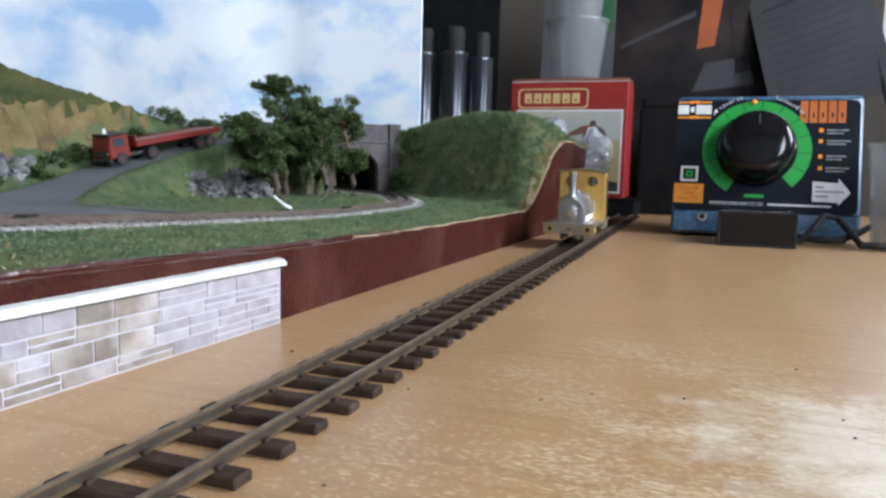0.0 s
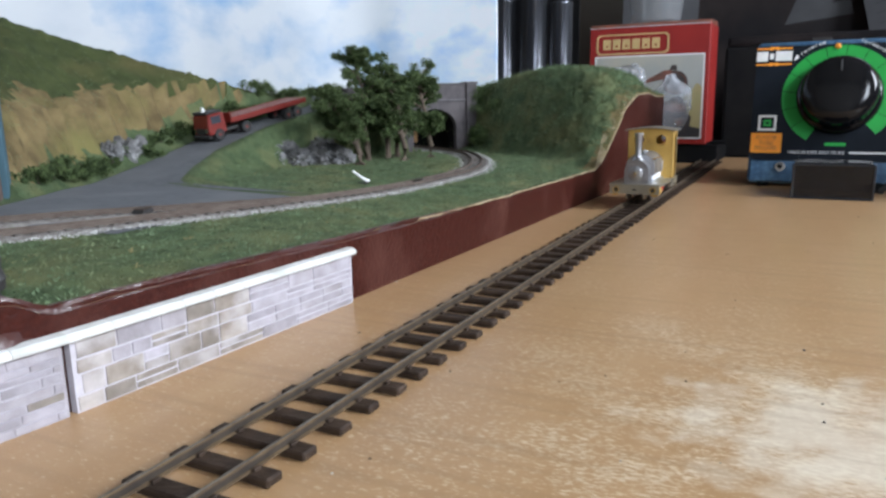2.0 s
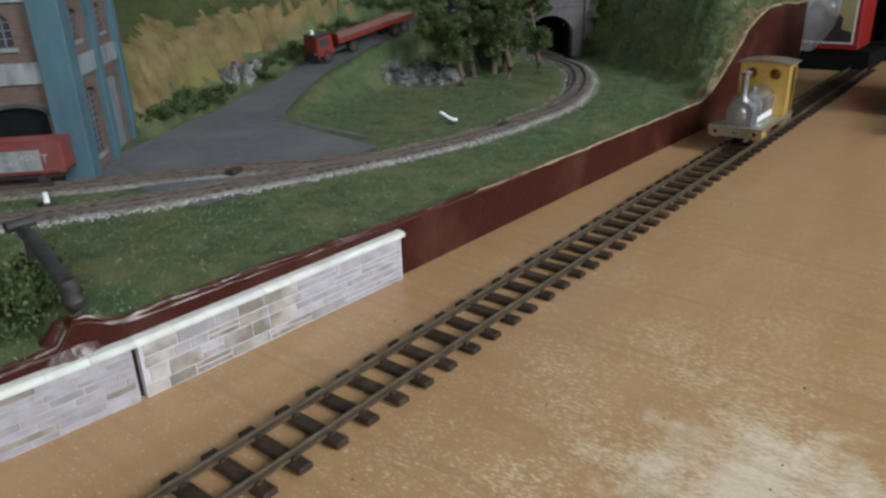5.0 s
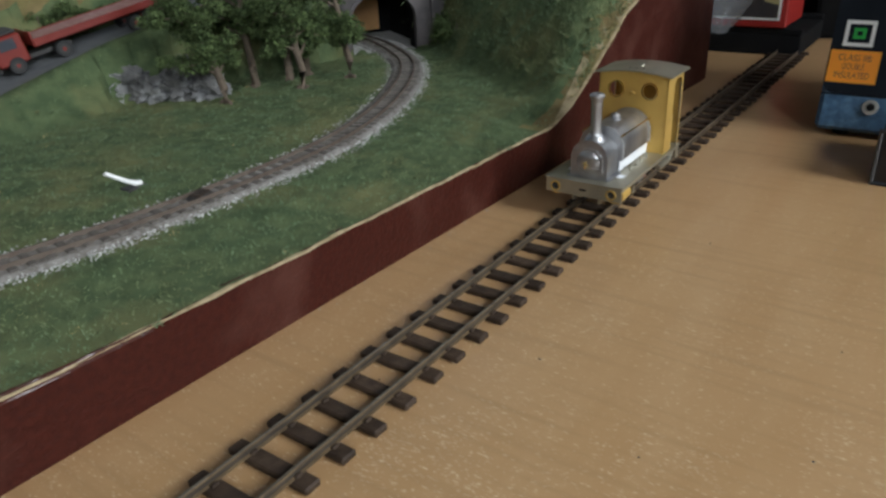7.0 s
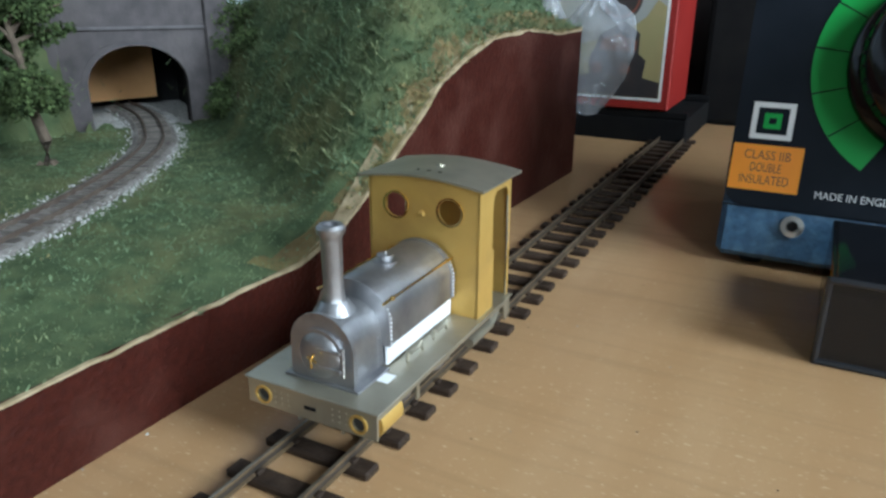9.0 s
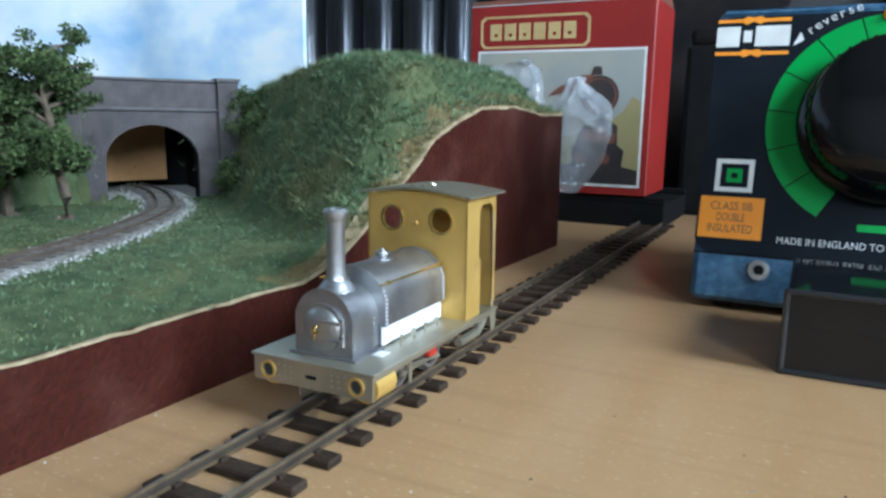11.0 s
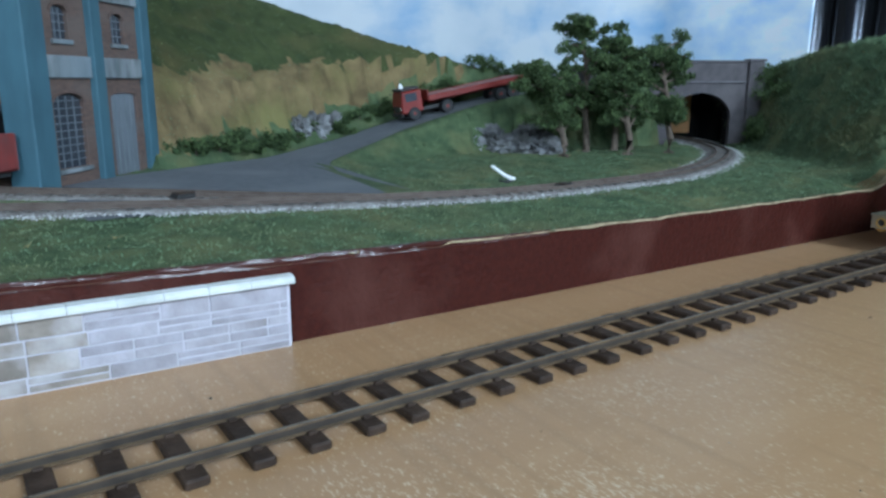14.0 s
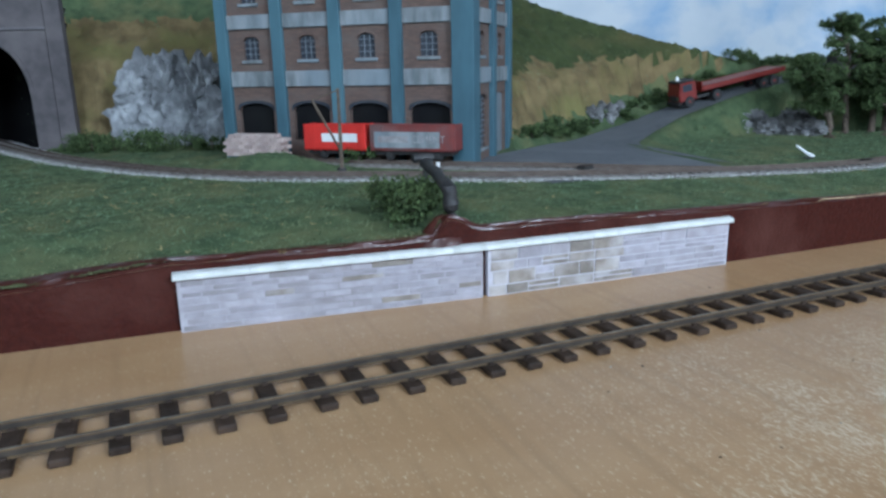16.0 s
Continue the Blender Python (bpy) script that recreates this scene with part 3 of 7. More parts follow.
def ground(x, y):
    """Height of the modelled land."""
    edge, low = ft(y), gz(y)
    behind = fx(y) - x
    z = edge + (low - edge) * smoothstep(0.05, 0.45, behind)
    # embankment over the tunnel
    foot = 5.0 + (-1.06 - x) * 0.82
    crest = np.interp(x, (-3.3, -3.0, -2.73, -2.34, -1.95, -1.56, -1.39, -1.1), (0.78, 0.81, 0.87, 0.955, 1.005, 0.98, 0.925, 0.765))
    reach = np.interp(x, (-3.0, -2.5, -1.8, -1.1), (0.34, 0.55, 0.9, 1.05))
    q = (y - foot) / reach
    hill = G + (crest - G) * smoothstep(0.0, 1.0, q)
    onhill = smoothstep(0.0, 0.3, behind)
    z = np.where(y > 4.9, np.maximum(z, edge + (hill - edge) * onhill), z)
    # road climbing towards the bridge, with grass falling away to the line
    zr = zr_at(y)
    s = (x - PORTAL_O[0]) * PORTAL_D[0] + (y - PORTAL_O[1]) * PORTAL_D[1]
    depth = -(x - PORTAL_O[0]) * PORTAL_D[1] + (y - PORTAL_O[1]) * PORTAL_D[0]
    fall = 1 - smoothstep(0.03, np.interp(y, (3.0, 4.0, 4.35, 5.0, 5.5, 5.9), (0.22, 0.32, 0.20, 0.20, 0.16, 0.10)), x - xr(y))
    climb = z + (np.maximum(zr, z) - z) * fall
    z = np.where((y > 2.98) & (y < 6.9) & (depth < 0.02), climb, z)
    z = np.where((depth >= 0.02) & (y > 5.2), np.maximum(z, 0.78 + 0 * z), z)
    # hillside on the far side of the road
    out = xl(y) - x
    top = np.interp(y, (-2, 1.5, 3.2, 3.68, 4.25, 4.8, 5.0, 5.6, 7.3), (2.3, 1.95, 1.40, 1.21, 0.98, 0.83, 0.78, 0.79, 0.80))
    cliff = zr + 0.08 * smoothstep(0.0, 0.10, out) + 0.40 * smoothstep(0.10, 0.34, out) + 0.75 * np.clip(out - 0.34, 0, 3)
    cliff = np.minimum(cliff, np.maximum(top, zr))
    z = np.where((out > 0) & (y > 2.2), np.maximum(zr, cliff), z)
    # ground behind the works and the hollow with the second tunnel
    bx = np.interp(y, (-2.4, -0.9, 0.3, 1.2, 2.05, 2.3), (-5.0, -5.15, -5.0, -4.6, -3.75, -3.55))
    bank = bx - x
    back = low + 0.1 * smoothstep(0.0, 0.12, bank) + 0.55 * smoothstep(0.1, 0.4, bank) + 0.8 * np.clip(bank - 0.4, 0, 3)
    z = np.where((y <= 2.3) & (bank > 0), np.maximum(z, np.minimum(back, top)), z)
    # grassy rise between the line and the siding
    rise = 0.095 * np.exp(-(((x + 3.18) / 0.30) ** 2 + ((y - 0.48) / 0.46) ** 2))
    return z + np.where(y < 1.4, rise, 0)


# plan of the two lines on the scenic board
MAIN = [(-6.3, -1.35), (-5.4, -1.07), (-4.3, -0.62), (-3.45, -0.12), (-3.0, 0.27), (-2.72, 0.68), (-2.5, 1.07), (-2.28, 1.5), (-2.11, 1.98), (-1.99, 2.4), (-1.88, 2.85), (-1.82, 3.3), (-1.80, 3.8), (-1.84, 4.35), (-2.00, 4.87), (-2.26, 5.40), (-2.57, 5.85), (-2.94, 6.18), (-3.29, 6.42), (-3.7, 6.62)]
SIDING = [(-1.93, 2.68), (-2.07, 2.45), (-2.27, 2.18), (-2.50, 1.88), (-2.68, 1.58), (-2.88, 1.30), (-3.1, 1.03), (-3.35, 0.74), (-3.62, 0.42)]


def smooth_line(pts, step):
    """Points at even steps along a rounded line."""
    p = [np.array(q, float) for q in pts]
    p = [2 * p[0] - p[1]] + p + [2 * p[-1] - p[-2]]
    fine = []
    for k in range(1, len(p) - 2):
        for t in np.linspace(0, 1, 24, endpoint=False):
            fine.append(0.5 * (2 * p[k] + (p[k + 1] - p[k - 1]) * t + (2 * p[k - 1] - 5 * p[k] + 4 * p[k + 1] - p[k + 2]) * t * t + (3 * p[k] - p[k - 1] - 3 * p[k + 1] + p[k + 2]) * t ** 3))
    fine = np.array(fine)
    s = np.concatenate([[0], np.cumsum(np.hypot(*np.diff(fine, axis=0).T))])
    at = np.arange(0, s[-1], step)
    return np.stack([np.interp(at, s, fine[:, 0]), np.interp(at, s, fine[:, 1])], -1)


LAND = {}


def land():
    step = 0.035
    ys = np.arange(-2.4, 7.331, step)
    us = np.concatenate([np.arange(0.0, 2.6, step * 0.8), np.arange(2.6, 5.6, step * 1.3)])
    Y, V = np.meshgrid(ys, us, indexing="ij")
    X = fx(Y) - 0.008 - V
    Z = ground(X, Y)
    zr, gap = zr_at(Y), tarmac_gap(X, Y)
    rough = smoothstep(0.0, 0.10, gap)
    away = np.full(X.shape, 9.0)
    for pts in (MAIN, SIDING):
        for px, py in smooth_line(pts, 0.06):
            away = np.minimum(away, np.hypot(X - px, Y - py))
    level = (1 - smoothstep(0.12, 0.26, away)) * (Z < 0.5)
    Z = Z * (1 - level) + (gz(Y) - 0.004) * level
    rough = rough * (1 - 0.9 * level)
    bumps = 0.012 * fractal(X, Y, 9.0, 2.0) + 0.010 * fractal(X, Y, 26.0, 7.0) + 0.020 * smoothstep(4.9, 5.6, Y) * (Z > 0.30) * fractal(X, Y, 15.0, 9.0)
    steep = np.clip(np.abs(np.gradient(Z, axis=1)) / step, 0, 2.0)
    rough = rough * smoothstep(-0.02, 0.10, V)
    Z = Z + 0.006 + rough * bumps * (1 + 1.2 * steep)
    X = X + rough * steep * 0.03 * fractal(X + 5, Y, 14.0, 11.0)
    nx, ny = Y.shape
    verts = np.stack([X, Y, Z], -1).reshape(-1, 3).tolist()
    faces, dry = [], []
    pd, po = PORTAL_D, PORTAL_O
    for i in range(nx - 1):
        for j in range(ny - 1):
            cx, cy = X[i, j], Y[i, j]
            s = (cx - po[0]) * pd[0] + (cy - po[1]) * pd[1]
            dep = -(cx - po[0]) * pd[1] + (cy - po[1]) * pd[0]
            four = (Z[i, j], Z[i + 1, j], Z[i, j + 1], Z[i + 1, j + 1])
            if -0.36 < s < 0.36 and -0.14 < dep < 0.22 and max(four) > 0.32 and (min(four) < 0.77 or dep < 0.05):
                continue
            s = (cx + 5.25) * 0.208 + (cy + 1.14) * 0.978
            dep = -(cx + 5.25) * 0.978 + (cy + 1.14) * 0.208
            if -0.33 < s < 0.33 and -0.08 < dep < 0.9 and max(four) > 0.36:
                continue
            faces.append((i * ny + j, (i + 1) * ny + j, (i + 1) * ny + j + 1, i * ny + j + 1))
            far = cx < xl(cy) and cy > 2.2
            h = Z[i, j] - zr[i, j]
            rag = 0.10 * noise.noise(Vector((cx * 3, cy * 3, 1))) + 0.07 * noise.noise(Vector((cx * 11, cy * 11, 4))) + 0.05 * noise.noise(Vector((cx * 29, cy * 29, 7)))
            tan = far and 0.13 + 0.5 * rag < h < min(0.55, 0.55 - 0.30 * (cy - 3.3)) + rag
            tan = tan or (cy > 5.0 and V[i, j] < 0.07 + 0.5 * rag + 0.06 * float(smoothstep(6.0, 6.6, cy)))
            tan = tan or (cy <= 2.05 and cx < -4.4 and 0.10 < h < 1.0)
            dry.append(1 if tan else 2 if far and h > 0.22 else 0)
    ob = sheet("ground", verts, faces, ["grass", "scrub", "olive"], smooth=True)
    ob.data.polygons.foreach_set("material_index", dry)
    LAND.update(X=X, Y=Y, Z=Z)
    return tagged(ob, "green static grass landscape with dry tan scrub on its banks", "ground", kind="structure")


land()

# fascia: maroon board cut to the land's outline, with a raw edge on top
ys = [-2.4 + 0.05 * k for k in range(int(9.73 / 0.05) + 1)] + [7.33]
wob = [0.006 * noise.noise(Vector((y * 5, 0, 3))) + 0.004 * noise.noise(Vector((y * 17, 0, 5))) for y in ys]
verts, faces = [], []
for y, w in zip(ys, wob):
    x, t = float(fx(y)), float(ft(y)) + w
    verts += [(x, y, 0.0), (x, y, t), (x - 0.03, y, t + 0.004), (x - 0.03, y, 0.0)]
for k in range(len(ys) - 1):
    a, b = 4 * k, 4 * k + 4
    faces += [(a, b, b + 1, a + 1), (a + 1, b + 1, b + 2, a + 2), (a + 2, b + 2, b + 3, a + 3)]
n = 4 * (len(ys) - 1)
faces += [(0, 1, 2, 3), (n, n + 3, n + 2, n + 1)]
tagged(sheet("fascia_panel", verts, faces, "maroon"), "maroon painted hardboard edge of the scenic board", "fascia panel", kind="structure")
verts, faces = [], []
for y, w in zip(ys, wob):
    x, t = float(fx(y)), float(ft(y)) + w
    hid = -0.012 if (-0.3 < y < 2.05) else 0.0
    up = float(smoothstep(5.0, 5.7, y))
    wide = 0.007 + 0.085 * up + 0.012 * noise.noise(Vector((y * 11, 4, 1)))
    lip = 0.012 * up
    lo = 0.0005 + 0.0050 * max(0.0, noise.noise(Vector((y * 7, 9, 1))) + 0.35) * (1 + up)
    if y < 2.6:
        lo, hid = -0.004, -0.012
    verts += [(x + 0.002, y, t - lo - lip * 0.5 + hid), (x + 0.001, y, t + 0.003 + hid), (x - wide, y, t + 0.005 + lip + hid), (x - wide - 0.01, y, t - 0.03)]
for k in range(len(ys) - 1):
    a, b = 4 * k, 4 * k + 4
    faces += [(a, b, b + 1, a + 1), (a + 1, b + 1, b + 2, a + 2), (a + 2, b + 2, b + 3, a + 3)]
tagged(sheet("fascia_edge", verts, faces, "edge"), "frayed tan plaster edge between grass and board", "edge trim", kind="structure")
# lumpy painted plaster that rolls over the top of the panel at its older end
ys_lip = np.arange(-2.4, 3.0, 0.03)
verts, faces, cols = [], [], 8
for y in ys_lip:
    x, t = float(fx(y)), float(ft(y))
    w = 0.018 * float(1 - smoothstep(2.5, 2.95, y)) + 0.045 * float(1 - smoothstep(-0.5, 0.1, y)) + 0.004
    for k in range(cols + 1):
        u = k / cols
        lump = 0.011 * noise.fractal(Vector((y * 9, u * 2.5, 2.0)), 0.9, 2.0, 4) * math.sin(math.pi * min(1, u + 0.12))
        verts.append((x + 0.003 - w * u + 0.4 * lump, y, t - 0.012 + 0.017 * math.sin(1.57 * min(1, 1.6 * u)) + 0.2 * u * w + lump * min(1.0, w / 0.03)))
for i in range(len(ys_lip) - 1):
    for k in range(cols):
        a = i * (cols + 1) + k
        faces.append((a, a + cols + 1, a + cols + 2, a + 1))
tagged(sheet("fascia_lip", verts, faces, "maroongloss", smooth=True), "lumpy glossy maroon paint rolled over the board's edge", "edge trim", kind="structure")
# end of the scenic board
end = [(float(fx(7.33)) - 0.03, 0.0)] + [(float(fx(7.33)) - 0.03 - 0.05 * k, float(ground(np.array(fx(7.33) - 0.03 - 0.05 * k), np.array(7.33))) - 0.012) for k in range(36)]
end += [(end[-1][0], 0.0)]
tagged(part("fascia_end", prism(end, 7.30, 7.333, "y"), "maroon"), "maroon painted end panel of the scenic board", "fascia panel", kind="structure")

# printed sky
line = [(-2.87, 7.335), (-4.3, 7.335)] + [(-4.3 - 0.8 * math.sin(radians(a)), 6.535 + 0.8 * math.cos(radians(a))) for a in range(3, 91, 3)] + [(-5.2, 5.0), (-5.6, 3.0), (-6.3, 0.5), (-6.9, -2.6)]
bm = bmesh.new()
rows = []
for i, (x, y) in enumerate(line):
    x2, y2 = line[min(i + 1, len(line) - 1)]
    x1, y1 = line[max(i - 1, 0)]
    d = Vector((x2 - x1, y2 - y1)).normalized()
    nrm = Vector((-d.y, d.x)) * -0.03
    rows.append([bm.verts.new((x, y, 0.0)), bm.verts.new((x, y, 3.6)), bm.verts.new((x + nrm.x, y + nrm.y, 3.6)), bm.verts.new((x + nrm.x, y + nrm.y, 0.0))])
for a, b in zip(rows, rows[1:]):
    for k in range(4):
        bm.faces.new([a[k], b[k], b[(k + 1) % 4], a[(k + 1) % 4]])
bm.faces.new(rows[0])
bm.faces.new(rows[-1])
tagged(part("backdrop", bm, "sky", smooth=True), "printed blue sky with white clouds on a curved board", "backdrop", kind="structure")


def plate(outline, holes, lo, hi, axis="y"):
    """A flat sheet with holes, pushed from lo to hi along an axis."""
    bm = bmesh.new()

    def at(p, h):
        return (p[0], p[1], h) if axis == "z" else (p[0], h, p[1]) if axis == "y" else (h, p[0], p[1])

    edges = []
    for loop in [outline] + holes:
        vs = [bm.verts.new(at(p, lo)) for p in loop]
        edges += [bm.edges.new((vs[k], vs[(k + 1) % len(vs)])) for k in range(len(vs))]
    bmesh.ops.triangle_fill(bm, use_beauty=True, use_dissolve=False, edges=edges)
    r = bmesh.ops.extrude_face_region(bm, geom=bm.faces[:])
    shift = Vector(at((0, 0), hi)) - Vector(at((0, 0), lo))
    bmesh.ops.translate(bm, verts=[g for g in r["geom"] if isinstance(g, bmesh.types.BMVert)], vec=shift)
    return bm


def circle(cx, cy, r, n=24):
    return [(cx + r * math.cos(2 * math.pi * k / n), cy + r * math.sin(2 * math.pi * k / n)) for k in range(n)]


def blob(r, rough, seed, sub=3, squash=(1, 1, 1), f=3.0):
    bm = bmesh.new()
    bmesh.ops.create_icosphere(bm, subdivisions=sub, radius=1.0)
    for v in bm.verts:
        k = 1 + rough * noise.fractal(v.co * f + Vector((seed, seed * 2, 0)), 0.9, 2.1, 5) - 0.25 * rough * abs(noise.noise(v.co * f * 2.3 + Vector((0, seed, seed))))
        v.co = Vector((v.co.x * squash[0], v.co.y * squash[1], v.co.z * squash[2])) * r * k
    return bm


def text_mesh(words, size, width=None):
    """Flat letters of the built-in font as a mesh in metres, centred, lying in local x and y."""
    cu = bpy.data.curves.new("letters", "FONT")
    cu.body, cu.size, cu.align_x, cu.align_y = words, size * U, "CENTER", "CENTER"
    cu.resolution_u = 3
    tmp = new("letters", cu)
    bpy.context.view_layer.update()
    me = bpy.data.meshes.new_from_object(tmp)
    bpy.data.objects.remove(tmp)
    xs = [v.co.x for v in me.vertices]
    if width and xs:
        k = width * U / (max(xs) - min(xs))
        for v in me.vertices:
            v.co.x *= k
    return me


# ---- stone retaining wall, in two lengths ----
def stone_wall(y0, y1, courses, mean, seed, label):
    rnd, blocks = random.Random(seed), courses < 6
    xa, xb = float(fx(y0)) + 0.028, float(fx(y1)) + 0.028
    run = math.hypot(xb - xa, y1 - y0)
    w = thing("stone_wall", P(xa, y0, 0, math.degrees(math.atan2(y1 - y0, xb - xa))), label, "wall")
    h = 0.186
    part("backing", B(0, run, 0.0022, 0.026, 0.0, h), "mortar" if blocks else "stone", w, "pale mortar joints")
    z = 0.004
    hs = [rnd.uniform(0.8, 1.25) for _ in range(courses)]
    unit = (h - 0.004) / sum(hs)
    for c in hs:
        ch, x = c * unit, 0.004 + rnd.uniform(0, 0.02)
        while x < run - 0.02:
            ln = min(rnd.uniform(0.6, 1.5) * mean * (0.75 + 0.7 * x / run if blocks else 1.0), run - 0.004 - x)
            rows = 2 if (rnd.random() < (0.05 + 0.75 * x / run if blocks else 0.22) and ch > 0.035) else 1
            for k in range(rows):
                za, zb = z + k * ch / rows, z + (k + 1) * ch / rows - 0.005
                proud = rnd.uniform(0.0002, 0.0016)
                bm = B(x, x + ln - 0.0045, -proud, 0.006, za, zb, 0.0010, jitter=0.0008)
                part("stone", bm, "brownstone" if rnd.random() < (1.0 - 1.3 * x / run if blocks else 0.06) else "stone", w)
            x += ln
        z += ch
    n = max(4, int(run / 0.11))
    for k in range(n):
        a, b = run * k / n, run * (k + 1) / n
        end = 0.012 if k == n - 1 else 0.0
        bm = prism([(-0.016, h - 0.001), (-0.016, h + 0.010), (-0.006, h + 0.019), (0.020, h + 0.022), (0.036, h + 0.018), (0.036, h - 0.001)], a + 0.0004 - (0.01 if k == 0 else 0), b - 0.0004 + end, "x", bevel=0.0012)
        part("coping_stone", bm, "coping", w)
    return w


stone_wall(-0.14, 0.925, 8, 0.105, 3, "pale grey stone retaining wall with a white coping")
stone_wall(0.945, 2.045, 4, 0.115, 8, "grey and brown block retaining wall with a white coping")

# ---- lines on the scenic board ----
def ribbon(line, profile):
    """Sweeps (offset, height) pairs along a plan line."""
    d = np.gradient(line, axis=0)
    d /= np.hypot(d[:, 0], d[:, 1])[:, None]
    nrm = np.stack([d[:, 1], -d[:, 0]], -1)
    verts = [(float(p[0] + n[0] * o), float(p[1] + n[1] * o), float(h + gz(p[1]) - G)) for p, n in zip(line, nrm) for o, h in profile]
    k, m = len(profile), len(line)
    faces = [(i * k + j, i * k + j + 1, (i + 1) * k + j + 1, (i + 1) * k + j) for i in range(m - 1) for j in range(k - 1)]
    return verts, faces


def scenic_line(pts, label, seed, ballast):
    rnd = random.Random(seed)
    tr = thing("narrow_gauge_line", P(0, 0, 0), label, "railway track", "lines on the scenic board")
    line = smooth_line(pts, 0.03)
    z = G + 0.008
    ob = sheet("track_bed", *ribbon(line, [(-0.125, G - 0.03), (-0.10, z), (-0.085, z + 0.009), (0.085, z + 0.009), (0.10, z), (0.125, G - 0.03)]), "bed", tr, "grey brown weathered bed")
    for o in (-0.040, 0.040):
        sheet("rail", *ribbon(line, [(o - 0.0032, z + 0.010), (o - 0.0032, z + 0.026), (o + 0.0032, z + 0.026), (o + 0.0032, z + 0.010)]), "rustrail", tr, "rusty weathered rail")
    spots = smooth_line(pts, 0.055)
    d = np.gradient(spots, axis=0)
    me = None
    for p, q in list(zip(spots, d))[:290]:
        m = P(float(p[0]), float(p[1]), z + 0.004 + float(gz(p[1])) - G, math.degrees(math.atan2(q[1], q[0])) - 90)
        if me is None:
            ob = part("sleeper", B(-0.075, 0.075, -0.014, 0.014, 0, 0.010, 0.002), "oldsleeper", tr, m=m)
            me = ob.data
        else:
            mesh_part("sleeper", me, None, tr, m=m)
    if ballast:
        verts, faces = [], []
        nrm = np.stack([d[:, 1], -d[:, 0]], -1) / np.hypot(d[:, 0], d[:, 1])[:, None]
        for _ in range(17000):
            k = rnd.randrange(len(spots))
            o = rnd.choice((1, 1, 1, -1)) * abs(rnd.gauss(0.118, 0.026))
            if spots[k][1] > 3.6 and rnd.random() < 0.4:
                o = rnd.uniform(-0.03, 0.03)
            c = Vector((spots[k][0] + nrm[k][0] * o + rnd.uniform(-0.03, 0.03), spots[k][1] + nrm[k][1] * o + rnd.uniform(-0.03, 0.03), z + float(gz(spots[k][1])) - G + 0.002 - max(0, abs(o) - 0.1) * 0.35))
            r = rnd.uniform(0.003, 0.0065)
            n = len(verts)
            turn = Euler((rnd.uniform(0, 6), rnd.uniform(0, 6), rnd.uniform(0, 6))).to_matrix()
            for v in ((1, 0, 0), (-1, 0.2, 0), (0, 1, 0), (0.1, -1, 0), (0, 0, 0.8), (0, 0, -0.8)):
                verts.append(tuple(c + turn @ Vector(v) * r * rnd.uniform(0.7, 1.2)))
            faces += [(n + a, n + b, n + e) for a, b, e in ((0, 2, 4), (2, 1, 4), (1, 3, 4), (3, 0, 4), (2, 0, 5), (1, 2, 5), (3, 1, 5), (0, 3, 5))]
        tagged(sheet("ballast", verts, faces, "ballast", tr, "loose pale grey ballast chips"), kind="stuff")
    return tr


scenic_line(MAIN, "curving narrow gauge line on pale stone ballast", 4, True)
scenic_line(SIDING, "weathered siding line beside the brick works", 5, False)

# road: tarred yard and lane draped on the land
ys_road = np.concatenate([np.arange(1.66, 3.0, 0.06), np.arange(3.0, 6.4, 0.06)])
verts, faces, cols = [], [], 14
for y in ys_road:
    left = float(xl(y)) + 0.012
    right = float(xr(y)) - 0.012 if y > 3.0 else -2.03 - 0.10 * (float(y) - 2.0)
    if y < 3.0:
        right = min(right, -2.03 - 0.10 * (float(y) - 2.0)) - 0.62 * float(smoothstep(2.86, 3.0, y)) * 1.5
    for k in range(cols + 1):
        x = left + (right - left) * k / cols
        verts.append((x, float(y), float(ground(np.array(x), np.array(y))) + 0.007))
for i in range(len(ys_road) - 1):
    for k in range(cols):
        a = i * (cols + 1) + k
        faces.append((a, a + 1, a + cols + 2, a + cols + 1))
tagged(sheet("road", verts, faces, "tarmac", smooth=True), "grey tarred lane and yard climbing past the works", "road", kind="structure")


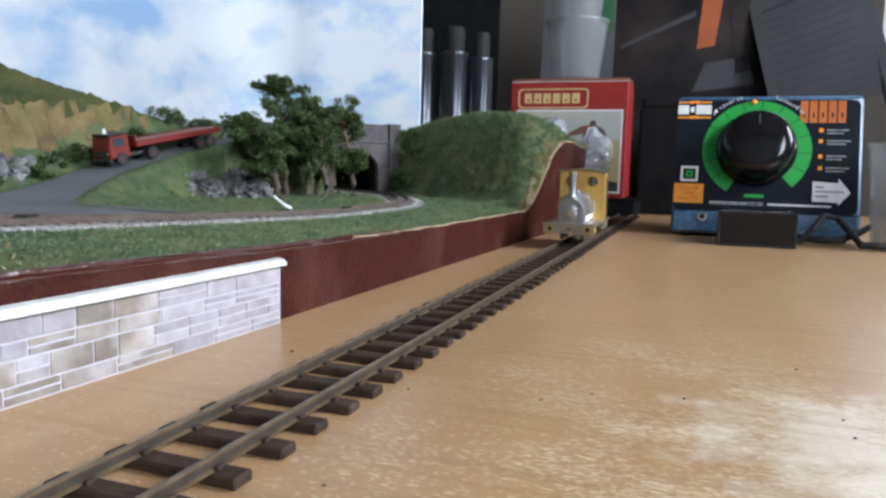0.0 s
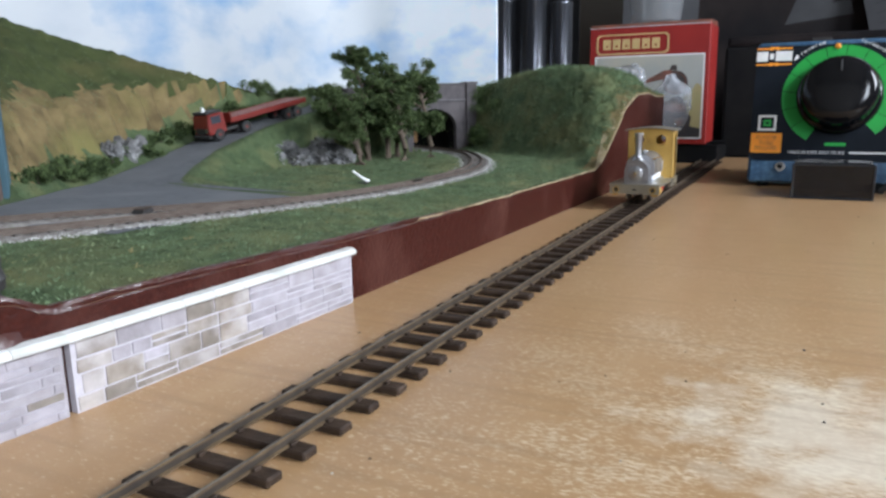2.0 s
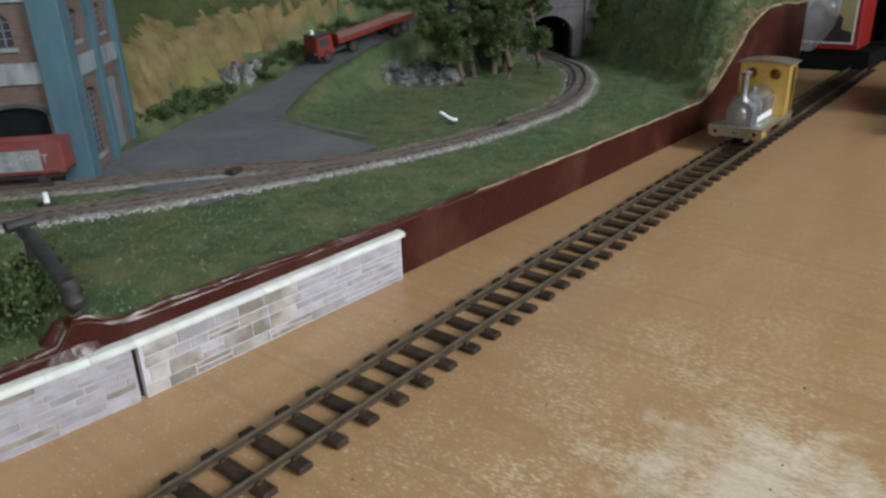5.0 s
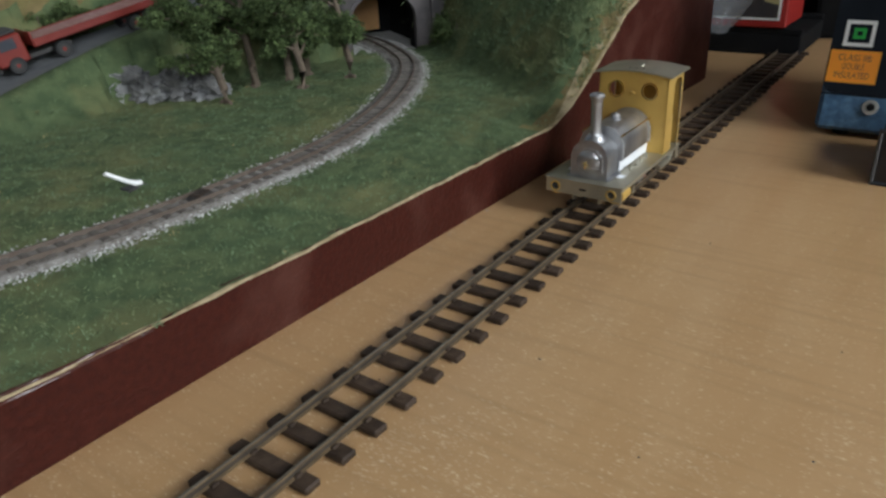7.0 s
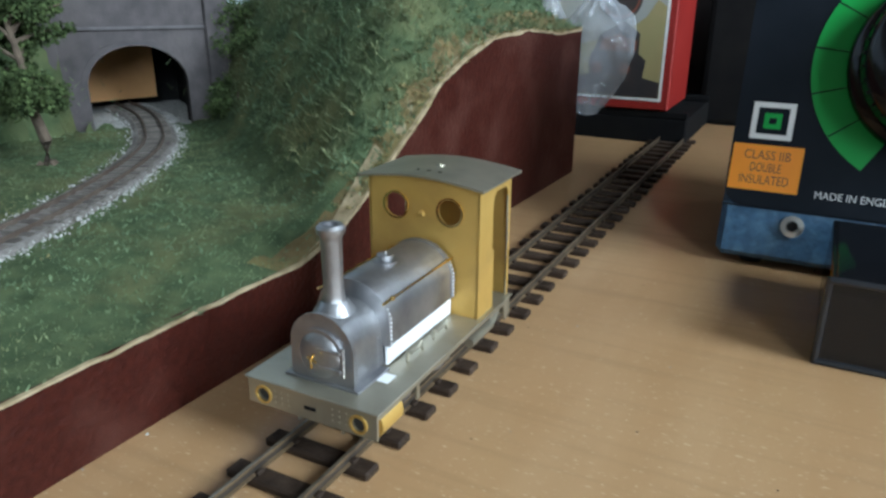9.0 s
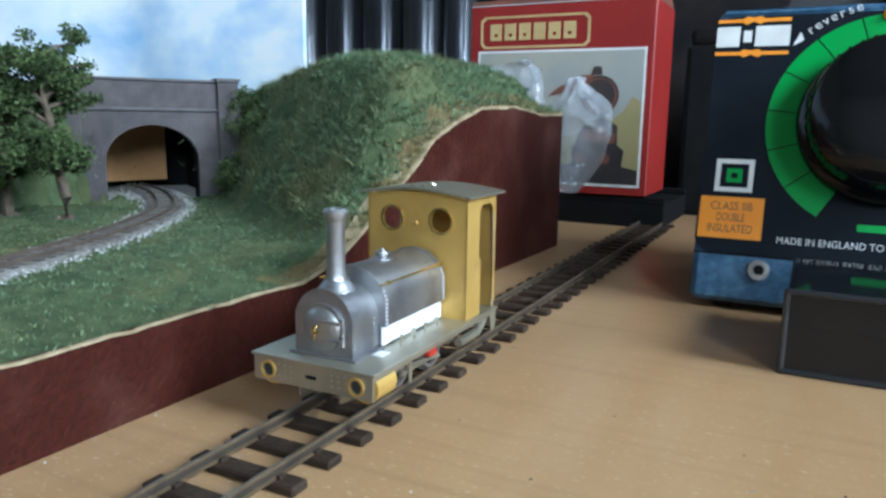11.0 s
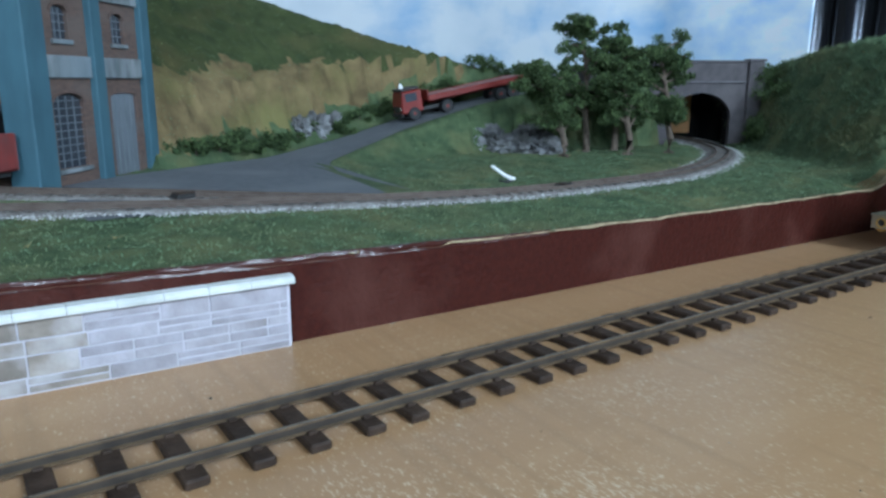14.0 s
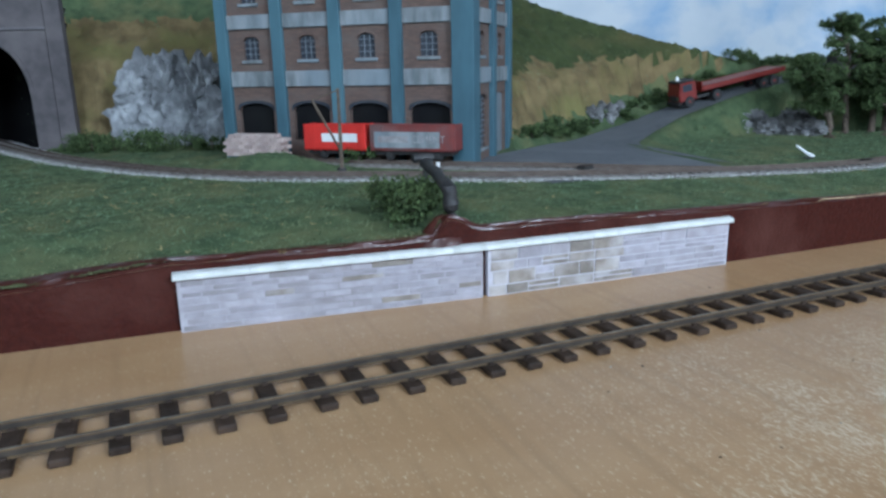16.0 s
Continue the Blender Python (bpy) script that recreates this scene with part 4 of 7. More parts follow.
# ---- tunnel mouths ----
def tunnel_portal(m, aw, ah, half, top, label, lining):
    """aw: half width of the arch; ah: its height; half: half width of the face; top: parapet height."""
    t = thing("tunnel_portal", m, label, "tunnel portal")
    spring = ah * 0.52
    pts = [(-half, -0.06), (-aw, -0.06), (-aw, spring)]
    pts += [(aw * math.cos(a), spring + (ah - spring) * math.sin(a)) for a in np.linspace(math.pi, 0, 19)[1:-1]]
    pts += [(aw, spring), (aw, -0.06), (half, -0.06), (half, top), (-half, top)]
    part("face", plate(pts, [], 0.0, 0.05), "portal", t, "grey printed stone face with a round arch")
    ring = [(aw * math.cos(a), spring + (ah - spring) * math.sin(a)) for a in np.linspace(math.pi, 0, 19)]
    outer = [((aw + 0.03) * math.cos(a), spring + (ah - spring + 0.03) * math.sin(a)) for a in np.linspace(0, math.pi, 19)]
    part("arch_ring", plate(ring + outer, [], -0.008, 0.0), "portal", t)
    part("string_course", B(-half, half, -0.014, 0.0, ah + 0.075, ah + 0.092, 0.003), "portalcap", t)
    part("parapet_cap", B(-half, half, -0.012, 0.062, top, top + 0.014, 0.003), "portalcap", t)
    for s in (-1, 1):
        x = s * (half - 0.05)
        p = part("pier", B(x - 0.058, x + 0.058, -0.026, 0.07, -0.06, top + 0.006, 0.004), "portal", t)
        part("pier_cap", B(x - 0.068, x + 0.068, -0.036, 0.08, top + 0.006, top + 0.026, 0.004), "portalcap", p)
    # black tube behind the arch stands in for shade in the tunnel
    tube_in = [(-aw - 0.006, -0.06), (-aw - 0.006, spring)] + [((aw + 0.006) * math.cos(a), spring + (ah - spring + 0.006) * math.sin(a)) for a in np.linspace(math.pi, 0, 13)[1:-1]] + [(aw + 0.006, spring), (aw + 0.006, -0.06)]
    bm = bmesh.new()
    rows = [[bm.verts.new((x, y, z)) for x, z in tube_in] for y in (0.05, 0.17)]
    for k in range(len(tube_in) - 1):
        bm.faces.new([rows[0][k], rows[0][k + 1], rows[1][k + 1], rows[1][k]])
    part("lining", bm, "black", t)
    if lining:
        part("left_card", B(-0.40, -0.385, 0.20, 0.80, 0.05, 0.50, 0.003), "cardin", t, "bare brown card side of the tunnel")
        part("tunnel_floor", B(-0.60, 0.36, 0.02, 0.95, -0.05, -0.012), "ballast", t, "pale ballast floor")
        bm = B(-0.28, 0.24, -0.01, 0.01, 0.05, 0.50, 0.004)
        bmesh.ops.rotate(bm, verts=bm.verts[:], cent=(0, 0, 0), matrix=Matrix.Rotation(radians(14), 3, "Z"))
        bmesh.ops.translate(bm, verts=bm.verts[:], vec=(-0.06, 0.66, 0))
        part("back_card", bm, "cardin", t, "bare brown card bend of the tunnel")
    # black sheets added round the inside to paint the tunnel dark
    hi = max(0.56, ah + 0.14)
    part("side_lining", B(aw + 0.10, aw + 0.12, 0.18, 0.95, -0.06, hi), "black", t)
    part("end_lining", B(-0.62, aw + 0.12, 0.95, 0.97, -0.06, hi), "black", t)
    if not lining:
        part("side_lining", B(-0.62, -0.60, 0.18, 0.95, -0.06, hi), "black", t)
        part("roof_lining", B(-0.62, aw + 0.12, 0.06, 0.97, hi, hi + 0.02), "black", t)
    return t


PORTAL_TURN = math.degrees(math.atan2(PORTAL_D[1], PORTAL_D[0]))
tunnel_portal(P(float(PORTAL_O[0]), float(PORTAL_O[1]), G, PORTAL_TURN), 0.240, 0.405, 0.46, 0.640, "grey stone tunnel portal with parapet set in the grass bank", True)
tunnel_portal(P(-5.25, -1.14, 0.276, 78), 0.27, 0.80, 0.55, 1.20, "tall grey tunnel portal at the foot of the scrub bank", False)
# low wall along the bridge road
wall_b = thing("parapet_wall", P(0, 0, 0), "dark grey stone wall beside the bridge road", "wall")
a = PORTAL_O + PORTAL_D * 0.46
bm = prism([(a[0], a[1]), (-2.87, 7.30), (-2.90, 7.31), (a[0] - 0.04, a[1] + 0.02)], 0.70, 0.835, "z")
part("wall_length", bm, "portal", wall_b)
b = PORTAL_O - PORTAL_D * 0.46
bm = prism([(b[0], b[1]), (-3.50, 5.3), (-3.54, 5.3), (b[0] - 0.04, b[1] + 0.02)], 0.62, 0.85, "z")
part("wall_length", bm, "portal", wall_b)


# ---- foliage ----
def leaf_cloud(centres, count, size, rnd):
    """Many small leaves about the centres (x, y, z, r), thickest at each clump's skin."""
    k = np.random.RandomState(rnd)
    c = np.array(centres)
    pick = k.randint(0, len(c), count)
    d = k.normal(size=(count, 3))
    d /= np.linalg.norm(d, axis=1)[:, None]
    r = c[pick, 3] * (0.20 + 1.20 * k.rand(count) ** 0.85)
    p = c[pick, :3] + d * r[:, None] * (1.0, 1.0, 0.8)
    a = k.normal(size=(count, 3))
    a /= np.linalg.norm(a, axis=1)[:, None]
    b = np.cross(a, k.normal(size=(count, 3)))
    b /= np.linalg.norm(b, axis=1)[:, None]
    s = size * (0.6 + 0.8 * k.rand(count))[:, None]
    quad = np.stack([p - a * s, p + b * s * 0.7, p + a * s, p - b * s * 0.7], 1).reshape(-1, 3)
    return quad.tolist(), [(4 * i, 4 * i + 1, 4 * i + 2, 4 * i + 3) for i in range(count)]


def tree(x, y, height, spread, lean, seed, label):
    rnd = random.Random(seed)
    z = float(ground(np.array(x), np.array(y))) - 0.01
    t = thing("tree", P(x, y, z), label, "tree", "trees on the grass island")
    trunk, clumps = [], []
    for k in range(7):
        f = k / 6
        trunk.append((lean[0] * f * f + rnd.uniform(-0.012, 0.012), lean[1] * f * f + rnd.uniform(-0.012, 0.012), height * 0.86 * f))
    bm = tube(trunk, [0.026 * (1 - 0.75 * k / 6) for k in range(7)], 8)
    for k in range(24):
        f = rnd.uniform(0.25, 0.97)
        i = min(int(f * 6), 5)
        base = Vector(trunk[i]).lerp(Vector(trunk[i + 1]), f * 6 - i)
        a = rnd.uniform(0, 6.283)
        reach = spread * rnd.uniform(0.5, 1.1) * (1.15 - 0.6 * abs(f - 0.5))
        tip = base + Vector((math.cos(a) * reach, math.sin(a) * reach, height * rnd.uniform(0.02, 0.16)))
        mid = base.lerp(tip, 0.5) + Vector((0, 0, 0.02))
        tube([base, mid, tip], [0.010, 0.007, 0.003], 5, bm)
        for q in range(6):
            c = base.lerp(tip, rnd.uniform(0.30, 1.15))
            clumps.append((c.x + rnd.uniform(-0.03, 0.03), c.y + rnd.uniform(-0.03, 0.03), c.z + rnd.uniform(-0.02, 0.03), rnd.uniform(0.020, 0.046)))
    for q in range(7):
        clumps.append((trunk[-1][0] + rnd.uniform(-0.05, 0.05), trunk[-1][1] + rnd.uniform(-0.05, 0.05), trunk[-1][2] + rnd.uniform(-0.04, height * 0.12), rnd.uniform(0.025, 0.045)))
    for q in range(4):
        a = rnd.uniform(0, 6.283)
        tube([(0.02 * math.cos(a), 0.02 * math.sin(a), 0.03), (0.06 * math.cos(a), 0.06 * math.sin(a), -0.004)], [0.012, 0.004], 5, bm)
    part("trunk", bm, "bark", t, "brown knobbly trunk and limbs", smooth=True)
    sheet("crown", *leaf_cloud(clumps, int(120 * len(clumps)), 0.0085, seed), "leaf", t, "dark green clumpy foliage with gaps")
    return t


tree(-2.89, 4.64, 0.64, 0.18, (-0.26, -0.05), 11, "small leaning green tree above grey rocks")
tree(-3.04, 4.99, 0.98, 0.25, (-0.10, 0.0), 12, "tall ragged green tree in the clump")
tree(-2.75, 5.09, 0.80, 0.20, (-0.12, 0.03), 13, "green tree with a broad crown")
tree(-2.68, 5.42, 0.80, 0.22, (-0.12, -0.02), 14, "green tree with a drooping side limb")
tree(-2.98, 5.36, 0.62, 0.20, (-0.03, 0.05), 15, "dense green tree at the back of the clump")
tree(-2.97, 5.20, 0.90, 0.18, (-0.10, 0.10), 16, "slim green tree in the middle of the clump")


def bush(x, y, r, seed, label, n=9, dz=0.0, mat="leaf"):
    rnd = random.Random(seed)
    z = float(ground(np.array(x), np.array(y))) + dz
    t = thing("bush", P(x, y, z), label, "bush", "bushes on the scenic board")
    cl = [(rnd.uniform(-r, r), rnd.uniform(-r, r), rnd.uniform(0, r * 0.9), rnd.uniform(0.3, 0.5) * r) for _ in range(n)]
    part("stem", tube([(0, 0, -0.02), (0.005, 0, r * 0.8)], [0.008, 0.003], 5), "bark", t)
    sheet("foliage", *leaf_cloud(cl, 170 * n, 0.0075, seed), mat, t, "fluffy green foliage clumps")
    return t


bush(-1.58, 0.76, 0.115, 21, "round green bush beside the water crane", 26, 0.025)
k = 30
for y in np.arange(2.30, 4.6, 0.085):
    k += 1
    rr = random.Random(k)
    bush(float(xl(y)) - 0.09 + rr.uniform(-0.06, 0.05), float(y), rr.uniform(0.05, 0.10), k, "low dark green bush at the foot of the scrub bank", 7, rr.uniform(-0.03, 0.0))
for y in np.arange(4.75, 6.5, 0.20):
    k += 1
    rr = random.Random(k)
    bush(float(xl(y)) - 0.16 + rr.uniform(-0.04, 0.03), float(y), rr.uniform(0.07, 0.11), k, "clipped dark hedge bush beside the climbing lane", 9, -0.01)
for x, y, r in ((-2.80, 6.56, 0.12), (-2.68, 6.46, 0.11), (-2.66, 6.60, 0.13), (-2.54, 6.38, 0.09), (-2.74, 6.70, 0.13)):
    k += 1
    bush(x, y, r, k, "shaggy olive bush against the tunnel portal", 9, -0.03)
for x, y, r in ((-4.75, -0.35, 0.14), (-4.7, -0.18, 0.13), (-4.6, 0.0, 0.15), (-4.45, 0.3, 0.10), (-4.9, -0.6, 0.12), (-4.82, -0.5, 0.13), (-5.05, -0.52, 0.12), (-3.1, 1.0, 0.07)):
    k += 1
    bush(x, y, r, k, "dark green bush below the rock face", 9)


def rock(x, y, r, squash, seed, label, dz=0.0, turn=0.0):
    z = float(ground(np.array(x), np.array(y))) + dz
    ob = part("rock", blob(r * 1.08, 0.62, seed, 4, (squash[0], squash[1], squash[2] * 1.2), 2.6), "rock", m=P(x, y, z, turn))
    return tagged(ob, label, "rock", "rock outcrops")


for x, y, z, r, seed, word in ((-3.52, 4.38, 0.285, 0.088, 1, "pale-edged"), (-3.45, 4.46, 0.345, 0.085, 8, "jagged grey"), (-3.38, 4.50, 0.285, 0.095, 2, "dark grey"), (-3.26, 4.60, 0.300, 0.100, 3, "dark grey"), (-3.14, 4.70, 0.285, 0.100, 4, "jagged grey"), (-3.28, 4.70, 0.375, 0.085, 9, "dark grey")):
    ob = part("rock", blob(r * 1.08, 0.62, seed, 4, (1.0, 1.15, 0.85), 2.6), "rock", m=P(x, y, z, 40 * seed))
    tagged(ob, word + " rock in the outcrop behind the trees", "rock", "rock outcrops")
for x, y, r, seed in ((-4.02, 3.28, 0.075, 5), (-4.04, 3.40, 0.09, 6), (-4.06, 3.53, 0.07, 7)):
    rock(x, y, r, (0.6, 1.1, 0.8), seed, "pale grey rock among bushes on the bank", 0.01, 20 * seed)
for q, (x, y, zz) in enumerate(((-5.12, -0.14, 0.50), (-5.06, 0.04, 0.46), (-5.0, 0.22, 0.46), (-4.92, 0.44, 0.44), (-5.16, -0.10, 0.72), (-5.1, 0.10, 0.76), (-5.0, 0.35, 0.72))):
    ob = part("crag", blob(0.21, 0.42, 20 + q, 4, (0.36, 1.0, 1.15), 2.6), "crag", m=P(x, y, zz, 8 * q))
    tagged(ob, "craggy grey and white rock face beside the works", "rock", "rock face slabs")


# ---- brick works ----
FAC_TURN = math.degrees(math.atan2(-0.75, -0.66))
works = thing("factory_building", P(-2.82, 1.60, 0.284, FAC_TURN), "brick works with blue green pilasters and grey stone bands", "building")
BAY, TOP = 0.392, 1.42
ROWS_Z = ((0.0, 0.45), (0.545, 0.80), (0.885, 1.14), (1.225, TOP))
LEN, DEEP = 4 * BAY + 0.06, 0.96


def wall_with_openings(length, openings, name, m):
    outline = [(0, -0.03), (length, -0.03), (length, TOP), (0, TOP)]
    ob = part(name, plate(outline, openings, -0.03, 0.0), "brick", works, "weathered brown red brickwork")
    ob.matrix_basis = m
    return ob


def arch_hole(x0, x1, z0, z1, rise):
    c = (x0 + x1) / 2
    return [(x0, z0), (x1, z0), (x1, z1 - rise)] + [(c + (x1 - x0) / 2 * math.cos(a), z1 - rise + rise * math.sin(a)) for a in np.linspace(0, math.pi, 9)[1:-1]] + [(x0, z1 - rise)]


def window_unit(parent, m, x0, x1, z0, z1, rise, panes=(3, 4)):
    w = part("window", plate(arch_hole(x0 - 0.004, x1 + 0.004, z0 - 0.004, z1 + 0.004, rise), [], -0.024, -0.018), "darkglass", parent, "small paned dark arched window")
    w.matrix_basis = m
    for k in range(1, panes[0]):
        x = x0 + (x1 - x0) * k / panes[0]
        part("glazing_bar", B(x - 0.002, x + 0.002, -0.018, -0.012, z0, z1 - rise * 0.3), "sash", w)
    for k in range(1, panes[1]):
        z = z0 + (z1 - z0) * k / panes[1]
        part("glazing_bar", B(x0, x1, -0.017, -0.011, z - 0.002, z + 0.002), "sash", w)
    s = part("sill", B(x0 - 0.016, x1 + 0.016, -0.01, 0.012, z0 - 0.022, z0 - 0.002, 0.002), "band", parent, "pale stone sill")
    s.matrix_basis = m
    c, hw = (x0 + x1) / 2, (x1 - x0) / 2
    under = [(c + (hw + 0.002) * math.cos(a), z1 - rise + (rise + 0.002) * math.sin(a)) for a in np.linspace(math.pi, 0, 9)]
    over = [(c + (hw + 0.016) * math.cos(a), z1 - rise + (rise + 0.016) * math.sin(a)) for a in np.linspace(0, math.pi, 9)]
    part("lintel", plate(under + over, [], 0.0, 0.005), "brick", parent).matrix_basis = m


front = Matrix.Identity(4)
side = P(0, -DEEP, 0, 90)
holes, units = [], []
for b in range(4):
    c = 0.05 + BAY * (b + 0.5)
    holes.append(arch_hole(c - 0.125, c + 0.125, 0.12, 0.350, 0.045))
    for z0, z1 in ((0.615, 0.755), (0.955, 1.09)):
        holes.append(arch_hole(c - 0.055, c + 0.055, z0, z1, 0.03))
        units.append((front, c - 0.055, c + 0.055, z0, z1, 0.03))
wall_with_openings(LEN, holes, "front_wall", front)
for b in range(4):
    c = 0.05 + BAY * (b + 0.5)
    # black plate stands in for the shaded interior behind each arch
    part("arched_opening", plate(arch_hole(c - 0.130, c + 0.130, 0.115, 0.355, 0.045), [], -0.06, -0.031), "black", works, "black plate standing for shade in the arched loading opening")
    rim = arch_hole(c - 0.125, c + 0.125, 0.30, 0.350, 0.045)[3:-1]
    part("arch_band", plate([(c + 0.136, 0.305)] + [(c + (x - c) * 1.1, z + 0.016) for x, z in rim] + [(c - 0.136, 0.305), (c - 0.125, 0.305)] + list(reversed(rim)) + [(c + 0.125, 0.305)], [], 0.0, 0.004), "darkglass", works, "dark brick arch band")
holes = [arch_hole(DEEP - 0.36, DEEP - 0.15, 0.06, 0.385, 0.04), arch_hole(DEEP - 0.80, DEEP - 0.58, -0.02, 0.38, 0.02)]
for c in (DEEP - 0.25, DEEP - 0.69):
    for z0, z1 in ((0.615, 0.755), (0.955, 1.09)):
        holes.append(arch_hole(c - 0.055, c + 0.055, z0, z1, 0.03))
        units.append((side, c - 0.055, c + 0.055, z0, z1, 0.03))
outline = [(0, -0.03), (DEEP, -0.03), (DEEP, TOP), (0, TOP)]
gable = part("gable_wall", plate(outline, holes, -0.03, 0.0), "brick", works, "weathered brown red brickwork")
gable.matrix_basis = side
for m, *w in units:
    window_unit(works, m, *w)
window_unit(works, side, DEEP - 0.36, DEEP - 0.15, 0.06, 0.385, 0.04, (4, 10))
dr = part("door", B(DEEP - 0.80, DEEP - 0.58, -0.022, -0.008, -0.02, 0.38, 0.003), "sash", works, "pale blue grey plank door")
dr.matrix_basis = side
for k in range(1, 5):
    part("plank_strip", B(DEEP - 0.80 + 0.044 * k - 0.002, DEEP - 0.80 + 0.044 * k + 0.002, -0.008, -0.005, -0.01, 0.37), "band", dr)
for c in [BAY * k + 0.05 for k in range(1, 5)]:
    part("pilaster", B(c - 0.038, c + 0.038, -0.01, 0.032, -0.03, TOP + 0.03, 0.004), "pilaster", works)
part("corner_pilaster", B(-0.034, 0.10, -0.10, 0.036, -0.03, TOP + 0.03, 0.005), "pilaster", works, "broad blue green corner pier")
for c in (DEEP - 0.47, DEEP - 0.90):
    p = part("pilaster", B(c - 0.04, c + 0.04, -0.01, 0.032, -0.03, TOP + 0.03, 0.004), "pilaster", works)
    p.matrix_basis = side
for z0, z1 in ((0.45, 0.545), (0.80, 0.885), (1.14, 1.225)):
    for b in range(4):
        x0, x1 = (0.10 if b == 0 else 0.05 + BAY * b + 0.038), 0.05 + BAY * (b + 1) - 0.038
        part("stone_band", B(x0, x1, 0.0, 0.016, z0, z1, 0.003), "band", works, "grey stained stone band")
    for x0, x1 in ((DEEP - 0.43, DEEP - 0.10), (DEEP - 0.86, DEEP - 0.51)):
        s = part("stone_band", B(x0, x1, 0.0, 0.016, z0, z1, 0.003), "band", works)
        s.matrix_basis = side
part("roof", B(-0.04, LEN + 0.05, -DEEP, 0.045, TOP + 0.03, TOP + 0.09, 0.008), "band", works)
part("left_wall", B(LEN, LEN + 0.03, -DEEP, -0.03, -0.03, TOP), "brick", works)
part("back_wall", B(0.03, LEN, -DEEP, -DEEP + 0.03, -0.03, TOP), "brick", works)


# ---- wagons on the siding ----
def open_wagon(x0, length, body, label, letters):
    w = thing("open_wagon", works.matrix_basis @ P(x0, 0.135, 0.026), label, "railway wagon", "wagons on the siding")
    h0, h1, hw = 0.058, 0.205, 0.072
    b = part("body", B(0, length, -hw, hw, h0, h0 + 0.012, 0.002), body, w)
    for y in (-hw, hw - 0.008):
        part("side_plank", B(0, length, y, y + 0.008, h0, h1, 0.002), body, w)
    for x in (0, length - 0.008):
        part("end_board", B(x, x + 0.008, -hw + 0.009, hw - 0.009, h0, h1 + 0.004, 0.002), body, w)
    for k in range(9):
        x = 0.02 + (length - 0.04) * k / 8
        part("strap", B(x - 0.003, x + 0.003, hw, hw + 0.003, h0, h1), body, w)
    part("top_rail", B(-0.003, length + 0.003, hw - 0.009, hw + 0.003, h1, h1 + 0.006, 0.001), body, w)
    part("underframe", B(0.02, length - 0.02, -0.05, 0.05, 0.035, h0, 0.003), "chassis", w)
    for x in (0.11, length - 0.11):
        for y in (-0.036, 0.036):
            part("wheel", cyl((x, y - 0.004, 0.033), (x, y + 0.004, 0.033), 0.03, seg=18), "chassis", w)
        part("axle_box", B(x - 0.016, x + 0.016, 0.05, 0.06, 0.02, 0.055, 0.003), "chassis", w)
    if letters:
        part("panel", B(0.09, length - 0.03, hw + 0.0032, hw + 0.0048, h0 + 0.02, h1 - 0.035), "band", w, "faded grey lettering panel")
        # letters run the other way along the wagon, as seen from the line
        me = text_mesh("CEMENT", 0.060, 0.20)
        mesh_part("letters", me, "faded", w, "faded letters reading cement", m=P(0.16, hw + 0.0052, h0 + 0.068, 180, 90))
        part("letter_bar", B(0.28, length - 0.05, hw + 0.0048, hw + 0.0055, h0 + 0.05, h0 + 0.088), "faded", w)
    else:
        part("panel", B(0.05, length - 0.12, hw + 0.0032, hw + 0.0048, h0 + 0.05, h0 + 0.10), "white", w, "white lettering strip")
    return w


M["wagon"] = material("weathered_wagon_red", (0.21, 0.036, 0.030), 0.6, second=(0.14, 0.040, 0.036), scale=110, third=(0.14, 0.09, 0.085), third_scale=40)
open_wagon(0.03, 0.52, "wagon", "weathered red open wagon with a grey lettered panel", True)
open_wagon(0.58, 0.40, "redbright", "bright red open wagon with a white strip", False)

# brick stack on the grass
stack = thing("brick_stack", P(-3.32, 0.44, float(ground(np.array(-3.32), np.array(0.44))), FAC_TURN), "stack of pale pink bricks on the grass", "brick stack")
M["palebrick"] = material("pale_pink_brick", (0.50, 0.40, 0.36), 0.85, second=(0.40, 0.30, 0.27), scale=120, per=0.2)
me = None
for r in range(6):
    for k in range(9):
        for q in range(2):
            m = P(-0.19 + 0.043 * k + 0.02 * (r % 2), -0.03 + 0.05 * q + random.uniform(-0.004, 0.004), 0.021 * r, random.uniform(-2, 2))
            if r == 5 and k in (0, 8):
                continue
            if me is None:
                ob = part("brick", B(-0.02, 0.02, -0.022, 0.022, 0, 0.0195, 0.002), "palebrick", stack, m=m)
                me = ob.data
            else:
                mesh_part("brick", me, None, stack, m=m)
# loading post
post = thing("loading_crane", P(-2.86, 0.83, 0.276), "thin rusty brown loading crane by the siding", "crane")
part("mast", tube([(0, 0, 0), (0, 0, 0.46)], [0.012, 0.008], 8), "bark", post)
part("jib", tube([(0, 0, 0.12), (-0.06, -0.13, 0.40)], 0.007, 6), "bark", post)
part("tie", tube([(0, 0, 0.45), (-0.06, -0.13, 0.40)], 0.004, 6), "bark", post)
part("base", cyl((0, 0, 0), (0, 0, 0.03), 0.03, 0.024, 12), "chassis", post)

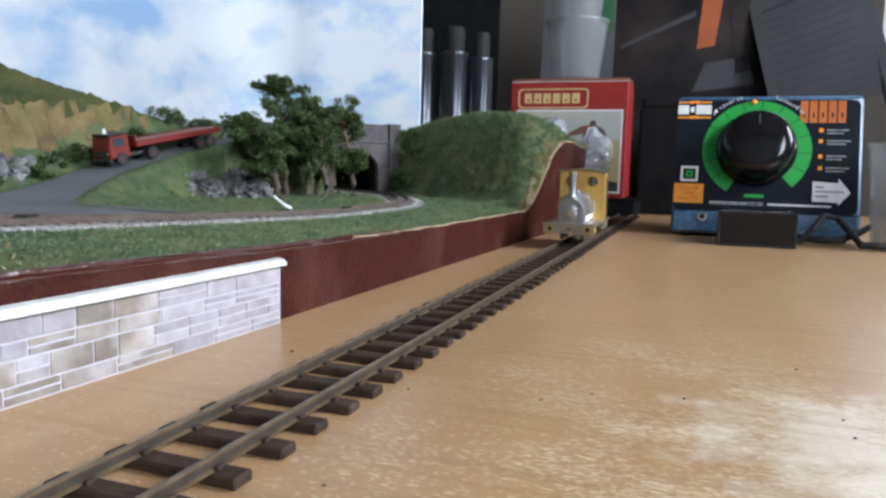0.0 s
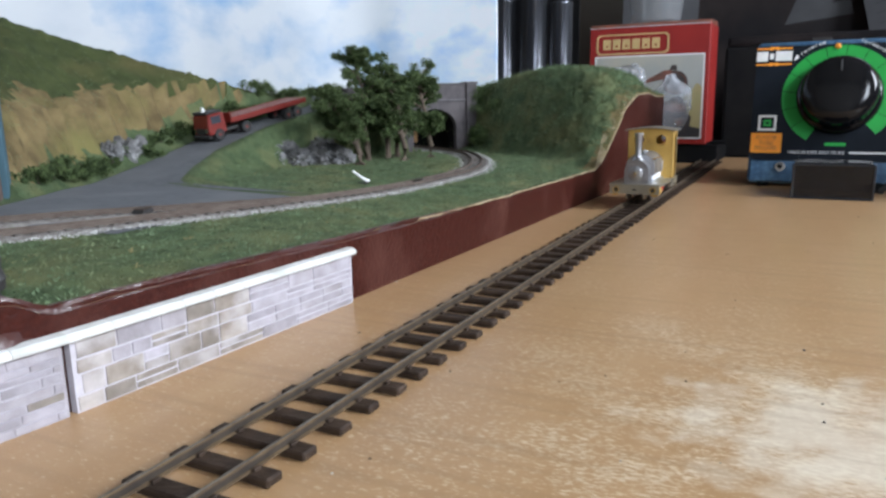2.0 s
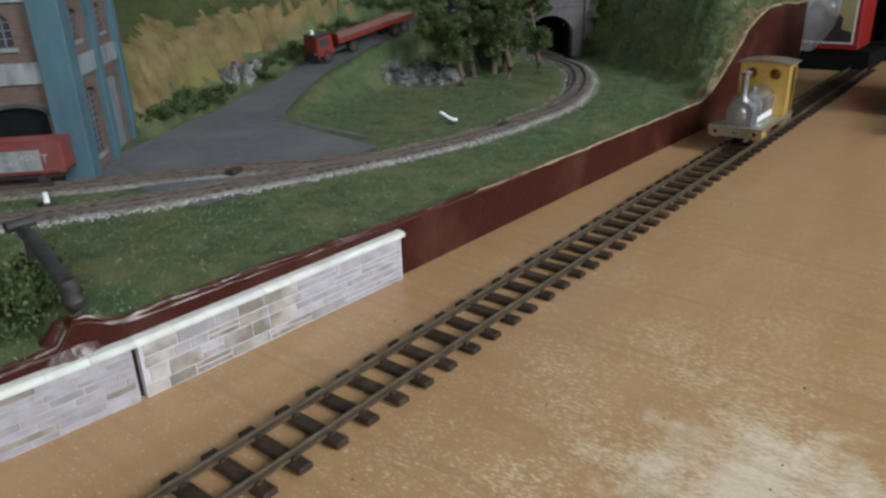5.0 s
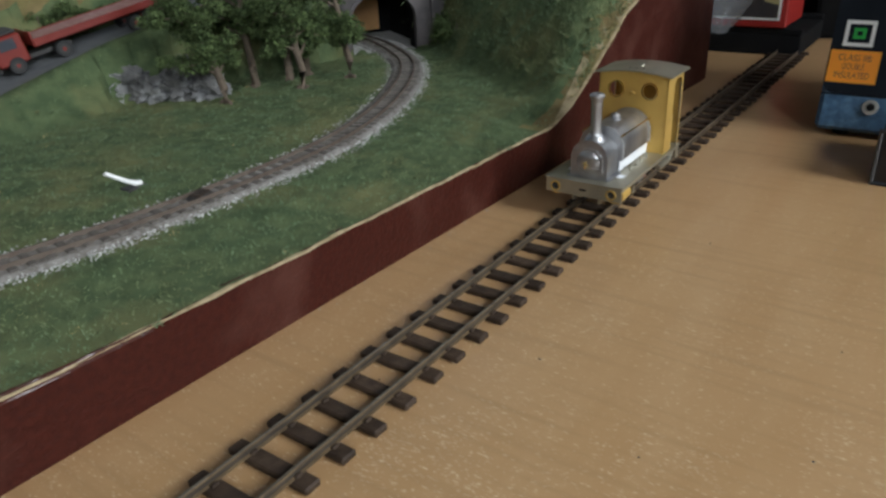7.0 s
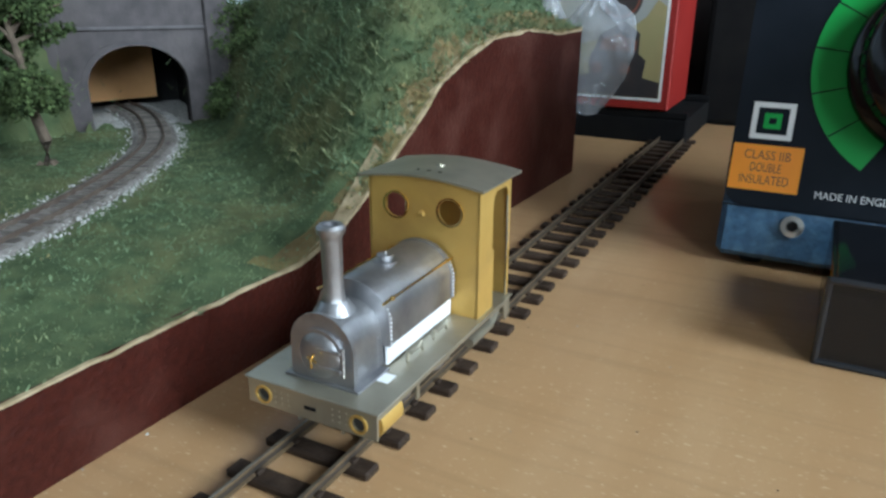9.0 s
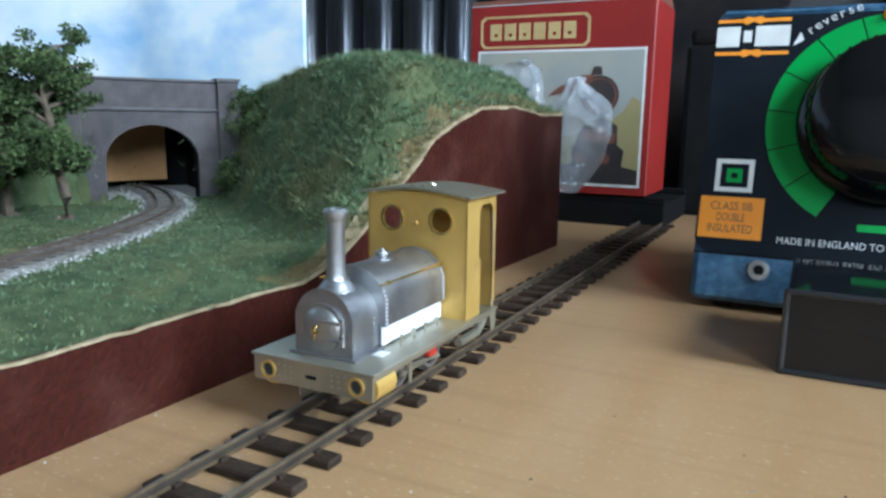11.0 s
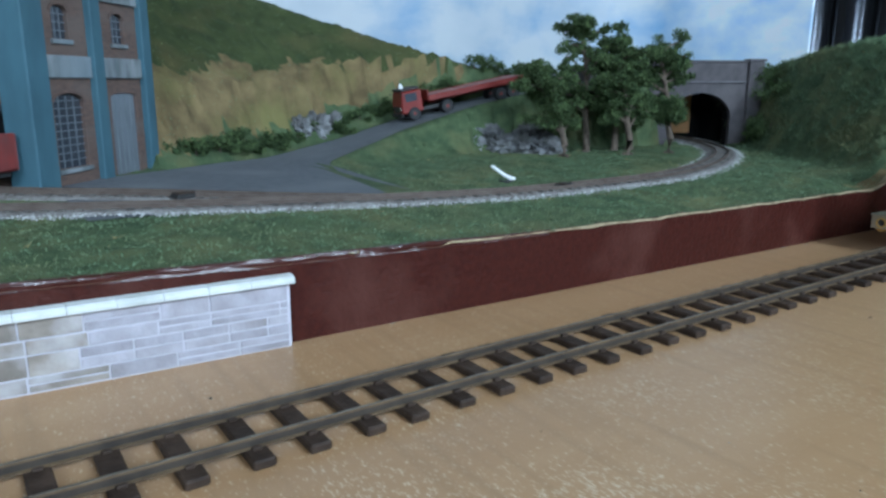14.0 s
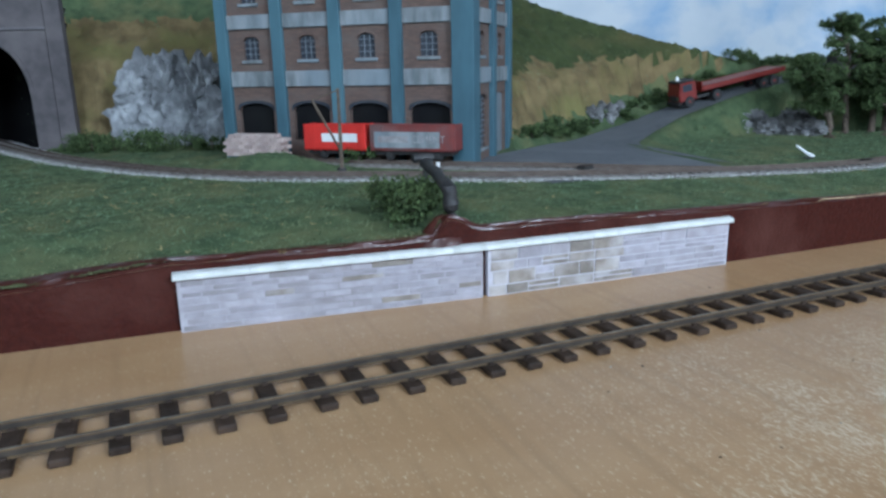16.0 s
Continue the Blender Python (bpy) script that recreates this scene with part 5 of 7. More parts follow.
# ---- water crane, ground lever, lamp ----
wc = thing("water_crane", P(-1.38, 0.83, 0.0), "black water crane with a drooping hose over the bank", "water crane")
M["cranebk"] = material("matt_black_casting", (0.022, 0.021, 0.022), 0.6, second=(0.045, 0.042, 0.04), scale=150, bump=0.4)
part("column", lathe([(0, 0.26), (0.034, 0.26), (0.034, 0.275), (0.014, 0.285), (0.012, 0.43), (0.020, 0.44), (0.020, 0.455), (0, 0.46)], 14, Matrix.Translation((-0.40, 0.07, 0))), "cranebk", wc)
part("arm", tube([(-0.43, 0.075, 0.446), (-0.36, 0.064, 0.452), (-0.28, 0.046, 0.440), (-0.20, 0.034, 0.442), (-0.10, 0.014, 0.424), (-0.03, 0.004, 0.418), (0.002, 0, 0.404)], [0.021, 0.024, 0.020, 0.024, 0.021, 0.026, 0.028], 10), "cranebk", wc, smooth=True)
part("hose", tube([(0.001, 0, 0.418), (0.004, 0.003, 0.395), (0.002, 0.005, 0.375), (0.006, 0.006, 0.352), (0.002, 0.007, 0.33), (0.004, 0.007, 0.302)], [0.026, 0.029, 0.027, 0.031, 0.028, 0.031], 10), "cranebk", wc, "hanging black leather hose", smooth=True)
part("counterweight", cyl((-0.44, 0.03, 0.468), (-0.44, 0.12, 0.468), 0.018, seg=12), "cranebk", wc)
part("chain", tube([(-0.36, 0.06, 0.44), (-0.37, 0.06, 0.34), (-0.355, 0.06, 0.30)], 0.004, 6), "cranebk", wc)
mound_mesh = lathe([(0.125, 0.0), (0.105, 0.022), (0.078, 0.045), (0.050, 0.075), (0.028, 0.098), (0.010, 0.106), (0.0, 0.107)], 28)
for v in mound_mesh.verts:
    v.co.x *= 0.62
    v.co += Vector((0.5, 0.6, 0.5)) * 0.016 * noise.noise(v.co * 26)
mound = part("plaster_mound", mound_mesh, "maroongloss", smooth=True, m=P(-1.385, 0.80, 0.205))
tagged(mound, "lumpy maroon painted plaster mound at the board's edge", "plaster mound")
lv = thing("point_lever", P(-2.15, 3.575, G), "white ground lever tipped over beside the line", "point lever")
part("base", B(-0.03, 0.03, -0.045, 0.045, 0, 0.012, 0.003), "chassis", lv)
part("handle", tube([(0.0, 0.03, 0.016), (0.0, 0.005, 0.022), (-0.01, -0.02, 0.035), (-0.03, -0.09, 0.085)], [0.010, 0.011, 0.009, 0.008], 8), "white", lv, "white painted bent handle", smooth=True)
lv2 = thing("point_lever", P(-2.58, 1.29, 0.276), "small white ground lever beside the siding", "point lever")
part("base", B(-0.03, 0.03, -0.03, 0.03, 0, 0.014, 0.003), "chassis", lv2)
part("handle", tube([(0, 0, 0.01), (0.0, 0.0, 0.06)], [0.014, 0.010], 8), "white", lv2, smooth=True)
for x, y in ((-1.80, 3.61), (-2.30, 2.05)):
    bx = thing("point_motor_box", P(x, y, float(gz(y)) + 0.012, 20), "small dark cover box beside the sleepers", "point motor")
    part("cover", B(-0.03, 0.03, -0.045, 0.045, 0, 0.022, 0.006), "chassis", bx)
    part("lid", B(-0.024, 0.024, -0.038, 0.038, 0.022, 0.027, 0.002), "sleeper", bx)


# ---- flatbed lorry ----
lorry = thing("flatbed_lorry", P(-3.80, 3.93, 0.452, -10.3, 11.0), "red articulated flatbed lorry with an empty deck on the lane", "lorry")
cab = part("cab", prism([(0.0, 0.05), (0.0, 0.115), (0.018, 0.20), (0.15, 0.20), (0.16, 0.19), (0.16, 0.05)], -0.095, 0.095, "x", bevel=0.008), "red", lorry, "red forward control cab")
part("windscreen", B(-0.08, 0.08, -0.003, 0.004, 0.0, 0.062, 0.001), "darkglass", cab, m=P(0, 0.0085, 0.125, 0, -12))
for s in (-1, 1):
    part("side_window", B(s * 0.0955 - 0.002, s * 0.0955 + 0.002, 0.035, 0.12, 0.128, 0.182, 0.001), "darkglass", cab)
    part("headlamp", cyl((s * 0.07, 0.002, 0.085), (s * 0.07, -0.006, 0.085), 0.013, seg=12), "chrome", cab)
    part("mirror_arm", tube([(s * 0.095, 0.02, 0.18), (s * 0.125, 0.0, 0.185)], 0.003, 5), "chassis", cab)
part("grille", B(-0.055, 0.055, -0.005, 0.003, 0.06, 0.105, 0.002), "chassis", cab)
part("bumper", B(-0.10, 0.10, -0.012, 0.004, 0.03, 0.052, 0.004), "chassis", cab)
part("roof_box", B(-0.085, 0.085, 0.01, 0.15, 0.20, 0.218, 0.006), "chassis", cab, "dark roof")
part("roof_lamp", cyl((0.0, 0.05, 0.218), (0.0, 0.05, 0.25), 0.016, 0.010, 12), "white", cab, "white roof lamp")
part("tractor_frame", B(-0.05, 0.05, 0.03, 0.40, 0.045, 0.07, 0.003), "chassis", lorry)
dk = part("deck", B(-0.115, 0.115, 0.20, 0.96, 0.125, 0.142, 0.003), "deck", lorry, "pale worn plank deck")
for s in (-1, 1):
    part("side_rave", B(s * 0.115 - 0.006, s * 0.115 + 0.006, 0.20, 0.96, 0.108, 0.146, 0.002), "red", dk)
for k in range(1, 19):
    part("plank_gap", B(-0.108, 0.108, 0.20 + 0.04 * k - 0.001, 0.20 + 0.04 * k + 0.001, 0.1421, 0.1429), "red", dk)
part("headboard", B(-0.115, 0.115, 0.194, 0.204, 0.11, 0.185, 0.002), "red", lorry)
for s in (-1, 1):
    part("chassis_rail", B(s * 0.05 - 0.008, s * 0.05 + 0.008, 0.21, 0.94, 0.09, 0.124, 0.003), "red", lorry)


def wheel(x, y, z, r, w, parent):
    t = part("tyre", lathe([(r * 0.62, -w / 2), (r * 0.93, -w / 2), (r, -w / 4), (r, w / 4), (r * 0.93, w / 2), (r * 0.62, w / 2)], 20, Matrix.Translation((x, y, z)) @ Matrix.Rotation(radians(90), 4, "Y")), "tyre", parent, smooth=True)
    part("hub", cyl((x - w * 0.42, y, z), (x + w * 0.42, y, z), r * 0.63, seg=14), "chassis", t)
    part("hub_cap", cyl((x - w * 0.5, y, z), (x + w * 0.5, y, z), r * 0.25, seg=10), "red", t)


for s in (-1, 1):
    wheel(s * 0.085, 0.085, 0.044, 0.044, 0.032, lorry)
    wheel(s * 0.080, 0.335, 0.046, 0.046, 0.05, lorry)
    wheel(s * 0.085, 0.76, 0.046, 0.046, 0.05, lorry)
    wheel(s * 0.085, 0.86, 0.046, 0.046, 0.05, lorry)


# ---- saddle tank engine ----
LOCO_Y = 4.62
eng = thing("locomotive", P(-0.764, LOCO_Y, 0.0075), "unpainted brass and white metal saddle tank engine on the track", "locomotive")
# running plate and beams
hole_l, hole_r = circle(-0.118, 0.131, 0.016, 16), circle(0.118, 0.131, 0.016, 16)
beam = part("buffer_beam", plate([(-0.160, 0.104), (0.160, 0.104), (0.160, 0.160), (-0.160, 0.160)], [hole_l, hole_r], 0.0, 0.006), "nickel", eng, "nickel silver front beam with round holes")
for s in (-1, 1):
    part("buffer_ring", lathe([(0.016, -0.004), (0.021, -0.004), (0.021, 0.0), (0.016, 0.0), (0.016, -0.004)], 20, Matrix.Translation((s * 0.118, 0, 0.131)) @ Matrix.Rotation(radians(90), 4, "X") @ Matrix.Diagonal((1, 1, -1, 1))), "brass", beam)
    part("backing_plate", B(s * 0.118 - 0.024, s * 0.118 + 0.024, 0.0065, 0.009, 0.110, 0.152), "chassis", beam)
for x, z in [(s * x, z) for s in (-1, 1) for x in (0.055, 0.072, 0.089) for z in (0.120, 0.133, 0.146)]:
    part("rivet", blob(0.0028, 0, 1, 1), "nickel", beam, m=P(x, 0.0, z))
part("coupling_slot", B(-0.014, 0.014, -0.0012, 0.0002, 0.127, 0.135), "black", beam)
part("rear_beam", B(-0.160, 0.160, 0.650, 0.656, 0.104, 0.160, 0.001), "nickel", eng)
part("footplate", B(-0.166, 0.166, -0.004, 0.660, 0.160, 0.166, 0.0015), "nickel", eng, "flat nickel silver running plate")
for s in (-1, 1):
    part("valance", B(s * 0.158 - 0.002, s * 0.158 + 0.002, 0.006, 0.650, 0.147, 0.160), "nickel", eng)
    part("rear_step", prism([(0.615, 0.160), (0.655, 0.160), (0.648, 0.098), (0.630, 0.098)], s * 0.156 - 0.002, s * 0.156 + 0.002, "x"), "nickel", eng)
# frames, wheels and rods
frame_side = [(0.03, 0.070), (0.10, 0.062), (0.16, 0.075), (0.50, 0.075), (0.56, 0.062), (0.63, 0.075), (0.63, 0.160), (0.03, 0.160)]
for s in (-1, 1):
    part("frame_plate", plate(frame_side, [circle(0.30, 0.125, 0.018, 12), circle(0.345, 0.125, 0.015, 12)], s * 0.055 - 0.003, s * 0.055 + 0.003, "x"), "nickel", eng)
    for y in (0.23, 0.40):
        w = part("wheel", lathe([(0.040, -0.009), (0.050, -0.009), (0.052, -0.006), (0.058, -0.006 if s > 0 else -0.009), (0.058, -0.009), (0.050, 0.009), (0.040, 0.009), (0.040, -0.009)], 28, Matrix.Translation((s * 0.078, y, 0.098)) @ Matrix.Rotation(radians(90), 4, "Y")), "steel", eng, smooth=True)
        part("wheel_centre", cyl((s * 0.078 - 0.004, y, 0.098), (s * 0.078 + 0.004, y, 0.098), 0.041, seg=24), "chassis", w)
        part("crank_boss", cyl((s * 0.078, y, 0.098), (s * 0.096, y, 0.098), 0.014, seg=14), "redwheel" if y > 0.3 else "steel", w)
    part("coupling_rod", B(s * 0.098 - 0.003, s * 0.098 + 0.003, 0.215, 0.415, 0.079, 0.089, 0.002), "nickel", eng)
    part("connecting_rod", tube([(s * 0.108, 0.11, 0.122), (s * 0.108, 0.40, 0.084)], 0.005, 6), "nickel", eng)
    part("red_bracket", B(s * 0.11 - 0.012, s * 0.11 + 0.012, 0.330, 0.362, 0.098, 0.136, 0.005), "redwheel", eng, "red painted bracket")
    cy = part("cylinder", lathe([(0, 0.0), (0.022, 0.0), (0.024, 0.004), (0.034, 0.004), (0.034, 0.082), (0.024, 0.082), (0.022, 0.088), (0.008, 0.088), (0.008, 0.12), (0, 0.12)], 24, Matrix.Translation((s * 0.126, 0.018, 0.122)) @ Matrix.Rotation(radians(-90), 4, "X")), "brass", eng, "brass cylinder with turned covers", smooth=True)
    part("cylinder_cover", lathe([(0.010, -0.004), (0.022, -0.004), (0.022, 0.0), (0.010, 0.0), (0.010, -0.004)], 18, Matrix.Translation((s * 0.126, 0.018, 0.122)) @ Matrix.Rotation(radians(-90), 4, "X")), "brassbright", cy)
    part("slide_bar", B(s * 0.116 - 0.004, s * 0.116 + 0.004, 0.10, 0.215, 0.133, 0.138), "nickel", eng)
    part("crosshead", B(s * 0.116 - 0.008, s * 0.116 + 0.008, 0.14, 0.165, 0.112, 0.138, 0.002), "steel", eng)
    part("frame_bracket", B(s * 0.125 - 0.002, s * 0.125 + 0.002, 0.212, 0.225, 0.072, 0.158), "nickel", eng)
    part("injector_pipe", tube([(s * 0.145, 0.44, 0.112), (s * 0.145, 0.56, 0.112), (s * 0.145, 0.60, 0.14)], 0.012, 8), "nickel", eng)
# smokebox
r, zc = 0.073, 0.243
arch_pts = [(-r, 0.166), (r, 0.166)] + arc(0, zc, r, 0, 180, 20)
sm = part("smokebox", prism(arch_pts, 0.055, 0.150, "y"), "steel", eng, "grey white metal smokebox", smooth=True)
part("front_plate", prism([(x * 1.06, 0.166 + (z - 0.166) * 1.035) for x, z in arch_pts], 0.047, 0.055, "y"), "steel", sm, smooth=True)
part("door", lathe([(0.050, 0.0), (0.050, 0.006), (0.044, 0.012), (0.025, 0.017), (0, 0.018)], 28, Matrix.Translation((0, 0.047, 0.232)) @ Matrix.Rotation(radians(90), 4, "X")), "steel", sm, "round smokebox door", smooth=True)
part("door_ring", lathe([(0.050, 0.0), (0.050, 0.007), (0.058, 0.007), (0.058, 0.0)], 28, Matrix.Translation((0, 0.047, 0.232)) @ Matrix.Rotation(radians(90), 4, "X")), "steel", sm, smooth=True)
for z in (0.212, 0.252):
    part("hinge_strap", B(0.0, 0.058, 0.0285, 0.034, z - 0.003, z + 0.003, 0.001), "steel", sm)
part("hinge_post", tube([(0.060, 0.036, 0.200), (0.060, 0.036, 0.264)], 0.004, 6), "steel", sm)
part("door_handle", tube([(-0.004, 0.018, 0.214), (-0.002, 0.014, 0.232), (0.003, 0.018, 0.246)], 0.0035, 6), "brassbright", sm, "polished brass door handle")
part("door_dart", tube([(-0.012, 0.016, 0.238), (0.010, 0.016, 0.230)], 0.003, 6), "brassbright", sm)
for s in (-1, 1):
    for k in range(7):
        part("rivet", blob(0.003, 0, 1, 1), "steel", sm, m=P(s * (r + 0.0), 0.062, 0.176 + 0.011 * k))
        part("rivet", blob(0.003, 0, 1, 1), "steel", sm, m=P(s * (r + 0.0), 0.143, 0.176 + 0.011 * k))
part("smokebox_foot", B(-0.092, 0.092, 0.040, 0.158, 0.166, 0.171, 0.001), "steel", eng)
# boiler, saddle tank
part("boiler", prism([(-0.074, 0.172), (0.074, 0.172)] + arc(0, 0.243, 0.072, 0, 180, 16), 0.150, 0.466, "y"), "steel", eng, smooth=True)
for s in (-1, 1):
    # window reflection painted as a white strip
    part("firebox_side", B(s * 0.079 - 0.003, s * 0.079 + 0.003, 0.165, 0.462, 0.170, 0.226, 0.001), "steelbright", eng, "metal strip below the tank with window glare painted white")
tank_pts = [(-0.090, 0.218), (-0.088, 0.285), (-0.078, 0.312), (-0.060, 0.330)] + [(x, 0.332 + 0.020 * math.cos(x / 0.058 * 1.35)) for x in (-0.045, -0.030, -0.015, 0.0, 0.015, 0.030, 0.045)] + [(0.060, 0.330), (0.078, 0.312), (0.088, 0.285), (0.090, 0.218)]
tk = part("saddle_tank", prism(tank_pts, 0.168, 0.458, "y"), "steel", eng, "dull grey saddle tank with rivet bands", smooth=True)
for y in (0.160, 0.448):
    part("tank_band", prism([(x * 1.025, 0.218 + (z - 0.218) * 1.02) for x, z in tank_pts], y, y + 0.012, "y"), "steel", tk, smooth=True)
for s in (-1, 1):
    for y in (0.166, 0.454):
        for k in range(9):
            part("rivet", blob(0.003, 0, 1, 1), "steelbright", tk, m=P(s * (0.0925 - 0.004 * max(0, k - 6)), y, 0.225 + 0.0095 * k))
    rail = part("handrail", tube([(s * 0.084, 0.150, 0.318), (s * 0.084, 0.462, 0.318)], 0.0026, 6), "brassbright", tk, "thin brass handrail wire")
    for y in (0.19, 0.44):
        part("handrail_knob", blob(0.006, 0, 1, 2), "brassbright", rail, m=P(s * 0.082, y, 0.317))
part("filler", lathe([(0, 0.345), (0.027, 0.345), (0.027, 0.353), (0.016, 0.355), (0.016, 0.362), (0.020, 0.363), (0.019, 0.367), (0.005, 0.369), (0.004, 0.374), (0, 0.374)], 22, Matrix.Translation((0, 0.295, 0))), "steel", tk, "small round filler cap", smooth=True)
for y in (0.235, 0.355):
    for s in (-1, 1):
        b = part("pipe_bracket", tube([(s * 0.110, y - 0.032, 0.168), (s * 0.108, y - 0.030, 0.190), (s * 0.108, y - 0.014, 0.180), (s * 0.108, y + 0.014, 0.180), (s * 0.108, y + 0.030, 0.190), (s * 0.110, y + 0.032, 0.168)], 0.004, 6), "nickel", eng, "small bent pipe bracket")
for s in (-1, 1):
    # white patches with the metal's reflection put into the colour
    part("polished_plate", B(s * 0.105 - 0.014, s * 0.105 + 0.014, 0.105, 0.140, 0.1665, 0.168), "steelbright", eng, "metal patch with its glare painted white")
# chimney
part("chimney", lathe([(0, 0.300), (0.038, 0.300), (0.034, 0.316), (0.025, 0.328), (0.0225, 0.345), (0.0205, 0.36), (0.0215, 0.462), (0.023, 0.470), (0.029, 0.478), (0.029, 0.488), (0.024, 0.494), (0.016, 0.494), (0.015, 0.46), (0, 0.46)], 28, Matrix.Translation((0, 0.098, 0))), "steel", eng, "tall turned metal chimney with a lipped top", smooth=True)
part("chimney_base", lathe([(0.040, 0.306), (0.044, 0.310), (0.036, 0.322), (0.026, 0.334)], 24, Matrix.Translation((0, 0.098, 0))), "steel", eng, smooth=True)
# cab
roof_z = lambda x: 0.492 + 0.017 * math.cos(x / 0.168 * math.pi / 2)
top_edge = [(x, roof_z(x) - 0.004) for x in np.linspace(0.150, -0.150, 13)]
cabm = part("cab_front", plate([(-0.150, 0.166), (0.150, 0.166)] + top_edge, [circle(-0.074, 0.428, 0.031), circle(0.074, 0.428, 0.031)], 0.468, 0.473), "brass", eng, "brass cab front with two round windows")
for s in (-1, 1):
    part("window_rim", lathe([(0.031, -0.004), (0.036, -0.004), (0.036, 0.0), (0.031, 0.0), (0.031, -0.004)], 28, Matrix.Translation((s * 0.074, 0.468, 0.428)) @ Matrix.Rotation(radians(-90), 4, "X")), "brassbright", cabm, smooth=True)
part("whistle_bracket", tube([(0.0, 0.466, 0.420), (0.0, 0.448, 0.420), (0.016, 0.444, 0.422)], 0.005, 6), "brass", cabm)
part("cab_rear", plate([(-0.150, 0.166), (0.150, 0.166)] + top_edge, [circle(-0.074, 0.428, 0.031), circle(0.074, 0.428, 0.031)], 0.650, 0.655), "brass", eng, "brass cab back with two round windows")
cut = [(0.468, 0.166), (0.556, 0.166), (0.556, 0.318), (0.546, 0.326), (0.546, 0.440), (0.552, 0.458), (0.566, 0.468), (0.618, 0.468), (0.632, 0.458), (0.638, 0.440), (0.644, 0.320), (0.644, 0.166), (0.655, 0.166), (0.655, 0.488), (0.468, 0.488)]
for s in (-1, 1):
    part("cab_side", plate(cut, [], s * 0.150 - 0.0025, s * 0.150 + 0.0025, "x"), "brass", eng, "brass cab side with a tall doorway")
    part("door_edge", tube([(s * 0.150, 0.644, 0.168), (s * 0.150, 0.644, 0.32), (s * 0.150, 0.638, 0.44)], 0.0028, 6), "nickel", eng)
bm = bmesh.new()
xs = np.linspace(-0.170, 0.170, 17)
loops = [[bm.verts.new((x, y, roof_z(x) + dz)) for x in xs] for y, dz in ((0.446, 0), (0.678, 0), (0.678, 0.006), (0.446, 0.006))]
for a, b in zip(loops, loops[1:] + loops[:1]):
    for k in range(16):
        bm.faces.new([a[k], a[k + 1], b[k + 1], b[k]])
bm.faces.new([q[0] for q in loops])
bm.faces.new([q[-1] for q in reversed(loops)])
rf = part("cab_roof", bm, "nickel", eng, "curved nickel silver cab roof", smooth=True)
for x in (-0.03, 0.0, 0.03):
    part("roof_hole", cyl((x, 0.50, roof_z(x) + 0.0055), (x, 0.50, roof_z(x) + 0.0068), 0.0045, seg=10), "black", rf)
part("roof_ring", lathe([(0.006, 0.0), (0.012, 0.0), (0.011, 0.004), (0.006, 0.004)], 16, Matrix.Translation((0, 0.56, roof_z(0) + 0.006))), "nickel", rf)

# ---- train controller ----
ctl = thing("train_controller", P(-0.213, 6.275, 0.03), "blue hammered steel train controller with a large black knob", "train controller")
LEAN = math.degrees(math.atan2(0.28, 1.08))
CW, CH = 1.375, 1.135
part("case", prism([(0.0, 0.0), (0.28, 1.09), (0.30, 1.11), (0.34, 1.12), (1.0, 1.08), (1.02, 1.06), (1.02, 0.0)], 0.0, CW, "x", bevel=0.022), "ctlblue", ctl, "blue hammer finish steel case", smooth=True)
for x in (0.12, CW - 0.12):
    for y in (0.10, 0.9):
        part("rubber_foot", cyl((x, y, -0.03), (x, y, 0.004), 0.04, 0.05, 16), "tyre", ctl)
slope = P(0, 0, 0, 0, 90 - LEAN)


def on_face(name, bm, mat, parent, label="", smooth=False):
    ob = part(name, bm, mat, parent, label, smooth)
    ob.matrix_basis = slope
    return ob


# the face's own axes: x along it, y up the slope, z out of it
outline = arc(CW - 0.085, 1.055, 0.06, 0, 90, 6) + arc(0.06, 1.055, 0.06, 90, 180, 6) + arc(0.06, 0.25, 0.06, 180, 270, 6) + arc(CW - 0.085, 0.25, 0.06, 270, 360, 6)
fp = on_face("faceplate", plate(outline, [], 0.002, 0.010, "z"), "ctlface", ctl, "dark navy printed faceplate")
KX, KY = 0.615, 0.700
# speed band: green segments either side of the knob
for a0, a1 in [(a, a + 21.4) for a in np.arange(-48, 227, 22.2)]:
    seg = arc(KX, KY, 0.405, a0, a1, 6) + arc(KX, KY, 0.285, a1, a0, 6)
    part("speed_segment", plate(seg, [], 0.0102, 0.0125, "z"), "green", fp, "bright green printed segment")
kb = part("knob", lathe([(0.300, 0.010), (0.302, 0.05), (0.290, 0.075), (0.272, 0.085), (0.262, 0.205), (0.252, 0.232), (0.225, 0.252), (0.17, 0.268), (0.09, 0.277), (0, 0.280)], 48, Matrix.Translation((KX, KY, 0))), "knob", fp, "large glossy black knob", smooth=True)
for k in range(40):
    a = 2 * math.pi * k / 40
    part("knob_ridge", tube([(KX + 0.270 * math.cos(a), KY + 0.270 * math.sin(a), 0.088), (KX + 0.262 * math.cos(a), KY + 0.262 * math.sin(a), 0.200)], 0.006, 5), "knob", kb)
part("pointer", B(KX - 0.005, KX + 0.005, KY + 0.13, KY + 0.21, 0.262, 0.278), "paper", kb, "thin pale pointer line")
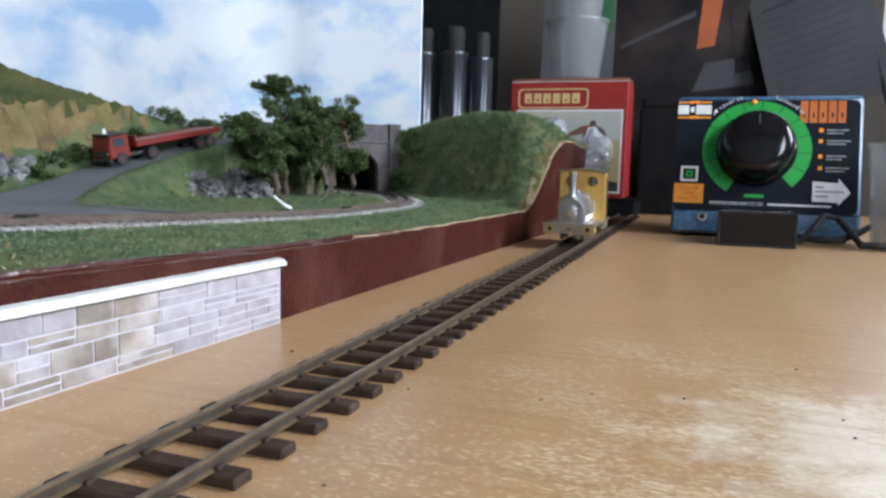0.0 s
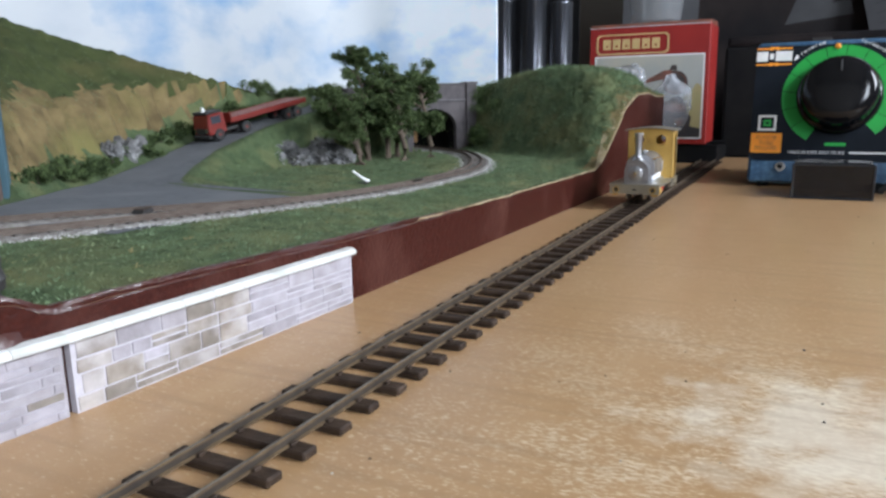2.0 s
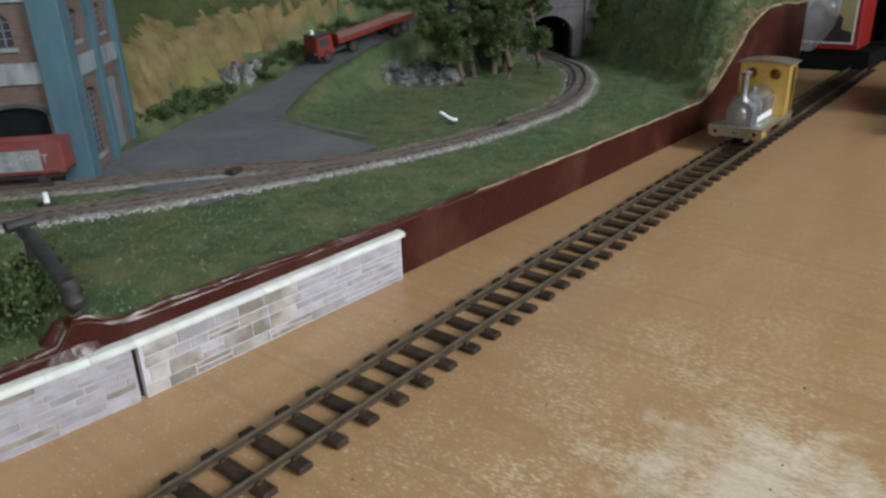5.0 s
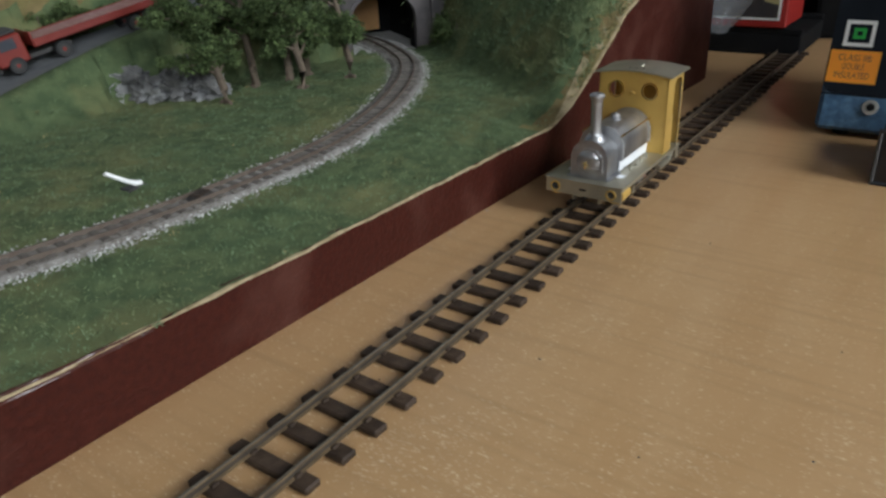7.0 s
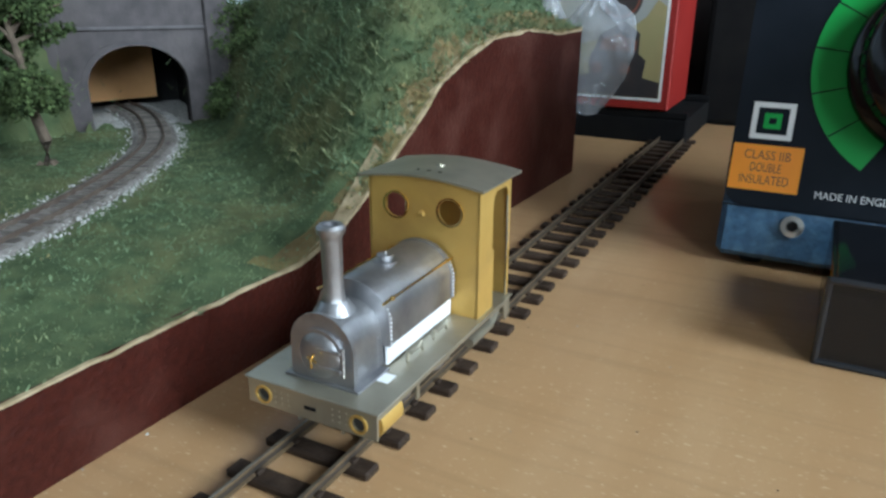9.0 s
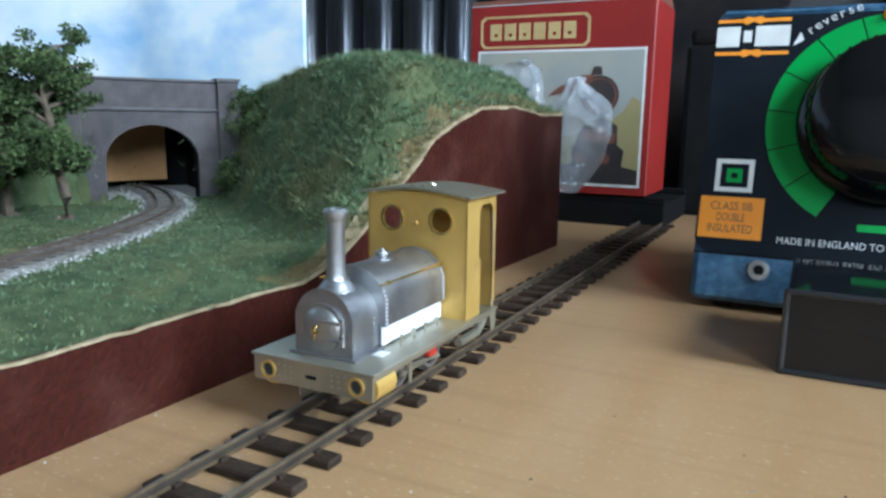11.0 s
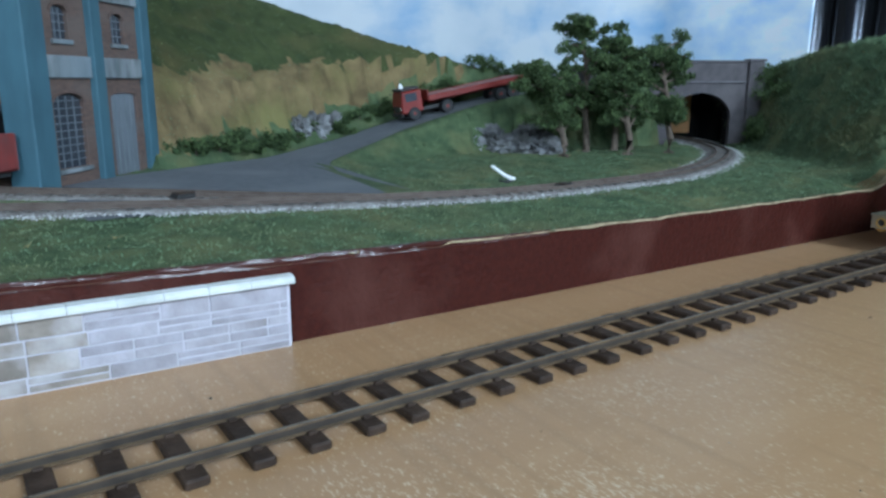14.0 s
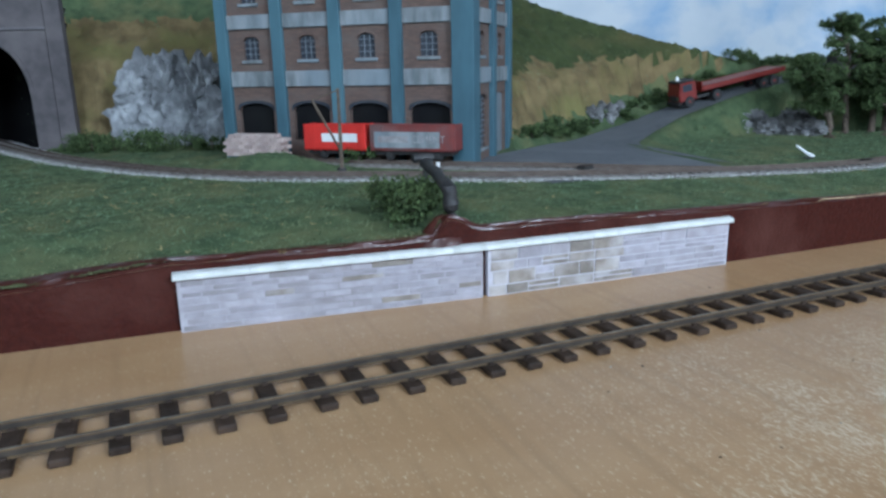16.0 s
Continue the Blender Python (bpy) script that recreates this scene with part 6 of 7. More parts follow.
# makers' panels as plain shapes
lg = part("logo_block", B(0.0, 0.085, 0.995, 1.075, 0.0102, 0.0125), "white", fp)
part("logo_block", B(0.098, 0.128, 1.012, 1.058, 0.0102, 0.0125), "white", fp)
part("logo_block", B(0.140, 0.262, 0.995, 1.075, 0.0102, 0.0125), "white", fp)
for y in (0.968, 1.098):
    part("logo_line", plate([(0.0, y - 0.007), (0.09, y - 0.007), (0.105, y - 0.016), (0.13, y - 0.004), (0.155, y - 0.016), (0.17, y - 0.007), (0.262, y - 0.007), (0.262, y + 0.007), (0.17, y + 0.007), (0.155, y + 0.016), (0.13, y + 0.012), (0.105, y + 0.016), (0.09, y + 0.007), (0.0, y + 0.007)], [], 0.0102, 0.0122, "z"), "orange", fp)
for k in range(5):
    x = 0.925 + 0.067 * k
    part("title_block", plate([(x, 0.925), (x + 0.056, 0.925), (x + 0.056, 1.105), (x, 1.105)], [[(x + 0.022, 0.965), (x + 0.036, 0.965), (x + 0.036, 1.01), (x + 0.022, 1.01)]], 0.0102, 0.0122, "z"), "orangefade", fp)
part("indicator_lamp", lathe([(0.022, 0.010), (0.022, 0.02), (0.014, 0.028), (0, 0.03)], 16, Matrix.Translation((0.582, 1.098, 0))), "orange", fp, smooth=True)
for words, a in (("reverse", 118), ("forward", 62)):
    for k, ch in enumerate(words):
        t = a + (3 - k) * 3.7
        me = text_mesh(ch, 0.050)
        mesh_part("letter", me, "white", fp, m=P(KX + 0.452 * math.cos(radians(t)), KY + 0.452 * math.sin(radians(t)), 0.0125, t - 90))
for a, d in ((136, 1), (44, -1)):
    x, y = KX + 0.452 * math.cos(radians(a)), KY + 0.452 * math.sin(radians(a))
    part("arrow_tip", plate([(x - 0.016 * d, y - 0.022), (x + 0.022 * d, y + 0.0), (x + 0.008 * d, y + 0.032)], [], 0.0102, 0.0122, "z"), "white", fp)
sq = part("safety_square", plate([(0.052, 0.425), (0.188, 0.425), (0.188, 0.552), (0.052, 0.552)], [[(0.070, 0.443), (0.170, 0.443), (0.170, 0.534), (0.070, 0.534)]], 0.0102, 0.0122, "z"), "white", fp)
part("safety_square_inner", plate([(0.092, 0.462), (0.148, 0.462), (0.148, 0.515), (0.092, 0.515)], [[(0.108, 0.478), (0.132, 0.478), (0.132, 0.499), (0.108, 0.499)]], 0.0102, 0.0122, "z"), "green", fp)
lab = part("class_label", B(0.008, 0.236, 0.245, 0.405, 0.0102, 0.0120), "orange", fp, "orange warning label")
for words, y, w in (("CLASS IIB", 0.368, 0.15), ("DOUBLE", 0.325, 0.10), ("INSULATED", 0.282, 0.16)):
    mesh_part("letters", text_mesh(words, 0.045, w), "boxdull", lab, m=P(0.122, y, 0.0124))
mesh_part("letters", text_mesh("MADE IN ENGLAND TO B.S.", 0.036, 0.40), "white", fp, m=P(0.49, 0.252, 0.0104))
part("text_bar", B(0.72, 1.17, 0.246, 0.260, 0.0102, 0.0112), "white", fp)
part("text_bar", B(0.545, 0.69, 0.306, 0.332, 0.0102, 0.0112), "green", fp)
for y, w in ((0.862, 0.15), (0.775, 0.17), (0.652, 0.14), (0.557, 0.16)):
    part("indicator_square", B(1.065, 1.095, y - 0.016, y + 0.016, 0.0102, 0.013, 0.002), "orange", fp)
    part("text_bar", B(1.120, 1.120 + w, y - 0.004, y + 0.010, 0.0102, 0.0112), "band", fp)
    part("text_bar", B(1.120, 1.120 + w * 0.8, y - 0.028, y - 0.016, 0.0102, 0.0112), "band", fp)
ar = part("arrow_label", plate([(1.035, 0.290), (1.215, 0.285), (1.215, 0.262), (1.30, 0.365), (1.215, 0.478), (1.215, 0.440), (1.035, 0.450)], [], 0.0102, 0.0120, "z"), "white", fp, "white arrow label")
for y, w in ((0.405, 0.06), (0.370, 0.20), (0.332, 0.09)):
    part("text_bar", B(1.055, 1.055 + w, y - 0.006, y + 0.006, 0.0121, 0.0128), "band", ar)
sc = on_face("panel_screw", lathe([(0.0, 0.004), (0.018, 0.004), (0.020, 0.016), (0.038, 0.014), (0.038, 0.0)], 20, Matrix.Translation((0.24, 0.135, 0))), "chrome", ctl, "plated cross head screw", smooth=True)
part("screw_slot", cyl((0.24, 0.135, 0.003), (0.24, 0.135, 0.0125), 0.017, seg=12), "black", sc)
on_face("lower_seam", B(0.0, CW, 0.183, 0.190, 0.0005, 0.003), "ctlface", ctl)
lead = thing("black_cable", P(0, 0, 0), "loose black mains cable coiled by the controller", "cable")
part("cable_run", tube([(0.62, 6.18, 0.03), (0.72, 6.0, 0.03), (0.80, 6.0, 0.12), (0.88, 6.1, 0.22), (0.98, 6.12, 0.20), (1.06, 6.0, 0.10), (1.10, 5.9, 0.03), (1.3, 5.95, 0.028), (1.7, 6.3, 0.028)], 0.026, 10), "tyre", lead, smooth=True)
part("cable_run", tube([(0.70, 6.14, 0.05), (0.85, 6.02, 0.04), (0.98, 6.0, 0.045), (1.12, 6.1, 0.10), (1.2, 6.2, 0.14)], 0.024, 10), "tyre", lead, smooth=True)

# smoked cover standing on the board
cv = thing("smoked_cover", P(0.143, 5.605, 0.0), "smoked clear plastic cover box lying on the board", "plastic cover")
M["smokeglass"] = glassy("smoked_clear_plastic", (0.012, 0.013, 0.016), 0.74, 0.06)
for a in (B(0.0, 0.50, 0.0, 0.012, 0.0, 0.245, 0.004), B(0.0, 0.50, 0.55, 0.562, 0.0, 0.245, 0.004), B(0.0, 0.012, 0.012, 0.55, 0.0, 0.245, 0.004), B(0.488, 0.50, 0.012, 0.55, 0.0, 0.245, 0.004), B(0.012, 0.488, 0.012, 0.55, 0.230, 0.245, 0.004)):
    part("cover_wall", a, "smokeglass", cv)
for x in (0.0, 0.50):
    part("corner_rib", tube([(x, 0.004, 0.0), (x, 0.004, 0.245)], 0.010, 8), "smoke", cv, smooth=True)
part("rim", tube([(0.0, 0.0, 0.008), (0.50, 0.0, 0.008)], 0.010, 8), "smoke", cv, smooth=True)
part("rim", tube([(0.0, 0.0, 0.24), (0.50, 0.0, 0.24)], 0.010, 8), "smoke", cv, smooth=True)

# ---- model box, plastic bag ----
hb = thing("model_box", P(-2.115, 8.30, 0.21), "red card model box with a printed engine picture", "box")
BW, BH, BD = 1.31, 1.285, 0.62
part("carton", B(0, BW, 0, BD, 0, BH, 0.008), "boxred", hb, "glossy red card with worn edges")
part("lid_flap", prism([(0.006, BH - 0.004), (0.02, BH + 0.035), (0.55, BH + 0.055), (BD, BH + 0.02), (BD, BH - 0.004)], 0.01, BW - 0.01, "x"), "boxdull", hb, "lifted top flap")
pic = part("picture_panel", B(0.075, 1.255, -0.004, -0.0005, 0.065, 0.965), "boxcream", hb, "printed picture with a pale sky")
part("picture_border", plate([(0.066, 0.056), (1.264, 0.056), (1.264, 0.974), (0.066, 0.974)], [[(0.082, 0.072), (1.248, 0.072), (1.248, 0.958), (0.082, 0.958)]], -0.0054, -0.0042), "white", pic, "white printed border")
part("picture_field", plate([(0.084, 0.074), (1.246, 0.074), (1.246, 0.62), (1.19, 0.66), (1.13, 0.56), (1.05, 0.50), (0.95, 0.44), (0.6, 0.36), (0.084, 0.30)], [], -0.0066, -0.0056), "boxgreen", pic)
part("picture_track", plate([(0.50, 0.076), (1.244, 0.076), (1.244, 0.17), (0.95, 0.24), (0.72, 0.19)], [], -0.0080, -0.0068), "boxdark", pic)
# round boiler front, cab sides and wheels of the printed engine
part("picture_engine", plate([(0.80, 0.17), (1.13, 0.15), (1.15, 0.30), (1.10, 0.34), (1.10, 0.46), (1.00, 0.53), (0.86, 0.46), (0.79, 0.30)], [], -0.0094, -0.0082), "boxdark", pic)
part("picture_engine", plate(circle(0.965, 0.665, 0.132, 28), [], -0.0094, -0.0082), "boxdark", pic)
part("picture_engine", plate([(0.60, 0.66), (0.86, 0.71), (0.93, 0.80), (0.84, 0.80), (0.68, 0.72)], [], -0.0110, -0.0096), "boxdull", pic)
part("picture_engine", plate(circle(0.965, 0.665, 0.116, 28), [circle(0.965, 0.665, 0.106, 28)], -0.0110, -0.0096), "boxdull", pic)
part("picture_engine", plate([(0.90, 0.80), (0.98, 0.80), (0.97, 0.855), (0.92, 0.855)], [], -0.0094, -0.0082), "boxdark", pic)
part("picture_engine", plate([(0.85, 0.36), (1.08, 0.345), (1.09, 0.415), (0.97, 0.455), (0.87, 0.43)], [], -0.0110, -0.0096), "boxdull", pic)
for x in (0.84, 1.02):
    part("picture_engine", plate(circle(x, 0.245, 0.036, 16), [], -0.0110, -0.0096), "boxdull", pic)
fr = [(0.08, 1.02), (0.11, 0.99), (0.85, 0.99), (0.88, 1.02), (0.88, 1.18), (0.85, 1.21), (0.11, 1.21), (0.08, 1.18)]
inner = [(0.48 + (x - 0.48) * 0.955, 1.10 + (y - 1.10) * 0.86) for x, y in fr]
nm = part("name_frame", plate(fr, [inner], -0.004, -0.0005), "gold", hb, "gold outlined name panel")
for k in range(6):
    x = 0.155 + 0.108 * k
    part("name_block", plate([(x, 1.045), (x + 0.086, 1.045), (x + 0.086, 1.158), (x, 1.158)], [[(x + 0.030, 1.07), (x + 0.056, 1.07), (x + 0.056, 1.092), (x + 0.030, 1.092)]] if k != 3 else [], -0.004, -0.0005), "gold", nm)
part("corner_wear", tube([(0.004, 0.0, BH - 0.002), (0.5, -0.001, BH), (BW - 0.004, 0.0, BH - 0.002)], 0.004, 5), "frost", hb)
# guessed support; its wide black also stands for shade below the box
plinth = thing("shade_tray", P(-2.3, 8.32, 0.0), "low black support under the red box, also standing for shade", "tray")
part("tray_base", B(0, 1.62, 0, 0.9, 0.0, 0.16, 0.01), "black", plinth)
part("tray_lip", B(0, 1.62, 0.0, 0.03, 0.16, 0.205, 0.006), "black", plinth)
part("tray_lip", B(0, 1.62, 0.87, 0.90, 0.16, 0.205, 0.006), "black", plinth)


def crumple(width, height, seed, n=26, full=0.5):
    """A crushed, folded sheet of thin film, closed on itself."""
    verts, faces = [], []
    for j in range(n + 1):
        for i in range(n + 1):
            u, v = i / n, j / n
            a = 2 * math.pi * u
            swell = 0.5 * v / full if v < full else 0.5 + 0.5 * (v - full) / (1 - full)
            r = width * (0.10 + 0.90 * math.sin(math.pi * min(0.97, swell + 0.03)) ** 1.1)
            p = Vector((r * math.cos(a), r * 0.42 * math.sin(a), height * v))
            p += Vector((1, 0.6, 0.4)) * 0.16 * width * noise.fractal(Vector((2.5 * math.cos(a), 2.5 * math.sin(a), 4 * v + seed)), 0.8, 2.0, 4)
            p += Vector((0.8, 1, 0.2)) * 0.26 * width * (abs(noise.noise(Vector((2.2 * math.cos(a), 2.2 * math.sin(a) + 4, 3 * v + seed)))) - 0.2)
            verts.append(tuple(p))
    for j in range(n):
        for i in range(n):
            a = j * (n + 1) + i
            faces.append((a, a + 1, a + n + 2, a + n + 1))
    return verts, faces


bag = thing("plastic_bag", P(-1.05, 7.43, 0.30), "crumpled clear polythene bag wedged behind the scenic board", "plastic bag")
sheet("bag_film", *crumple(0.205, 0.64, 3, 44, 0.55), "film", bag, smooth=True)
bag2 = thing("plastic_bag", P(-1.80, 7.75, 0.55), "crumpled clear polythene bag behind the grass bank", "plastic bag")
ob = sheet("bag_film", *crumple(0.33, 0.62, 8), "film", bag2, smooth=True)
ob.rotation_euler = (0, radians(38), 0)
# stand for the bag
part("bag_support", B(-0.25, 0.30, -0.10, 0.15, -0.55, 0.02, 0.01), "black", bag2)

# cup on the box
cp = thing("plastic_cup", P(-1.45, 8.62, 0.21 + BH + 0.05), "frosted plastic measuring cup standing on the red box", "cup")
part("cup_wall", lathe([(0.0, 0.0), (0.265, 0.0), (0.275, 0.02), (0.345, 0.62), (0.37, 0.63), (0.37, 0.66), (0.34, 0.66), (0.262, 0.03), (0.0, 0.03)], 36), "cup", cp, smooth=True)
part("upper_cup", lathe([(0.255, 0.60), (0.335, 1.30), (0.36, 1.31), (0.36, 1.34), (0.325, 1.33), (0.245, 0.62)], 36), "cup", cp, "second cup nested above", smooth=True)
cp2 = thing("plastic_cup", P(1.45, 5.95, 0.0), "pale frosted plastic tub standing beside the controller", "cup")
part("tub_wall", lathe([(0.0, 0.0), (0.27, 0.0), (0.28, 0.02), (0.335, 0.72), (0.355, 0.73), (0.355, 0.76), (0.325, 0.76), (0.265, 0.03), (0.0, 0.03)], 36), "cup", cp2, smooth=True)


# paint tins and jars behind the backdrop's end
def tin(x, y, r, h, z, label):
    t = thing("paint_tin", P(x, y, z), label, "paint tin", "tins on the shelf")
    part("can", lathe([(0, 0), (r, 0), (r * 1.03, 0.02), (r, 0.04), (r, h - 0.04), (r * 1.03, h - 0.02), (r, h), (0, h)], 30), "jar", t, "silvery ribbed can", smooth=True)
    part("lid", lathe([(r * 0.72, h), (r * 0.72, h + 0.30), (r * 0.64, h + 0.34), (0, h + 0.34)], 26), "tyre", t, "black screw lid", smooth=True)
    return t


shelf = thing("shelf_unit", P(-5.2, 9.9, 0.0), "dark shelf unit behind the scenic board", "shelf")
part("shelf_board", B(0, 2.6, -0.35, 0.75, 0.70, 0.80, 0.01), "black", shelf)
part("side_panel", B(0.0, 0.06, -0.35, 0.75, 0.0, 0.70, 0.01), "black", shelf)
part("side_panel", B(2.54, 2.6, -0.35, 0.75, 0.0, 0.70, 0.01), "black", shelf)
part("back_panel", B(0.0, 2.25, 0.75, 0.80, 0.0, 4.4, 0.01), "black", shelf)
for x in (-4.75, -4.28, -3.82, -3.36):
    tin(x, 9.85, 0.20, 1.30, 0.80, "silver metal paint tin with a black lid on the shelf")
tin(-2.98, 9.9, 0.16, 1.22, 0.80, "slim silver metal tin with a black lid on the shelf")


# printed things leaning at the back
def leaning_sheet(name, m, w, h, mat, label, category):
    t = thing(name, m, label, category)
    part("sheet", B(0, w, 0, 0.02, 0, h, 0.004), mat, t)
    return t


pad = leaning_sheet("note_pad", P(0.84, 10.4, 1.15, -14, -18, -18), 1.4, 1.9, "paper", "grey lined form sheet on a pad leaning back", "note pad")
for k in range(11):
    part("ruled_line", B(0.12, 1.13, -0.004, -0.001, 0.14 + 0.135 * k, 0.150 + 0.135 * k), "ink", pad)
part("heading_bar", B(0.15, 0.55, -0.004, -0.001, 1.63, 1.67), "ink", pad)
part("spine", tube([(1.25, 0.01, -0.2), (1.29, 0.03, 0.9), (1.25, 0.05, 1.78)], 0.03, 8), "tyre", pad, smooth=True)
# cover enlarged so that its dark also stands for the shaded wall
mag = leaning_sheet("magazine", P(-1.95, 10.6, 0.0, 2, -8), 3.9, 3.6, "dull", "dark glossy magazine cover, oversized to stand for shade on the wall", "magazine")
part("cover_patch", plate([(1.78, 2.25), (2.02, 2.30), (2.10, 3.0), (1.84, 3.0)], [], -0.006, -0.001), "orangedull", mag, "orange cover shape")
part("cover_patch", plate([(2.3, 1.9), (2.75, 2.0), (2.7, 2.9), (2.2, 2.8)], [], -0.006, -0.001), "dull", mag, "brown cover shape")
part("cover_patch", plate([(0.75, 2.28), (1.75, 2.72), (1.75, 2.80), (0.75, 2.34)], [], -0.006, -0.001), "ink", mag, "pale cover strip")
part("cover_patch", plate([(1.75, 1.65), (2.55, 1.75), (2.45, 2.15), (1.9, 2.05)], [], -0.006, -0.001), "ink", mag, "grey cover shape")
gm = leaning_sheet("booklet", P(-2.25, 10.35, 1.6, 2, -8), 1.0, 1.9, "paper", "white booklet with a green panel leaning against the wall", "booklet")
part("green_panel", B(0.72, 0.98, -0.006, -0.001, 0.85, 1.9), "greendull", gm, "green cover panel")
# black block added to fill the dark gap behind the controller
back_box = thing("dark_filler_block", P(-0.75, 9.2, 0.0), "made-up black block filling the dark gap behind the controller", "case")
part("case_body", B(0, 2.1, 0, 0.9, 0.0, 1.28, 0.04, seg=2), "black", back_box)
part("case_lid", B(0.02, 2.08, 0.02, 0.88, 1.28, 1.40, 0.04, seg=2), "dull", back_box)
part("case_latch", B(0.9, 1.1, -0.02, 0.0, 1.20, 1.34, 0.008), "chassis", back_box)


# ---- static grass and small litter ----
def static_grass(count, seed):
    k = np.random.RandomState(seed)
    X, Y, Z = LAND["X"], LAND["Y"], LAND["Z"]
    n0, n1 = X.shape
    i, j = k.randint(0, n0 - 1, count), k.randint(0, n1 - 1, count)
    keep = k.rand(count) < np.clip(1.5 - 0.35 * (fx(Y[i, j]) - X[i, j]), 0.25, 1)
    i, j = i[keep], j[keep]
    u, v = k.rand(len(i)), k.rand(len(i))

    def at(A):
        return A[i, j] * (1 - u) * (1 - v) + A[i + 1, j] * u * (1 - v) + A[i, j + 1] * (1 - u) * v + A[i + 1, j + 1] * u * v

    p = np.stack([at(X), at(Y), at(Z)], -1)
    ok = tarmac_gap(p[:, 0], p[:, 1]) > 0.01
    for line in (MAIN, SIDING):
        pts = smooth_line(line, 0.05)
        near = np.min(np.hypot(p[:, None, 0] - pts[None, ::2, 0], p[:, None, 1] - pts[None, ::2, 1]), axis=1)
        ok &= near > 0.115
    p = p[ok]
    n = len(p)
    a = k.rand(n) * 6.283
    high = smoothstep(4.9, 5.6, p[:, 1]) * smoothstep(0.29, 0.40, p[:, 2])
    h = (0.006 + 0.009 * k.rand(n)) * (1 + 2.2 * high)
    lean = np.stack([k.normal(size=n), k.normal(size=n), 0 * a], -1) * (0.011 + 0.021 * high)[:, None]
    side = np.stack([np.cos(a), np.sin(a), 0 * a], -1) * 0.0028
    base = p - (0, 0, 0.004)
    tip = base + lean + np.stack([0 * h, 0 * h, h], -1)
    verts = np.stack([base - side, base + side, tip], 1).reshape(-1, 3).tolist()
    ob = sheet("static_grass", verts, [(3 * q, 3 * q + 1, 3 * q + 2) for q in range(n)], "tuft")
    return tagged(ob, "short fuzzy static grass fibres over the land", "grass", kind="stuff")


static_grass(260000, 5)


def tufts(name, count, blades, length, seed, mat, where, label):
    """Small clumps of longer fibres, spread where the given chance says."""
    k = np.random.RandomState(seed)
    X, Y, Z = LAND["X"], LAND["Y"], LAND["Z"]
    i, j = k.randint(0, X.shape[0], count), k.randint(0, X.shape[1], count)
    p = np.stack([X[i, j], Y[i, j], Z[i, j]], -1)
    p[:, :2] += k.uniform(-0.015, 0.015, (count, 2))
    ok = (k.rand(count) < where(p[:, 0], p[:, 1], p[:, 2])) & (tarmac_gap(p[:, 0], p[:, 1]) > 0.03)
    for line in (MAIN, SIDING):
        pts = smooth_line(line, 0.05)
        ok &= np.min(np.hypot(p[:, None, 0] - pts[None, ::2, 0], p[:, None, 1] - pts[None, ::2, 1]), axis=1) > 0.15
    p = np.repeat(p[ok], blades, axis=0)
    n = len(p)
    p[:, :2] += k.normal(size=(n, 2)) * 0.007
    a = k.rand(n) * 6.283
    lean = np.stack([np.cos(a), np.sin(a), 0 * a], -1) * (length * (0.5 + 1.0 * k.rand(n)))[:, None]
    side = np.stack([-np.sin(a), np.cos(a), 0 * a], -1) * 0.0026
    base = p - (0, 0, 0.004)
    tip = base + lean + np.stack([0 * a, 0 * a, length * (0.12 + 0.55 * k.rand(n))], -1)
    verts = np.stack([base - side, base + side, tip], 1).reshape(-1, 3).tolist()
    ob = sheet(name, verts, [(3 * q, 3 * q + 1, 3 * q + 2) for q in range(n)], mat)
    return tagged(ob, label, "grass", kind="stuff")


def on_bank(x, y, z):
    return smoothstep(4.9, 5.5, y) * smoothstep(0.29, 0.36, z) * (x > -3.1)


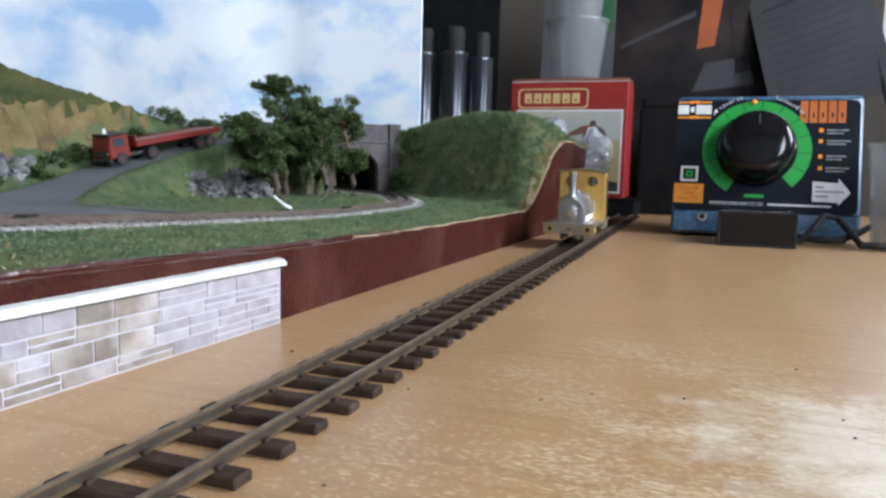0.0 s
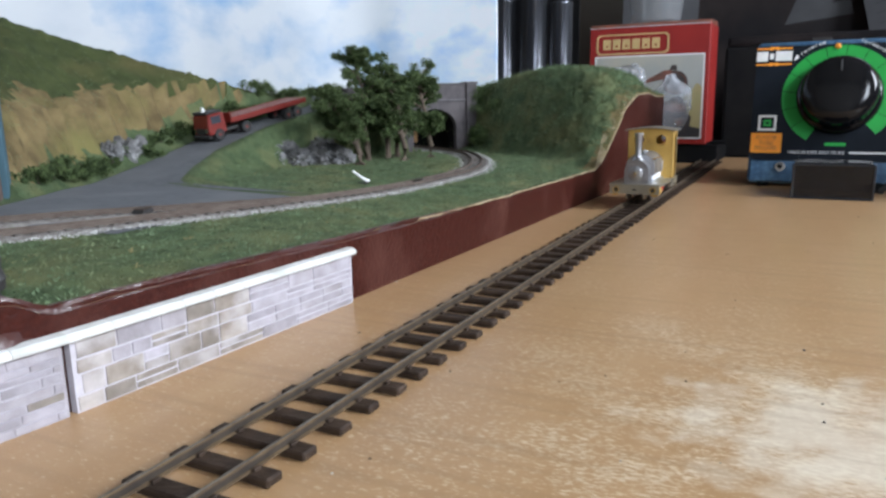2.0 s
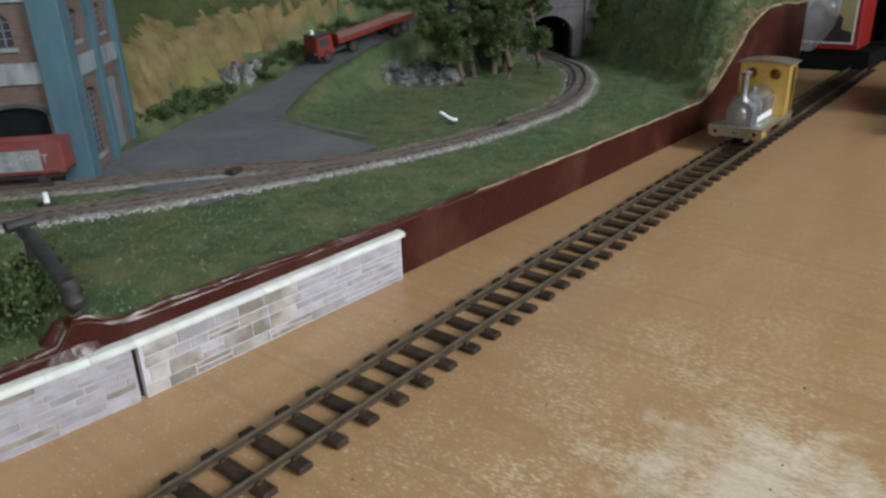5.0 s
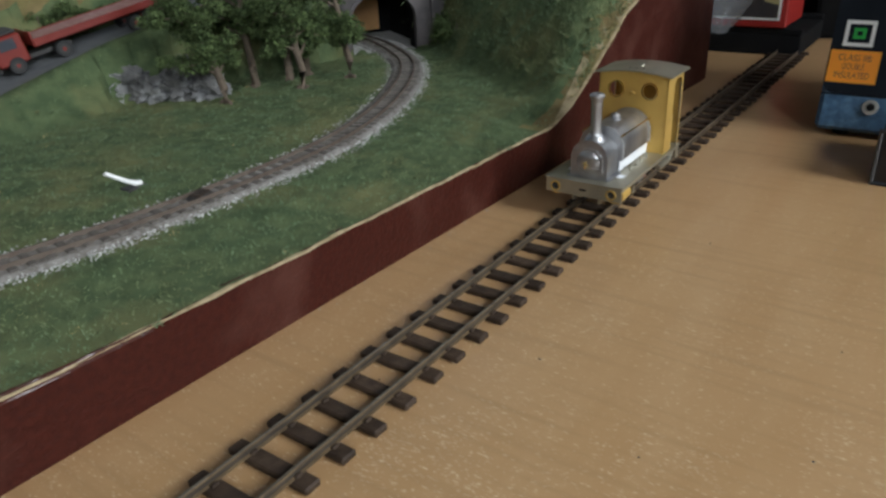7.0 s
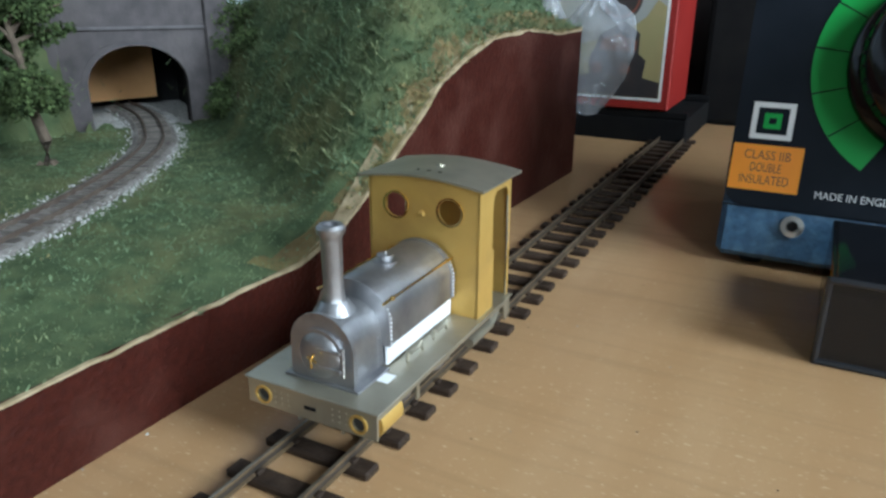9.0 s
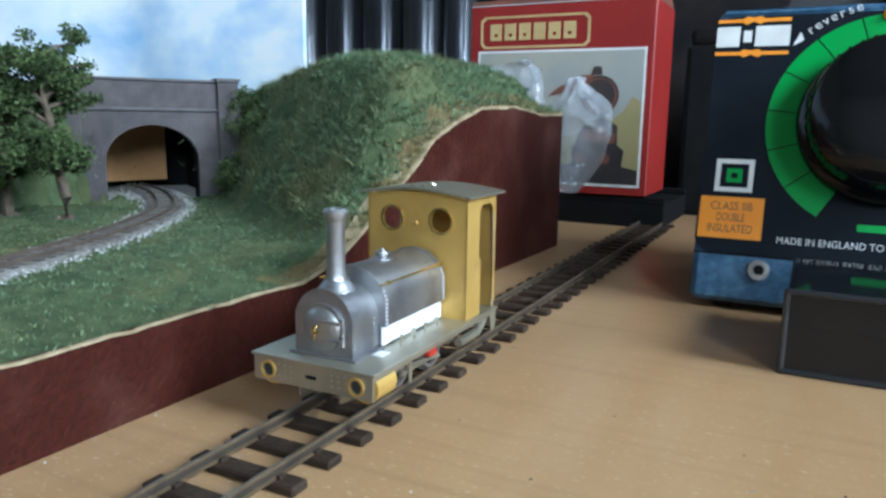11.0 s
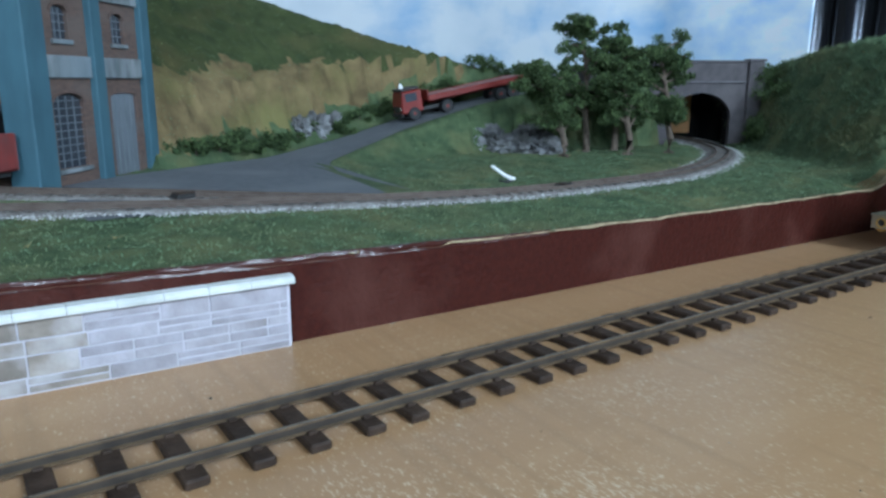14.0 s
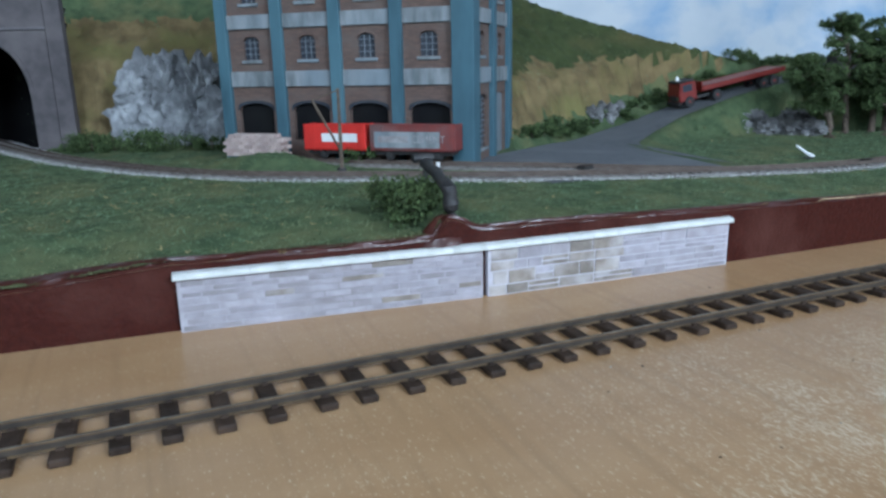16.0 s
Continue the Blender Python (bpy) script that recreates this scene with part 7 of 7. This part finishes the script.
def near_edge(x, y, z):
    d = fx(y) - x
    bank = (y > 4.9) * (z > 0.30) * (1 - smoothstep(0.05, 0.24, d)) * 0.9
    lawn = (y < 0.5) * (d < 1.6) * 0.05
    return bank + lawn + 0.006 * (d < 3) + 0.015 * on_bank(x, y, z)


tufts("grass_tufts", 30000, 11, 0.024, 7, "tuft", lambda x, y, z: 0.035 + 0.965 * on_bank(x, y, z) * smoothstep(0.02, 0.15, fx(y) - x), "thick clumps of green fibre on bank and lawn")
tufts("straw_tufts", 52000, 9, 0.021, 8, "straw", near_edge, "dry straw coloured fibre along the bank's edge")
rnd = random.Random(12)
verts, faces = [], []
for _ in range(46):
    x, y, r = rnd.uniform(-1.05, 0.6), rnd.uniform(0.2, 7.0), rnd.uniform(0.002, 0.006)
    n = len(verts)
    for dx, dy, dz in ((1, 0, 0.1), (-0.6, 0.9, 0.1), (-0.7, -0.8, 0.1), (0, 0, 0.9)):
        verts.append((x + dx * r, y + dy * r * rnd.uniform(0.6, 1.6), dz * r))
    faces += [(n, n + 1, n + 3), (n + 1, n + 2, n + 3), (n + 2, n, n + 3)]
tagged(sheet("crumbs", verts, faces, "chassis"), "dark specks of grit and crumbs on the board", "crumbs", kind="stuff")

rnd = random.Random(31)
verts, faces = [], []
for _ in range(40):
    y = rnd.uniform(2.1, 6.6) if rnd.random() < 0.8 else rnd.uniform(-0.3, 5.0)
    x, r = float(fx(y)) + abs(rnd.gauss(0.012, 0.02)) + 0.006, rnd.uniform(0.0015, 0.0045)
    if rnd.random() < 0.35:
        x, y = rnd.uniform(-0.6, 0.6), rnd.uniform(0.6, 5.6)
    n = len(verts)
    for dx, dy, dz in ((1, 0, 0.1), (-0.6, 0.9, 0.1), (-0.7, -0.8, 0.1), (0, 0, 1.3)):
        verts.append((x + dx * r, y + dy * r * rnd.uniform(0.6, 2.2), dz * r))
    faces += [(n, n + 1, n + 3), (n + 1, n + 2, n + 3), (n + 2, n, n + 3)]
tagged(sheet("plaster_crumbs", verts, faces, "boxcream"), "white plaster and paper crumbs scattered on the board", "crumbs", kind="stuff")
